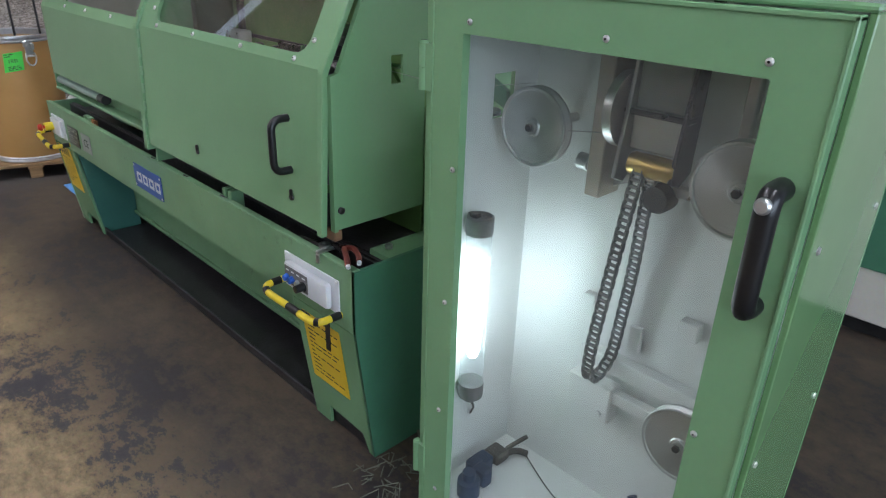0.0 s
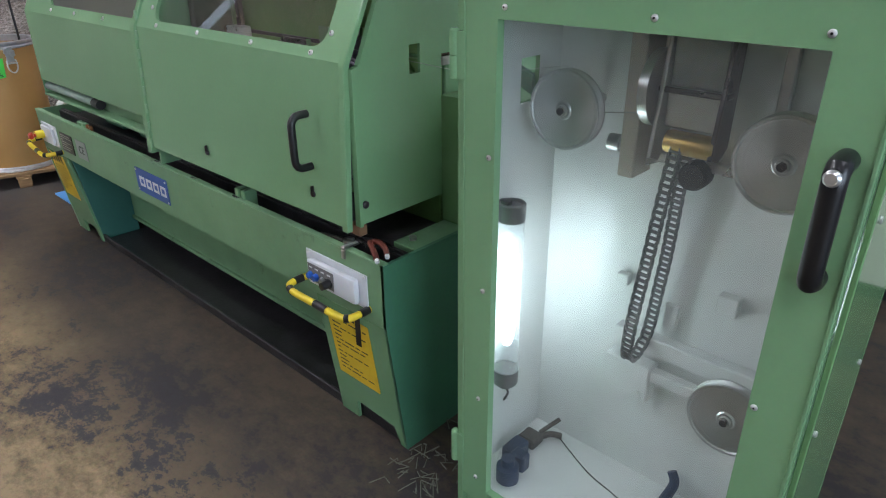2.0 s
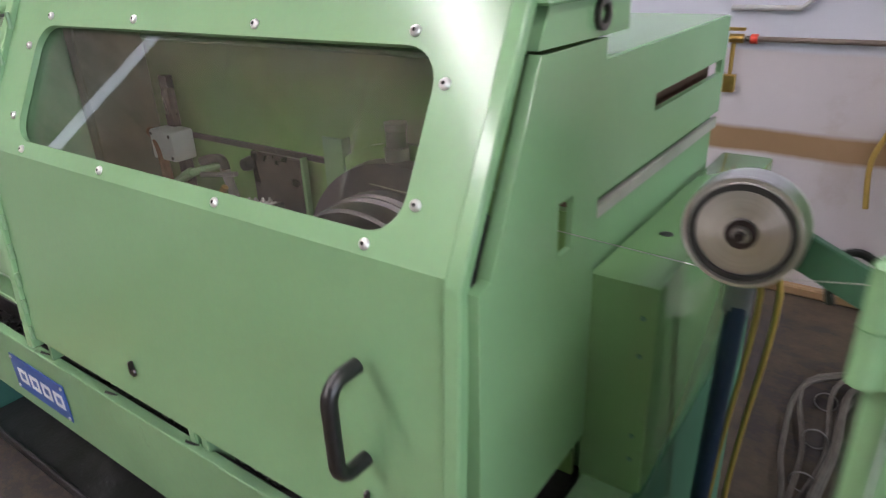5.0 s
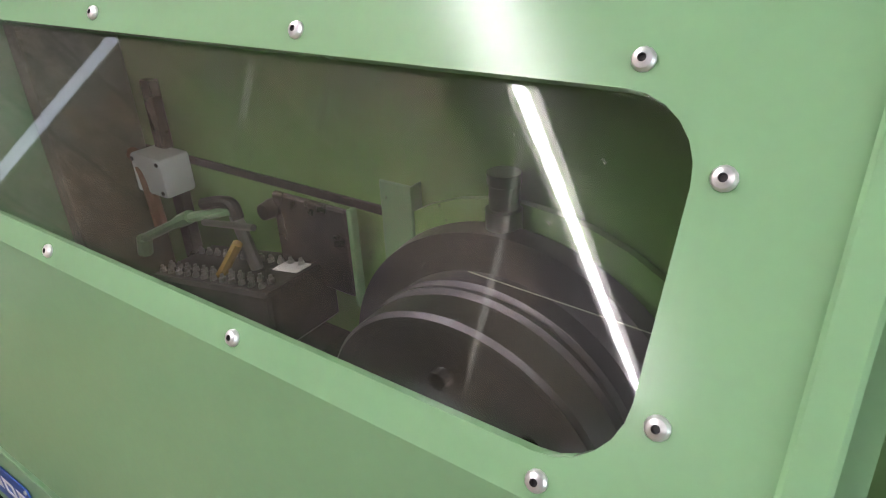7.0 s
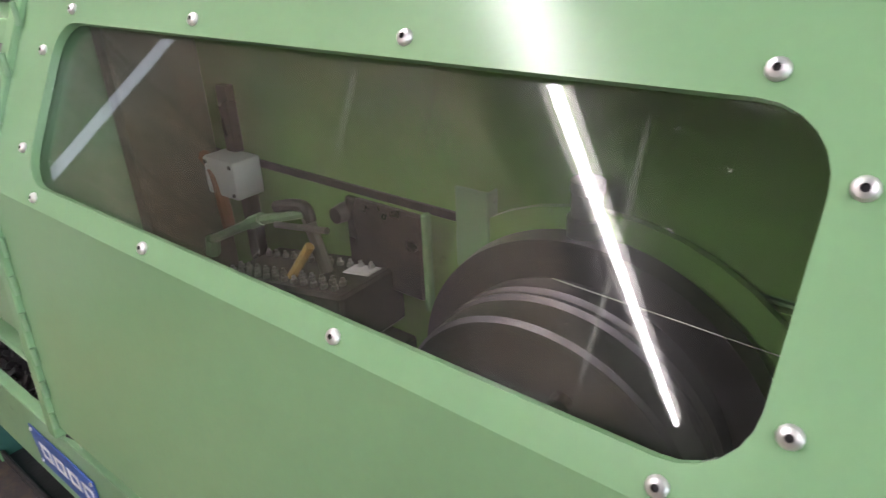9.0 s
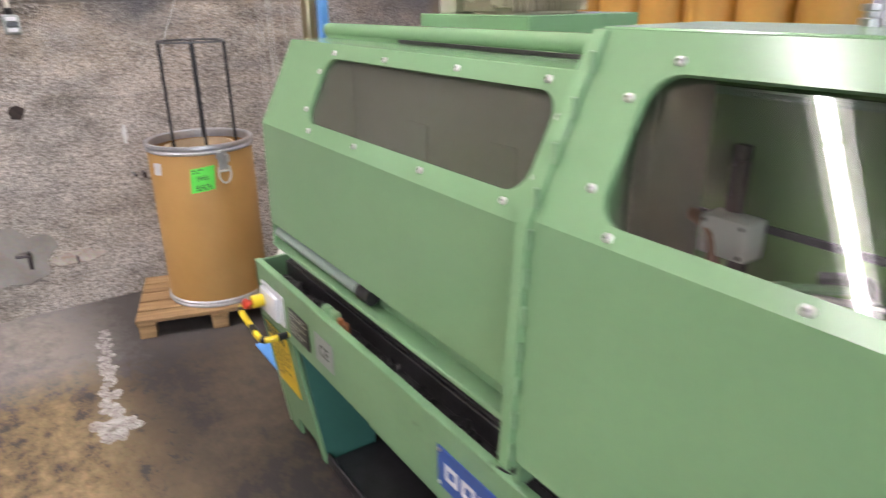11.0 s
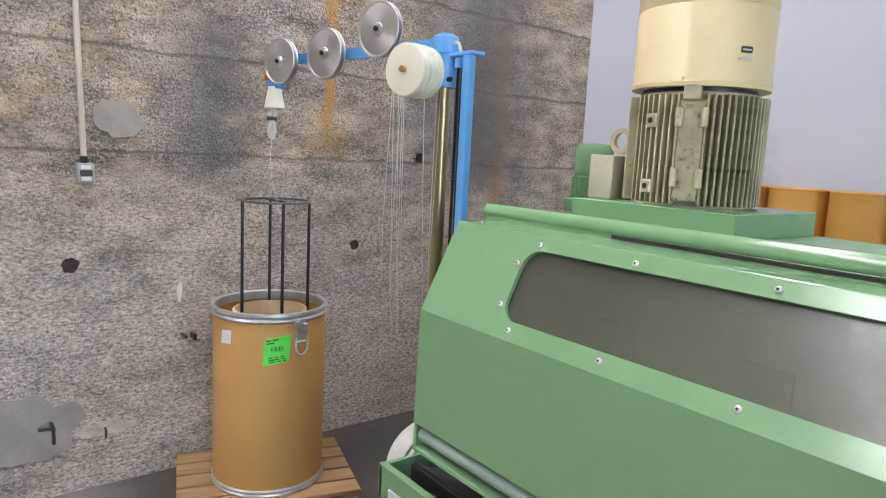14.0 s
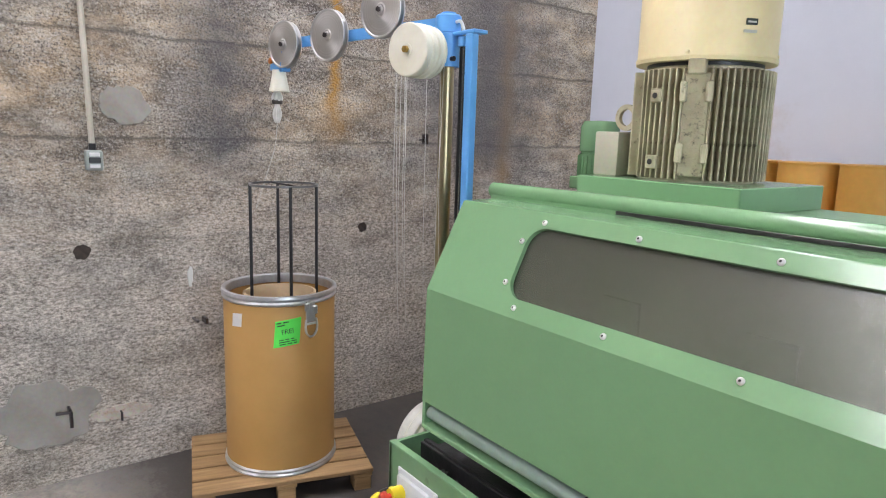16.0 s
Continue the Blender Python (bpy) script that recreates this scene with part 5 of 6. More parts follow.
    part("stop_bolt", lathe([(0, 0), (0.021, 0), (0.021, 0.03), (0.015, 0.032), (0.015, 0.05), (0, 0.05)], (-0.783, 1.375, 1.095), "x", 18), CHROME, t)
    part("disc", lathe([(0, 0), (0.085, 0), (0.085, 0.022), (0, 0.022)], (-0.678, 1.36, 1.245), "x", 40), STEEL, t)
    part("swing_plate", prism([(1.30, 1.10), (1.34, 1.085), (1.385, 1.12), (1.40, 1.495), (1.36, 1.495)], "x", -0.650, -0.640, 0.002), STEEL, t)
    part("swing_plate", prism([(1.30, 1.12), (1.34, 1.105), (1.385, 1.13), (1.40, 1.495), (1.36, 1.495)], "x", -0.515, -0.505, 0.002), DARKSTEEL, t)
    part("swing_block", box(-0.638, -0.517, 1.34, 1.42, 1.165, 1.245, 0.004), GREYBOX, t)
    part("swing_block", box(-0.638, -0.517, 1.345, 1.41, 1.255, 1.40, 0.004), PLATEGREY, t)
    part("swing_bar", box(-0.655, -0.50, 1.325, 1.36, 1.243, 1.256, 0.003), DARKSTEEL, t)
    part("brass_roller", lathe([(0, -0.055), (0.024, -0.055), (0.026, -0.048), (0.026, 0.048), (0.024, 0.055), (0, 0.055)], (-0.562, 1.325, 1.14), "x", 24), BRASS, t)
    part("tie_bar", box(-0.70, -0.42, 1.40, 1.425, 1.06, 1.085, 0.003), STEEL, t)
    part("foot_link", prism([(-0.708, 1.04), (-0.62, 1.085), (-0.62, 1.10), (-0.708, 1.07)], "y", 1.39, 1.42, 0.002), STEEL, t)
    part("rubber_stop", lathe([(0, 0), (0.03, 0), (0.034, 0.012), (0.034, 0.05), (0, 0.05)], (-0.568, 1.365, 1.053), "y", 22), RUBBER, t)
    # two strands of chain in a hanging loop
    def chain(points, name):
        pts = smooth_path(points, 20)
        acc, run, nxt = [pts[0]], 0.0, 0.0
        beads = []
        step = 0.016
        for a, b in zip(pts, pts[1:]):
            seg = (b - a).length
            while nxt <= run + seg:
                beads.append((a + (b - a) * ((nxt - run) / seg), (b - a).normalized()))
                nxt += step
            run += seg
        bm = bmesh.new()
        for k, (p, d) in enumerate(beads):
            side = (Vector((1, 0, 0)) - d * d.x).normalized()
            m = Matrix((side, d.cross(side), d)).transposed().to_4x4()
            m.translation = p
            wv = 0.0135 if k % 2 else 0.0105
            for s in (-1, 1):
                b = box(s * wv - 0.0014, s * wv + 0.0014, -0.007, 0.007, -0.012, 0.012, 0.002)
                bmesh.ops.transform(b, matrix=m, verts=b.verts)
                join(bm, b)
            b = lathe([(0, -0.012), (0.0045, -0.014), (0.0045, 0.014), (0, 0.014)], (0, 0, 0), "x", 6)
            bmesh.ops.transform(b, matrix=m, verts=b.verts)
            join(bm, b)
        tagged(part(name, bm, CAPGREY, t, "steel roller chain hanging in a loop"), kind="stuff")
    drop = [(-0.587, 1.305, 1.125), (-0.5965, 1.295, 1.00), (-0.606, 1.282, 0.85), (-0.619, 1.276, 0.70), (-0.626, 1.281, 0.605), (-0.631, 1.305, 0.562), (-0.632, 1.337, 0.550), (-0.631, 1.369, 0.562), (-0.626, 1.393, 0.605), (-0.619, 1.398, 0.70), (-0.606, 1.393, 0.85), (-0.5965, 1.382, 1.00), (-0.587, 1.37, 1.125)]
    chain(drop, "chain")
    # lower arm and fittings on the back
    part("lower_arm", joined(box(-0.72, -0.34, 1.39, 1.43, 0.535, 0.588, 0.004), box(-0.72, -0.587, 1.35, 1.40, 0.41, 0.52, 0.004), box(-0.60, -0.36, 1.36, 1.39, 0.475, 0.51, 0.003), lathe([(0, 0), (0.009, 0), (0.009, -0.006), (0, -0.007)], (-0.615, 1.35, 0.435), "y", 10)), INNER, t, "white painted lower arm and bracket")
    part("rear_plate", joined(box(-0.60, -0.565, 1.415, 1.43, 0.62, 0.69, 0.002), box(-0.74, -0.705, 1.405, 1.43, 0.705, 0.735, 0.003), box(-0.47, -0.42, 1.40, 1.432, 0.72, 0.77, 0.003)), INNER, t)
    # clutter on the cabinet floor
    part("valve", joined(lathe([(0, 0), (0.034, 0), (0.034, 0.05), (0.02, 0.055), (0.02, 0.08), (0, 0.08)], (-0.885, 1.15, 0.0885), "z", 18), box(-0.95, -0.90, 1.20, 1.28, 0.0885, 0.14, 0.006), box(-0.91, -0.86, 1.19, 1.23, 0.0885, 0.15, 0.006)), BLUEDARK, t, "dark blue valve")
    part("plug", joined(box(-0.955, -0.895, 1.29, 1.35, 0.0885, 0.125, 0.006), tube([(-0.91, 1.34, 0.105), (-0.885, 1.37, 0.115), (-0.855, 1.39, 0.11)], 0.010, 8, True), tube([(-0.91, 1.35, 0.12), (-0.895, 1.39, 0.135), (-0.88, 1.415, 0.15)], 0.007, 8, True)), CABLEGREY, t, "grey cable plug")
    part("grip", joined(tube([(-0.50, 1.37, 0.10), (-0.485, 1.39, 0.16), (-0.50, 1.40, 0.19)], 0.014, 8, True), tube([(-0.50, 1.37, 0.098), (-0.46, 1.37, 0.10)], 0.012, 8), box(-0.43, -0.40, 1.25, 1.40, 0.0885, 0.13, 0.004)), BLUEDARK, t)
    part("loose_wire", tube([(-0.87, 1.40, 0.091), (-0.72, 1.33, 0.091), (-0.60, 1.30, 0.091), (-0.45, 1.24, 0.091)], 0.002, 6, True), CABLEGREY, t)
    # outside: guide pulley on an arm from the left side
    gp = pulley("guide_pulley", t, (-1.145, 1.29, 1.285), 0.068, 0.04, TURNED, "polished guide pulley")
    part("dark_ring", lathe([(0.052, -0.0195), (0.0595, -0.0195), (0.0595, -0.0125), (0.052, -0.0125)], (-1.145, 1.29, 1.285), "y", 48, True), RUBBER, gp)
    part("bearing", lathe([(0.011, -0.022), (0.018, -0.022), (0.018, -0.010), (0.011, -0.010)], (-1.145, 1.29, 1.285), "y", 32, True), DARKSTEEL, gp)
    part("pulley_arm", prism([(-1.16, 1.262), (-1.13, 1.30), (-0.99, 1.235), (-0.99, 1.185)], "y", 1.325, 1.34, 0.002), GREEN_DARK, t, "flat green arm")
    part("arm_pin", tube([(-1.145, 1.30, 1.285), (-1.145, 1.345, 1.285)], 0.010, 10), STEEL, t)
    part("hose", tube([(-0.985, 1.42, 1.20), (-1.03, 1.43, 1.225), (-1.06, 1.43, 1.20), (-1.05, 1.42, 1.15)], 0.006, 8, True), BLACK, t)
    part("hose", tube([(-0.985, 1.41, 1.17), (-1.03, 1.42, 1.19), (-1.055, 1.42, 1.165)], 0.006, 8, True), BLACK, t)
    # the wire from the machine over the pulleys
    part("wire", tube([(-1.745, 1.30, 1.238), (-1.145, 1.292, 1.222), (-0.853, 1.272, 1.283)], 0.0006, 6), WIRE, t, "thin bright drawn wire")
    part("wire", tube([(-0.756, 1.272, 1.19), (-0.66, 1.30, 1.20)], 0.0014, 6), WIRE, t)
    return t, w + [gp]


CABINET, WHEELS = cabinet()


def rags():
    rnd = random.Random(11)
    def fold(cx, cy, sx, sy, sz, ph):
        bm = bmesh.new()
        bmesh.ops.create_icosphere(bm, subdivisions=5, radius=1.0)
        for v in bm.verts:
            d = v.co.normalized()
            n = abs(noise.noise(d * 2.3 + Vector((ph, 0, 0)))) * 0.75 + abs(noise.noise(d * 5.5 + Vector((0, ph, 0)))) * 0.4
            k = 0.72 + n
            v.co = Vector((cx + d.x * sx * k, cy + d.y * sy * k, CTOP + 0.0125 + max(0.0, (d.z * k + 0.35)) * sz))
        return bm
    spots = ((-0.84, 1.20, 0.10, 0.09, 0.045), (-0.70, 1.17, 0.11, 0.08, 0.055), (-0.58, 1.27, 0.14, 0.10, 0.06), (-0.45, 1.18, 0.12, 0.08, 0.05), (-0.34, 1.28, 0.10, 0.09, 0.055))
    for k, sp in enumerate(spots):
        single("rag", fold(*sp, 3.7 * k), CLOTH, (sp[0], sp[1], CTOP + 0.0125), "crumpled grey-white cotton rag on the cabinet", "rag", "rags on the cabinet")
    single("paper_sheet", box(-0.52, -0.22, 1.075, 1.11, CTOP + 0.0125, CTOP + 0.0145, 0), PAPER, (-0.37, 1.09, CTOP + 0.0125), "white paper sheet on the cabinet", "paper")


rags()


# ---- the drum corner ----
def pallet():
    t = thing("pallet", (0, 0, 0), "small raw wooden pallet under the drum", "pallet")
    for k in range(5):
        x = -0.3 + 0.121 * k
        part("board", box(x + 0.006, x + 0.112, -0.4, 0.4, 0.084, 0.105, 0.003), WOOD, t)
    for y in (-0.35, 0.0, 0.35):
        part("stringer", box(-0.295, 0.295, y - 0.045, y + 0.045, 0.066, 0.0838, 0.003), WOOD, t)
        for x in (-0.25, 0.0, 0.25):
            part("block", box(x - 0.045, x + 0.045, y - 0.04, y + 0.04, 0.0, 0.0658, 0.004), WOOD, t)
    t.matrix_basis = pose(-5.308, 1.192, 0, 0, 0, -16.1)
    return t


pallet()
DC = (-5.300, 1.203)


def drum():
    t = thing("fibre_drum", (DC[0], DC[1], 0.105), "tall brown fibreboard wire drum with metal rims, open", "drum")
    r, z0, z1 = 0.254, 0.106, 0.948
    x, y = DC
    part("wall", lathe([(r, z0 + 0.03), (r, z1 - 0.02), (r - 0.008, z1 - 0.005), (r - 0.008, z0 + 0.03)], (x, y, 0), "z", 72, True), CARD, t)
    part("bottom", lathe([(0, z0), (r - 0.004, z0), (r - 0.004, z0 + 0.012), (0, z0 + 0.012)], (x, y, 0), "z", 48), CARD, t)
    part("rim", lathe([(r - 0.01, z0), (r + 0.005, z0), (r + 0.009, z0 + 0.008), (r + 0.004, z0 + 0.017), (r + 0.007, z0 + 0.026), (r + 0.002, z0 + 0.034), (r - 0.01, z0 + 0.034)], (x, y, 0), "z", 72, True), GALV, t, "galvanised bottom rim")
    part("rim", lathe([(r - 0.012, z1 - 0.045), (r + 0.002, z1 - 0.045), (r + 0.008, z1 - 0.036), (r + 0.003, z1 - 0.026), (r + 0.010, z1 - 0.014), (r + 0.008, z1 - 0.002), (r - 0.004, z1), (r - 0.012, z1 - 0.006)], (x, y, 0), "z", 72, True), GALV, t, "galvanised top rim")
    part("inner_core", lathe([(0.168, z0 + 0.02), (0.168, z1 - 0.035), (0.156, z1 - 0.032), (0.156, z0 + 0.02)], (x, y, 0), "z", 48, True), COREPALE, t, "inner cardboard core")
    cam_side = math.atan2(0.0 - y, -2.45 - x)

    def on_wall(a, z):
        p = Vector((x, y, z)) + (r + 0.0008) * Vector((math.cos(a), math.sin(a), 0))
        return frame_of(p, (-math.sin(a), math.cos(a), 0), (0, 0, 1))

    def curved_label(a0, a1, za, zb, tilt, mat, name, label, lift=0.0012):
        bm = bmesh.new()
        grid = []
        for i in range(9):
            col = []
            for j in range(2):
                u = i / 8
                a = a0 + (a1 - a0) * u + tilt * (j - 0.5) * 0.3
                z = (za if j == 0 else zb) + tilt * (u - 0.5) * 0.12
                col.append((a, z))
            grid.append(col)
        outs = [[bm.verts.new((x + (r + d) * math.cos(a), y + (r + d) * math.sin(a), z)) for a, z in c] for d in (0.0002, lift) for c in grid]
        inn, out = outs[:9], outs[9:]
        for s in (inn, out):
            for i in range(8):
                bm.faces.new((s[i][0], s[i + 1][0], s[i + 1][1], s[i][1]))
        for i in range(8):
            for j in (0, 1):
                bm.faces.new((inn[i][j], inn[i + 1][j], out[i + 1][j], out[i][j]))
        for i in (0, 8):
            bm.faces.new((inn[i][0], inn[i][1], out[i][1], out[i][0]))
        return part(name, bm, mat, t, label)
    a = cam_side
    g = curved_label(a - 0.10, a + 0.345, 0.725, 0.845, 0.13, LABELGREEN, "status_label", "bright green paper label with printing")
    mg = on_wall(a + 0.125, 0.785) @ pose(0, 0, 0.0016, 0, 0, 7)
    letters("FREI", 0.030, mg @ Matrix.Translation((0, 0.006, 0.0)), "lettering", INK, g)
    bars(mg @ Matrix.Translation((-0.042, 0.052, 0.0)), 2, 0.06, None, 0.012, 3, "print", g, INK, 0.005)
    bars(mg @ Matrix.Translation((-0.042, -0.026, 0.0)), 3, 0.075, None, 0.010, 8, "print", g, INK, 0.004)
    curved_label(a - 0.93, a - 0.70, 0.80, 0.86, 0.05, PAPER, "paper_label", "small white label")
    # lever clasp on the rim
    mc = on_wall(a + 0.53, 0.858)
    def loc(bm):
        bmesh.ops.transform(bm, matrix=mc, verts=bm.verts)
        return bm
    clasp = part("clasp", loc(joined(box(-0.024, 0.024, -0.035, 0.062, 0.001, 0.008, 0.003), box(-0.034, -0.01, 0.02, 0.055, 0.006, 0.018, 0.004), box(0.006, 0.032, 0.0, 0.04, 0.006, 0.016, 0.004))), GALV, t, "galvanised lever clasp with a ring")
    ring = [(-0.026, -0.02, 0.010), (-0.030, -0.05, 0.012), (-0.026, -0.078, 0.012), (-0.010, -0.098, 0.012), (0.010, -0.098, 0.012), (0.026, -0.078, 0.012), (0.030, -0.05, 0.012), (0.026, -0.02, 0.010)]
    part("ring", loc(tube(ring, 0.005, 8, True, 4)), CHROME, clasp)
    part("ring_bar", loc(box(-0.026, 0.026, -0.046, -0.036, 0.004, 0.014, 0.002)), CHROME, clasp)
    return t


drum()


def wire_cage():
    t = thing("wire_cage", (DC[0], DC[1], 0.12), "black steel rod cage standing in the drum", "cage")
    x, y, rr, zt = -5.315, 1.235, 0.152, 1.412
    part("top_ring", lathe([(rr - 0.005, zt - 0.005), (rr + 0.005, zt - 0.005), (rr + 0.005, zt + 0.005), (rr - 0.005, zt + 0.005)], (x, y, 0), "z", 48, True), CAPGREY, t)
    part("foot_ring", lathe([(rr - 0.008, 0.119), (rr + 0.008, 0.119), (rr + 0.008, 0.135), (rr - 0.008, 0.135)], (x, y, 0), "z", 48, True), DARKSTEEL, t)
    for a in (1.353, 2.924, 4.495, 6.065):
        p = (x + rr * math.cos(a), y + rr * math.sin(a))
        part("rod", tube([(*p, 0.13), (*p, zt)], 0.0075, 10), BLACK, t)
    part("top_bar", tube([(x - rr, y, zt), (x + rr, y, zt)], 0.005, 8), DARKSTEEL, t)


wire_cage()

ARM = Vector((0.97, 0.243, 0)).normalized()
POST = Vector((-4.38, 1.455, 0))


def stand():
    t = thing("pulley_stand", tuple(POST), "light blue wire guide stand with a row of pulleys", "stand")
    px, py = POST.x, POST.y
    part("post", lathe([(0, 0.012), (0.026, 0.012), (0.026, 1.97), (0, 1.97)], (px, py, 0), "z", 24), surf("dull_brass_tube", (0.42, 0.36, 0.22), (0.33, 0.28, 0.17), 0.32, 0.9), t, "dull metal tube post")
    part("foot_plate", box(px - 0.16, px + 0.16, py - 0.16, py + 0.16, 0.0, 0.013, 0.004), BLUE, t)
    part("head", joined(lathe([(0, 1.90), (0.043, 1.90), (0.043, 2.012), (0.041, 2.015), (0.046, 2.018), (0.046, 2.072), (0.040, 2.078), (0.026, 2.078), (0.026, 2.086), (0, 2.088)], (px, py, 0), "z", 32)), BLUE, t, "light blue clamp head")
    part("bolt", lathe([(0, 0), (0.009, 0), (0.009, 0.014), (0, 0.014)], (px + 0.040, py - 0.012, 1.925), "x", 10), DARKSTEEL, t)
    # side bracket with guide rods
    part("bracket", joined(box(px + 0.03, px + 0.16, py - 0.012, py + 0.05, 2.003, 2.016, 0.003), box(px + 0.112, px + 0.152, py - 0.012, py + 0.018, 0.02, 2.003, 0.004)), BLUE, t, "light blue angle bracket")
    for dx in (0.066, 0.088):
        part("guide_rod", tube([(px + dx, py + 0.01, 0.05), (px + dx, py + 0.01, 1.985)], 0.006, 8), BLACK, t)
    part("rod_collar", lathe([(0.020, 0), (0.020, 0.03), (0.014, 0.034), (0, 0.034)], (px + 0.077, py + 0.01, 1.965), "z", 16), BLUE, t)
    part("air_hose", tube([(px + 0.045, py, 2.05), (px + 0.075, py, 2.045), (px + 0.085, py + 0.01, 1.99)], 0.006, 8, True), HOSEPALE, t)
    # arm towards the drum
    side = Vector((-ARM.y, ARM.x, 0))
    def along(s, off, z):
        return POST - ARM * s + side * off + Vector((0, 0, z))
    def bar(s0, s1, off0, off1, za, zb, h, name):
        bm = bmesh.new()
        vs = []
        for s, z in ((s0, za), (s1, zb)):
            for off in (off0, off1):
                for dz in (-h, h):
                    vs.append(bm.verts.new(along(s, off, z + dz)))
        for f in ((0, 1, 3, 2), (4, 6, 7, 5), (0, 4, 5, 1), (2, 3, 7, 6), (0, 2, 6, 4), (1, 5, 7, 3)):
            bm.faces.new([vs[i] for i in f])
        return part(name, bm, BLUE, t, "light blue flat arm")
    bar(0.02, 0.97, 0.035, 0.045, 2.060, 2.040, 0.022, "arm")
    turn = Matrix.Rotation(math.atan2(ARM.y, ARM.x), 4, "Z")
    wheels = []
    for s, z, r in ((0.912, 2.028, 0.100), (0.622, 2.048, 0.104), (0.318, 2.122, 0.106)):
        c = along(s, -0.01, z)
        wheel = pulley("pulley", t, (0, 0, 0), r, 0.028, TURNED, "turned aluminium guide pulley")
        rest = Matrix.Translation(c - ORIGIN[t]) @ turn
        wheel.matrix_basis = rest
        wheels.append((wheel, rest))
        a, b = along(s, 0.0, z), along(s, 0.04, z if z < 2.1 else 2.05)
        part("axle", tube([a, along(s, 0.04, z)], 0.008, 8), STEEL, t)
    # second arm piece carries the high wheel
    bar(0.293, 0.343, 0.036, 0.046, 2.085, 2.085, 0.045, "wheel_lug")
    # white grooved spool before the post
    c = along(0.045, -0.165, 1.945)
    prof = [(0, -0.004), (0.02, -0.004), (0.02, 0), (0.086, 0), (0.090, 0.005), (0.090, 0.045), (0.084, 0.049), (0.084, 0.056), (0.092, 0.060), (0.092, 0.085), (0.084, 0.09), (0.084, 0.102), (0.092, 0.106), (0.092, 0.128), (0.084, 0.134), (0.084, 0.142), (0.090, 0.148), (0.090, 0.165), (0, 0.165)]
    prof = [(q, h * 0.66) for q, h in prof]
    spool = part("spool", lathe(prof, (0, 0, 0), "y", 56), WHITENYLON, t, "white nylon grooved spool", at=(0, 0, 0))
    spool_rest = Matrix.Translation(c - ORIGIN[t]) @ turn
    spool.matrix_basis = spool_rest
    part("spool_bolt", lathe([(0.012, -0.016), (0.012, -0.004)], (0, 0, 0), "y", 6), BRASS, spool)
    part("spool_axle", tube([along(0.045, -0.03, 1.945), along(0.02, -0.01, 1.945)], 0.012, 10), STEEL, t)
    # hanging strands
    rnd = random.Random(2)
    strands = []
    for k, (off, bot) in enumerate(((0.012, 1.05), (0.030, 1.2), (0.046, 1.15), (0.062, 0.9), (0.078, 1.15), (0.10, 1.0), (0.12, 1.1), (0.135, 0.95), (0.15, 1.0))):
        s = 0.045 + (0.085 if k % 2 else -0.086)
        if k in (1, 2, 4):
            s = 0.045 + rnd.uniform(0.02, 0.07)
        top = along(s, -0.165 + 0.66 * off, 1.935)
        sway = rnd.uniform(-0.03, 0.03)
        length = 1.935 - bot
        st = part("strand", tube([(0, 0, 0), (sway * 0.3, 0, -0.3 * length), (sway * 0.8, 0, -0.7 * length), (sway, 0.01, -length)], 0.0009, 5, True, 4), WIRETHIN, t, "thin pale hanging wire strand", at=(0, 0, 0))
        st.location = top - ORIGIN[t]
        strands.append((st, top - ORIGIN[t]))
    # hanging guide nozzle at the arm's end
    e = along(0.978, 0.01, 0)

    def up(bm):
        bmesh.ops.translate(bm, verts=bm.verts, vec=(0, 0, 0.04))
        return bm
    part("end_lug", up(joined(box(e.x - 0.06, e.x + 0.06, e.y - 0.02, e.y + 0.02, 1.885, 1.915, 0.003), box(e.x + 0.03, e.x + 0.065, e.y - 0.015, e.y + 0.025, 1.875, 1.965, 0.003))), BLUE, t)
    part("clamp", up(box(e.x - 0.115, e.x - 0.02, e.y + 0.01, e.y + 0.055, 1.895, 1.955, 0.004)), BLACK, t)
    part("orange_knob", lathe([(0, -0.03), (0.012, -0.03), (0.018, -0.02), (0.018, -0.005), (0.012, 0), (0, 0)], (e.x - 0.055, e.y + 0.005, 1.965), "y", 18), ORANGE, t)
    part("nozzle", lathe([(0.030, 1.885), (0.030, 1.87), (0.046, 1.79), (0.044, 1.79), (0.028, 1.87)], (e.x - 0.005, e.y, 0.04), "z", 28, True), WHITENYLON, t, "white nylon wire funnel")
    rag = bmesh.new()
    for k in range(7):
        a = k * 0.9
        join(rag, tube([(e.x - 0.03, e.y, 1.80), (e.x - 0.03 + 0.018 * math.cos(a), e.y + 0.018 * math.sin(a), 1.76), (e.x - 0.03 + 0.006 * math.cos(a), e.y, 1.74), (e.x - 0.032 + 0.014 * math.cos(a), e.y + 0.012 * math.sin(a), 1.69), (e.x - 0.03 + 0.006 * math.sin(a), e.y, 1.655)], 0.010, 6, True, 4))
    part("wiper_rag", up(rag), CLOTH, t, "grey wiping rag tied on the wire")
    part("rag_tie", lathe([(0.02, 1.735), (0.024, 1.74), (0.024, 1.752), (0.02, 1.757)], (e.x - 0.03, e.y, 0.04), "z", 16, True), CABLEGREY, t)
    # feed wire whirling out of the drum
    feed = part("feed_wire", tube([(0, 0, 0), (0.05, 0.01, -0.12), (0.10, 0.05, -0.26), (0.11, 0.10, -0.42)], 0.0016, 5, True, 5), WIRETHIN, t, "thin pale wire running out of the drum", at=(0, 0, 0))
    feed_at = Vector((e.x - 0.03, e.y, 1.70)) - ORIGIN[t]
    feed.location = feed_at
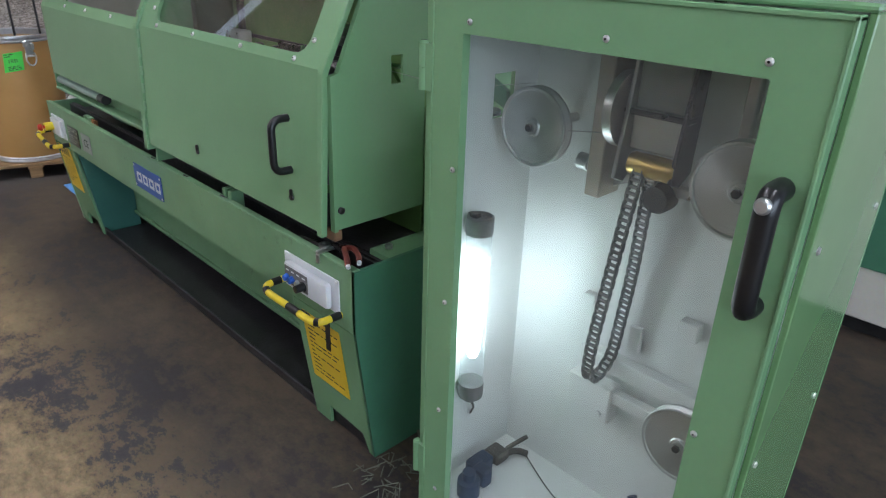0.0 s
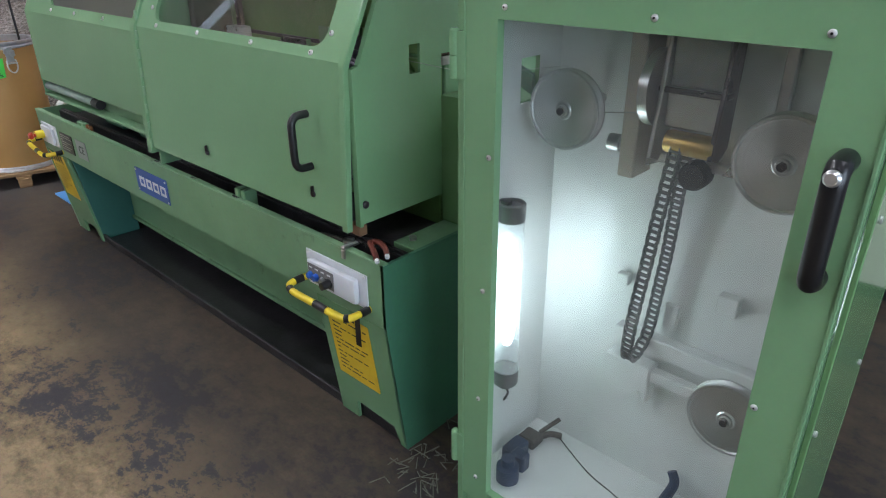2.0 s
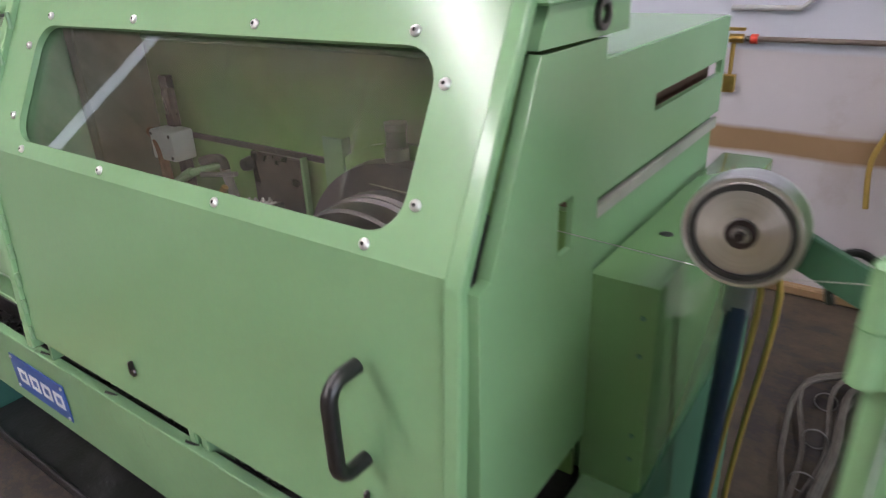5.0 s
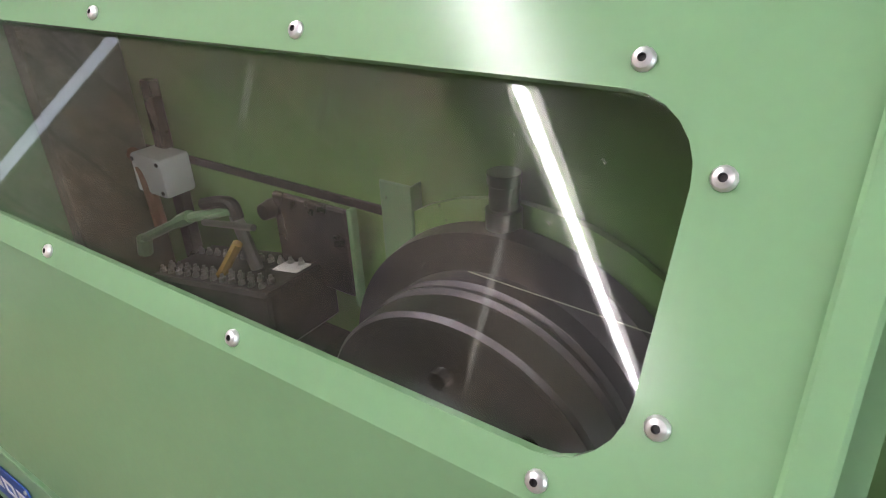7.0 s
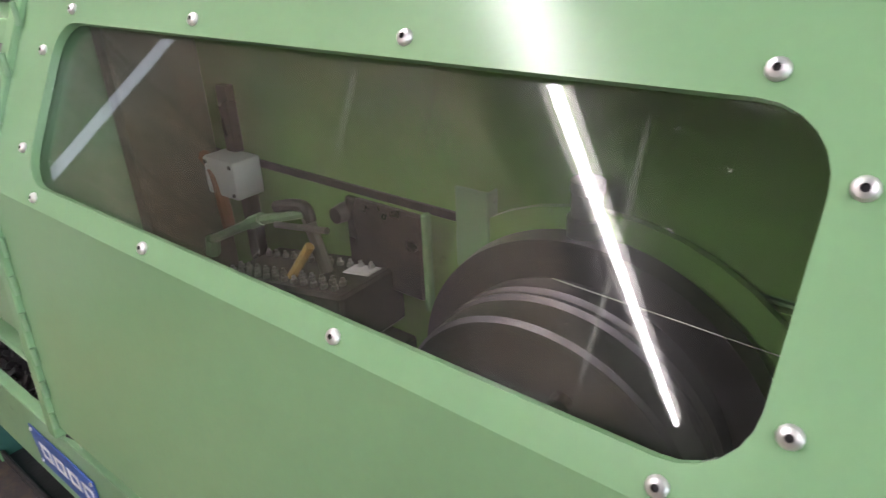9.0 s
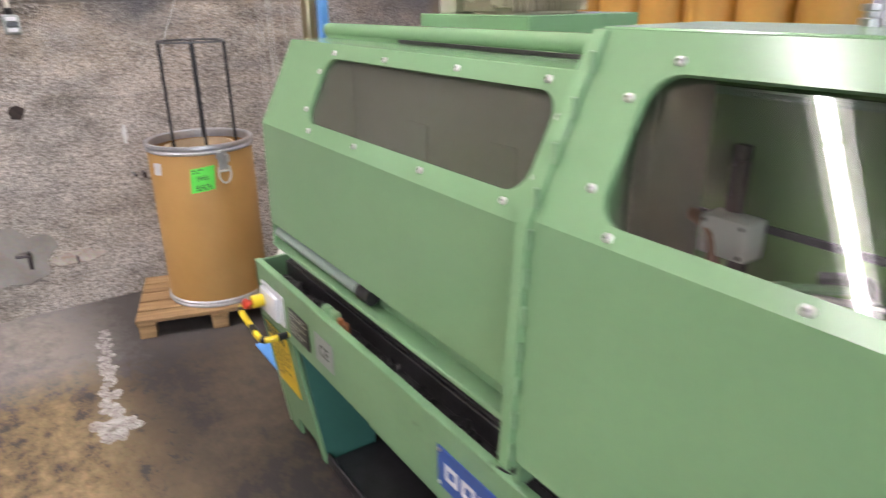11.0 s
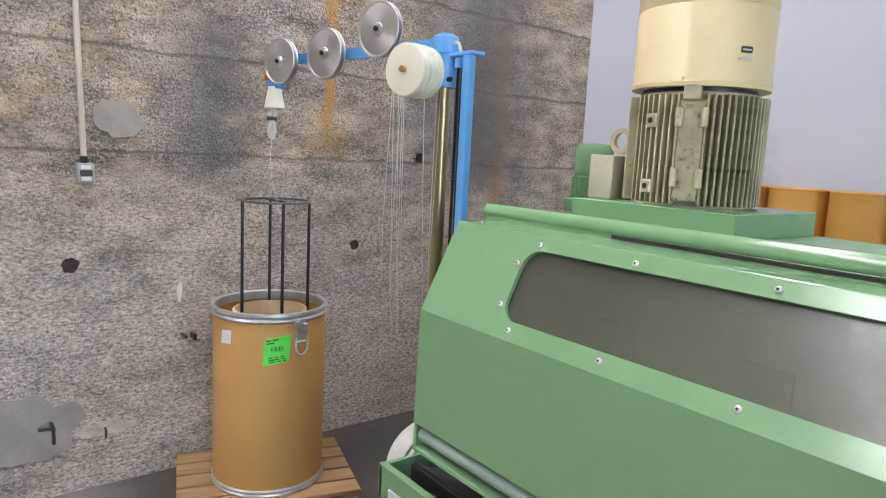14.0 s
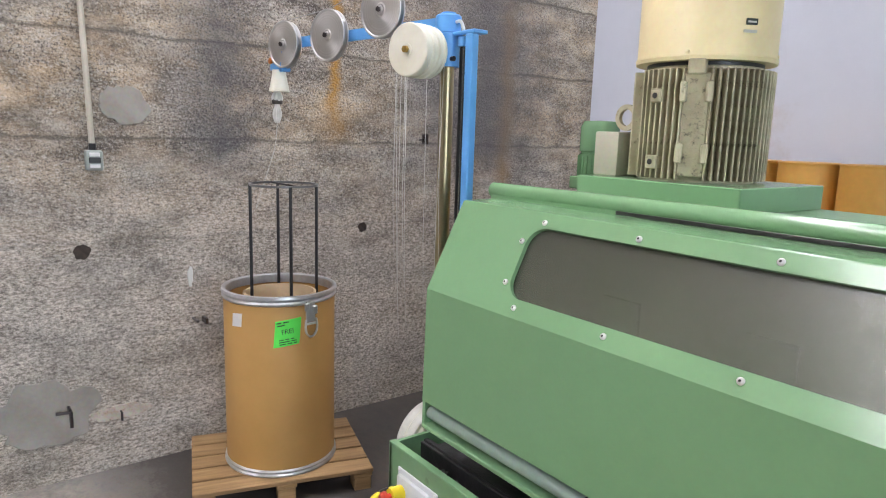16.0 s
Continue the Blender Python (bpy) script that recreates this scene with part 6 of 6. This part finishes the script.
    part("wire", tube([(e.x - 0.02, e.y - 0.01, 1.84), along(1.01, -0.01, 2.03), along(0.912, -0.01, 2.128), along(0.622, -0.01, 2.152), along(0.34, -0.01, 2.226)], 0.0014, 5), WIRE, t)
    return wheels, (spool, spool_rest), strands, (feed, feed_at)


STAND = stand()


def small_things():
    # conduit and box on the concrete wall
    t = thing("wall_conduit", (-5.75, 0.52, 1.46), "pale conduit pipe ending in a grey wall box", "conduit")
    part("pipe", tube([(-5.758, 0.50, CEIL), (-5.758, 0.502, 2.4), (-5.758, 0.522, 1.545)], 0.0125, 10), surf("cream_conduit", (0.5, 0.46, 0.38), None, 0.5), t)
    part("box", box(-5.772, -5.725, 0.488, 0.560, 1.455, 1.545, 0.01, 2), surf("grey_green_box", (0.33, 0.36, 0.33), None, 0.5), t)
    for z in (1.517, 1.467):
        part("cover", box(-5.7255, -5.720, 0.503, 0.545, z, z + 0.018, 0.002), PAPER, t)
    part("switch", box(-5.7255, -5.717, 0.50, 0.548, 1.490, 1.514, 0.002), BLACK, t)
    part("gland", tube([(-5.758, 0.522, 1.545), (-5.758, 0.522, 1.575)], 0.016, 10), BLACK, t)
    b = single("wall_bracket", joined(box(-5.772, -5.74, 2.30, 2.33, 1.62, 1.63, 0.002), box(-5.75, -5.70, 2.31, 2.325, 1.60, 1.66, 0.003)), DARKSTEEL, (-5.77, 2.31, 1.6), "small iron bracket on the concrete wall", "bracket")
    single("wall_bracket", joined(box(-5.772, -5.69, 0.93, 0.945, 0.70, 0.712, 0.002), box(-5.772, -5.71, 0.98, 0.995, 0.68, 0.71, 0.002)), DARKSTEEL, (-5.77, 0.94, 0.7), "rusty iron stub in the concrete wall", "bracket")
    single("wall_bracket", joined(tube([(-5.77, 0.36, 0.36), (-5.70, 0.36, 0.36), (-5.69, 0.36, 0.29)], 0.008, 8), tube([(-5.70, 0.30, 0.365), (-5.70, 0.36, 0.36)], 0.008, 8)), DARKSTEEL, (-5.77, 0.36, 0.36), "bent iron hook in the concrete wall", "bracket")
    # mortar patches
    def patch(name, x, y, z, ry, rz, mat, label):
        bm = bmesh.new()
        n = 40
        pts = []
        for k in range(n):
            a = 2 * math.pi * k / n
            w = 1 + 0.35 * noise.noise(Vector((math.cos(a) * 1.7, math.sin(a) * 1.7, y * 7))) + 0.16 * noise.noise(Vector((math.cos(a) * 6, math.sin(a) * 6, y * 7)))
            pts.append((y + ry * w * math.cos(a), z + rz * w * math.sin(a)))
        bm = prism(pts, "x", x, x + 0.006, 0.002)
        single(name, bm, mat, (x, y, z), label, "patch", kind="structure")
    pm = surf("grey_mortar", (0.32, 0.30, 0.27), (0.25, 0.23, 0.205), 0.9, 0, 5, 50, 0.4, (0.22, 0.20, 0.17), 0.3, 0.2)
    patch("wall_patch", -5.7745, 0.66, 1.74, 0.11, 0.085, pm, "smooth grey mortar patch on the concrete wall")
    patch("wall_patch", -5.7745, 0.02, 1.93, 0.14, 0.16, pm, "smooth grey mortar patch on the concrete wall")
    patch("wall_patch", -5.7745, 0.28, 0.34, 0.20, 0.15, pm, "smooth grey mortar patch on the concrete wall")
    pale = surf("pale_scraped_plaster", (0.55, 0.50, 0.44), (0.40, 0.34, 0.28), 0.9, 0, 16, 60, 0.8, (0.24, 0.16, 0.10), 0.5, 0.3)
    patch("wall_patch", -5.7745, 0.575, 0.285, 0.135, 0.04, pale, "pale scraped plaster patch on the concrete wall")
    patch("wall_patch", -5.7745, 0.93, 0.925, 0.013, 0.05, WHITEPAINT, "small white paint drip on the concrete wall")
    single("wall_nail", tube([(-5.773, 0.58, 0.29), (-5.745, 0.58, 0.29), (-5.742, 0.58, 0.25)], 0.005, 6), DARKSTEEL, (-5.773, 0.58, 0.29), "bent rusty nail in the concrete wall", "nail")
    # spilled plaster on the floor
    rnd = random.Random(7)
    spill = bmesh.new()

    def blob(x, y, r):
        ph = rnd.uniform(0, 50)
        pts = []
        for k in range(16):
            a = 2 * math.pi * k / 16
            w = r * (1 + 0.55 * noise.noise(Vector((1.6 * math.cos(a), 1.6 * math.sin(a), ph))))
            pts.append((x + 1.3 * w * math.cos(a), y + w * math.sin(a)))
        join(spill, prism(pts, "z", 0.0, 0.0016 + 0.0006 * rnd.random()))
    for k in range(110):
        u = rnd.random()
        blob(-5.35 + 0.82 * u, 0.60 - 0.10 * u + rnd.gauss(0, 0.018), rnd.uniform(0.005, 0.022) * (0.5 + 0.7 * u))
    for k in range(40):
        blob(-4.42 + rnd.gauss(0, 0.045), 0.50 + rnd.gauss(0, 0.028), rnd.uniform(0.010, 0.035))
    single("plaster_spill", spill, surf("dried_plaster", (0.40, 0.385, 0.36), (0.22, 0.205, 0.185), 0.85, 0, 22, 60, 0.4, (0.09, 0.075, 0.06), 0.7), (-4.8, 0.55, 0), "dried pale plaster spill on the floor", "spill", kind="stuff")
    # blue floor stand foot beside the machine
    t = thing("floor_bracket", (-4.52, 1.25, 0), "light blue steel floor bracket", "bracket")
    part("foot", box(-4.73, -4.42, 1.19, 1.27, 0.0, 0.012, 0.003), BLUE, t)
    part("rib", prism([(-4.60, 0.012), (-4.44, 0.012), (-4.44, 0.14)], "y", 1.225, 1.24, 0.002), BLUE, t)
    # white roll behind the machine's end
    t = thing("wire_coil", (-4.21, 1.33, 0.0), "white wrapped coil roll standing behind the machine end", "coil")
    part("coil", lathe([(0.05, -0.05), (0.125, -0.05), (0.14, -0.03), (0.145, 0.0), (0.14, 0.03), (0.125, 0.05), (0.05, 0.05)], (-4.17, 1.30, 0.60), "x", 40, True), WHITENYLON, t)
    ridge = [(0.1435 + (0.003 if k % 2 else 0.0), -0.040 + 0.004 * k) for k in range(21)]
    part("winding", lathe([(0.120, -0.040)] + ridge + [(0.120, 0.040)], (-4.17, 1.30, 0.60), "x", 40, True), WIRETHIN, t, "pale wound wire")
    part("peg", joined(tube([(-4.24, 1.30, 0.60), (-4.08, 1.30, 0.60)], 0.03, 14), box(-4.235, -4.21, 1.26, 1.34, 0.0, 0.62, 0.004)), DARKSTEEL, t)
    # floor cables and pipe behind the side block
    rnd = random.Random(5)
    for k in range(7):
        x = -1.13 + 0.03 * k
        pts = [(x + rnd.uniform(-0.02, 0.02), 1.55, 0.02)] + [(x + rnd.uniform(-0.05, 0.05), 1.55 + 0.35 * j, 0.02 + rnd.uniform(0, 0.06)) for j in range(1, 5)] + [(x + 0.3 * rnd.random() + 0.1, 3.25, 0.03)]
        single("floor_cable", tube(pts, rnd.choice((0.009, 0.012, 0.015)), 8, True), CABLEGREY, (x, 1.55, 0.0), "dusty grey cable lying on the floor", "cable", "floor cables")
    for j in range(6):
        y = 1.7 + 0.24 * j
        single("cable_tie", lathe([(0.036, -0.003), (0.039, -0.003), (0.039, 0.003), (0.036, 0.003)], (-1.06, y, 0.038), "y", 24, True), STRIPGREY, (-1.04, y, 0.0), "grey strap round the cable bundle", "strap", "cable straps")
    t = thing("blue_hose", (-1.20, 1.62, 0.0), "dark blue upright hose with a grey clamp", "hose")
    part("hose", tube([(-1.215, 1.62, 0.0), (-1.205, 1.60, 0.5), (-1.175, 1.50, 1.08)], 0.017, 14, True), BLUEDARK, t)
    part("clamp", tube([(-1.178, 1.51, 1.06), (-1.172, 1.49, 1.13)], 0.021, 14), surf("grey_clamp", (0.3, 0.32, 0.35), None, 0.4, 0.5), t)
    t = thing("yellow_hose", (-1.10, 1.9, 0.0), "two dusty yellow hoses rising from the floor", "hose")
    for d in (0, 0.035):
        part("hose", tube([(-1.16 + d, 1.95, 0.0), (-1.14 + d, 1.90, 0.45), (-1.10 + d, 1.82, 0.95), (-1.16 + d, 1.74, 1.05), (-1.24, 1.72, 1.02)], 0.0065, 8, True), HOSEYELLOW, t)
    t.location.x -= 0.09
    # pipes, valve and hose on the plaster wall
    t = thing("wall_pipes", (-1.4, 3.73, 1.1), "grey wall pipes with a red-handled brass valve", "pipe")
    grey = surf("grey_pipe", (0.42, 0.42, 0.42), (0.3, 0.3, 0.3), 0.5)
    dark = surf("old_dark_pipe", (0.10, 0.08, 0.07), (0.16, 0.12, 0.09), 0.5)
    part("pipe", tube([(-1.66, 3.73, 1.32), (-1.38, 3.73, 1.32), (-1.33, 3.73, 1.36), (-1.33, 3.73, CEIL)], 0.013, 10), grey, t)
    part("pipe", tube([(-1.22, 3.73, CEIL), (-1.22, 3.73, 1.50), (-1.18, 3.73, 1.46), (-0.98, 3.73, 1.46)], 0.016, 10), grey, t)
    part("pipe", tube([(-1.58, 3.72, 1.19), (-0.92, 3.72, 1.19), (-0.86, 3.72, 1.25), (-0.86, 3.72, CEIL)], 0.012, 10), dark, t)
    part("valve", joined(lathe([(0, -0.03), (0.02, -0.03), (0.02, 0.03), (0, 0.03)], (-1.62, 3.72, 1.19), "x", 14), tube([(-1.63, 3.72, 1.17), (-1.63, 3.72, 0.98)], 0.010, 8), box(-1.66, -1.60, 3.70, 3.735, 0.95, 1.03, 0.004), box(-1.66, -1.58, 3.69, 3.70, 1.225, 1.24, 0.002)), BRASS, t)
    part("tap", lathe([(0, 0), (0.022, 0), (0.022, 0.03), (0, 0.03)], (-1.56, 3.72, 1.19), "x", 14), RED, t)
    t.location.x -= 0.13
    t.location.y += 0.09
    t = thing("air_hose", (-0.90, 3.70, 0.9), "yellow air hose hanging from a wall coupling", "hose")
    part("hose", tube([(-0.93, 3.70, 1.02), (-0.96, 3.69, 0.85), (-1.0, 3.69, 0.70), (-0.98, 3.68, 0.50)], 0.012, 8, True), HOSEYELLOW, t)
    part("coupling", joined(tube([(-0.93, 3.70, 1.0), (-0.915, 3.70, 1.14), (-0.89, 3.71, 1.18)], 0.015, 10), box(-0.94, -0.89, 3.70, 3.748, 1.10, 1.13, 0.003)), DARKSTEEL, t)
    t.location.x -= 0.13
    t.location.y += 0.09
    # cream switch cabinet by the plaster wall
    t = thing("switch_cabinet", (0.3, 3.45, 0), "cream sheet steel switch cabinet with a green door panel", "cabinet")
    part("body", box(-0.62, 1.4, 3.22, 3.72, 0.08, 1.75, 0.006), surf("cream_sheet", (0.66, 0.63, 0.55), (0.6, 0.57, 0.49), 0.45), t)
    part("plinth", box(-0.58, 1.36, 3.27, 3.70, 0.0, 0.08, 0.002), SOOT, t)
    d = part("door_panel", box(-0.58, -0.10, 3.205, 3.219, 0.33, 0.88, 0.004), GREEN_DARK, t, "green door panel")
    part("bolt", lathe([(0, -0.006), (0.009, -0.005), (0.010, 0)], (-0.55, 3.205, 0.86), "y", 10), DARKSTEEL, d)
    part("bar", box(-0.16, -0.145, 3.17, 3.204, 0.42, 0.6, 0.003), STEEL, d)
    # litter
    rnd = random.Random(9)
    bm = bmesh.new()
    for k in range(70):
        x, y = rnd.uniform(-1.25, -0.98), rnd.uniform(0.95, 1.45)
        join(bm, tube([(x, y, 0.004), (x + rnd.uniform(-0.03, 0.03), y + rnd.uniform(-0.03, 0.03), 0.012), (x + rnd.uniform(-0.05, 0.05), y + rnd.uniform(-0.05, 0.05), 0.004)], 0.0022, 4))
    single("wire_scraps", bm, surf("grey_green_scraps", (0.09, 0.10, 0.07), None, 0.6), (-1.1, 1.2, 0), "tangle of short wire scraps on the floor", "scrap", kind="stuff")
    bm = bmesh.new()
    for k in range(24):
        x = -0.155 + rnd.uniform(0, 0.12)
        y = 1.15 + rnd.uniform(0, 0.35)
        join(bm, tube([(x, y, 0.01), (x + rnd.uniform(-0.06, 0.06), y + rnd.uniform(0.05, 0.2), 0.02 + rnd.random() * 0.05)], 0.004, 5))
    single("stick_bundle", bm, WOOD, (-0.1, 1.3, 0), "bundle of thin wooden sticks on the floor", "sticks", kind="stuff")


small_things()


def tools_on_base():
    # pliers with red grips and a spanner left on the corner of the base
    t = thing("pliers", (-1.33, 1.09, 0.72), "pliers with worn red grips lying on the machine base", "pliers")
    for s, d in ((1, 0.0), (-1, 0.018)):
        part("grip", tube([(-1.375, 1.085, 0.735), (-1.345, 1.078 + s * 0.014, 0.745), (-1.305, 1.062 + s * 0.020, 0.742), (-1.277, 1.045 + s * 0.020, 0.734)], 0.0085, 8, True), GRIPRED, t, "worn red grip")
        part("tip", tube([(-1.277, 1.045 + s * 0.020, 0.734), (-1.270, 1.040 + s * 0.019, 0.730)], 0.007, 8), PANELWHITE, t)
    part("jaws", joined(box(-1.43, -1.37, 1.075, 1.095, 0.722, 0.738, 0.004), lathe([(0, 0), (0.014, 0), (0.014, 0.018), (0, 0.018)], (-1.375, 1.085, 0.722), "z", 14)), DARKSTEEL, t)
    t = thing("spanner", (-1.45, 1.07, 0.72), "dark steel ring spanner lying over the trough", "spanner")
    part("shaft", tube([(-1.60, 1.075, 0.700), (-1.45, 1.06, 0.728)], 0.007, 8), DARKSTEEL, t)
    part("ring", lathe([(0.009, -0.006), (0.018, -0.006), (0.018, 0.006), (0.009, 0.006)], (-1.437, 1.058, 0.732), "z", 18, True), STEEL, t)
    t = thing("steel_clamp", (-1.40, 1.04, 0.72), "small grey steel clamp on the base edge", "clamp")
    part("jaw", box(-1.43, -1.415, 1.018, 1.09, 0.719, 0.731, 0.003), STEEL, t)
    part("hook", box(-1.43, -1.415, 1.018, 1.026, 0.69, 0.719, 0.002), STEEL, t)
    for k in range(3):
        single("loose_cable", tube([(-2.66 + 0.3 * k, 1.04, 0.722), (-2.56 + 0.3 * k, 1.07, 0.70), (-2.42 + 0.3 * k, 1.085, 0.67), (-2.32 + 0.3 * k, 1.06, 0.665)], 0.003, 6, True), BLACK, (-2.6 + 0.3 * k, 1.05, 0.66), "thin black cable lying in the trough", "cable", "trough cables")


tools_on_base()


def back_drums():
    first = thing("fibre_drum", (0, 0, 0), "orange-brown fibreboard drum in a stacked row by the wall", "drum", "stacked drums")
    part("wall", lathe([(0.146, 0.0), (0.146, 0.78), (0.139, 0.78), (0.139, 0.02), (0, 0.02)], (0, 0, 0), "z", 40), CARDORANGE, first)
    part("rim", lathe([(0.142, 0.0), (0.150, 0.0), (0.150, 0.02), (0.142, 0.022)], (0, 0, 0), "z", 40, True), GALV, first)
    part("lid", lathe([(0, 0.775), (0.147, 0.775), (0.149, 0.786), (0.142, 0.79), (0, 0.788)], (0, 0, 0), "z", 40), CARDORANGE, first)
    spots = [(-4.95 + 0.302 * k, 3.56, z) for k in range(6) for z in (0.0, 0.79)]
    for x, y, z in spots[1:]:
        copy_thing(first, pose(x, y, z))
    first.matrix_basis = pose(*spots[0])


back_drums()


# ---- what moves ----
def motions():
    def spin(ob, rest, rate, sign=-1):
        rows, step = [], 0.25
        per = rate * step * 360
        for k in range(int(16 / step) + 1):
            rows.append((k * step, rest @ Matrix.Rotation(radians(sign * per * k), 4, "Y")))
        walk(ob, rows)
    spin(CAPSTAN, CAPSTAN.matrix_basis.copy(), 0.8)
    for k, w in enumerate(WHEELS):
        spin(w, w.matrix_basis.copy(), (0.9, 0.85, 0.95, 0.95)[k], (-1, 1, -1, 1)[k])
    wheels, (spool, spool_rest), strands, (feed, feed_at) = STAND
    for w, rest in wheels:
        spin(w, rest, 0.85)
    spin(spool, spool_rest, 0.5)
    # strands tremble, and the feed wire whirls round under the funnel
    rnd = random.Random(21)
    for st, at in strands:
        ph, am = rnd.uniform(0, 6.28), rnd.uniform(0.6, 1.6)
        walk(st, [(0.5 * k, Matrix.Translation(at) @ pose(0, 0, 0, am * math.sin(2.3 * k + ph), am * math.cos(1.7 * k + ph), 0)) for k in range(33)])
    walk(feed, [(0.25 * k, Matrix.Translation(feed_at) @ pose(0, 0, 0, 0, 0, 70 * k)) for k in range(65)])


motions()
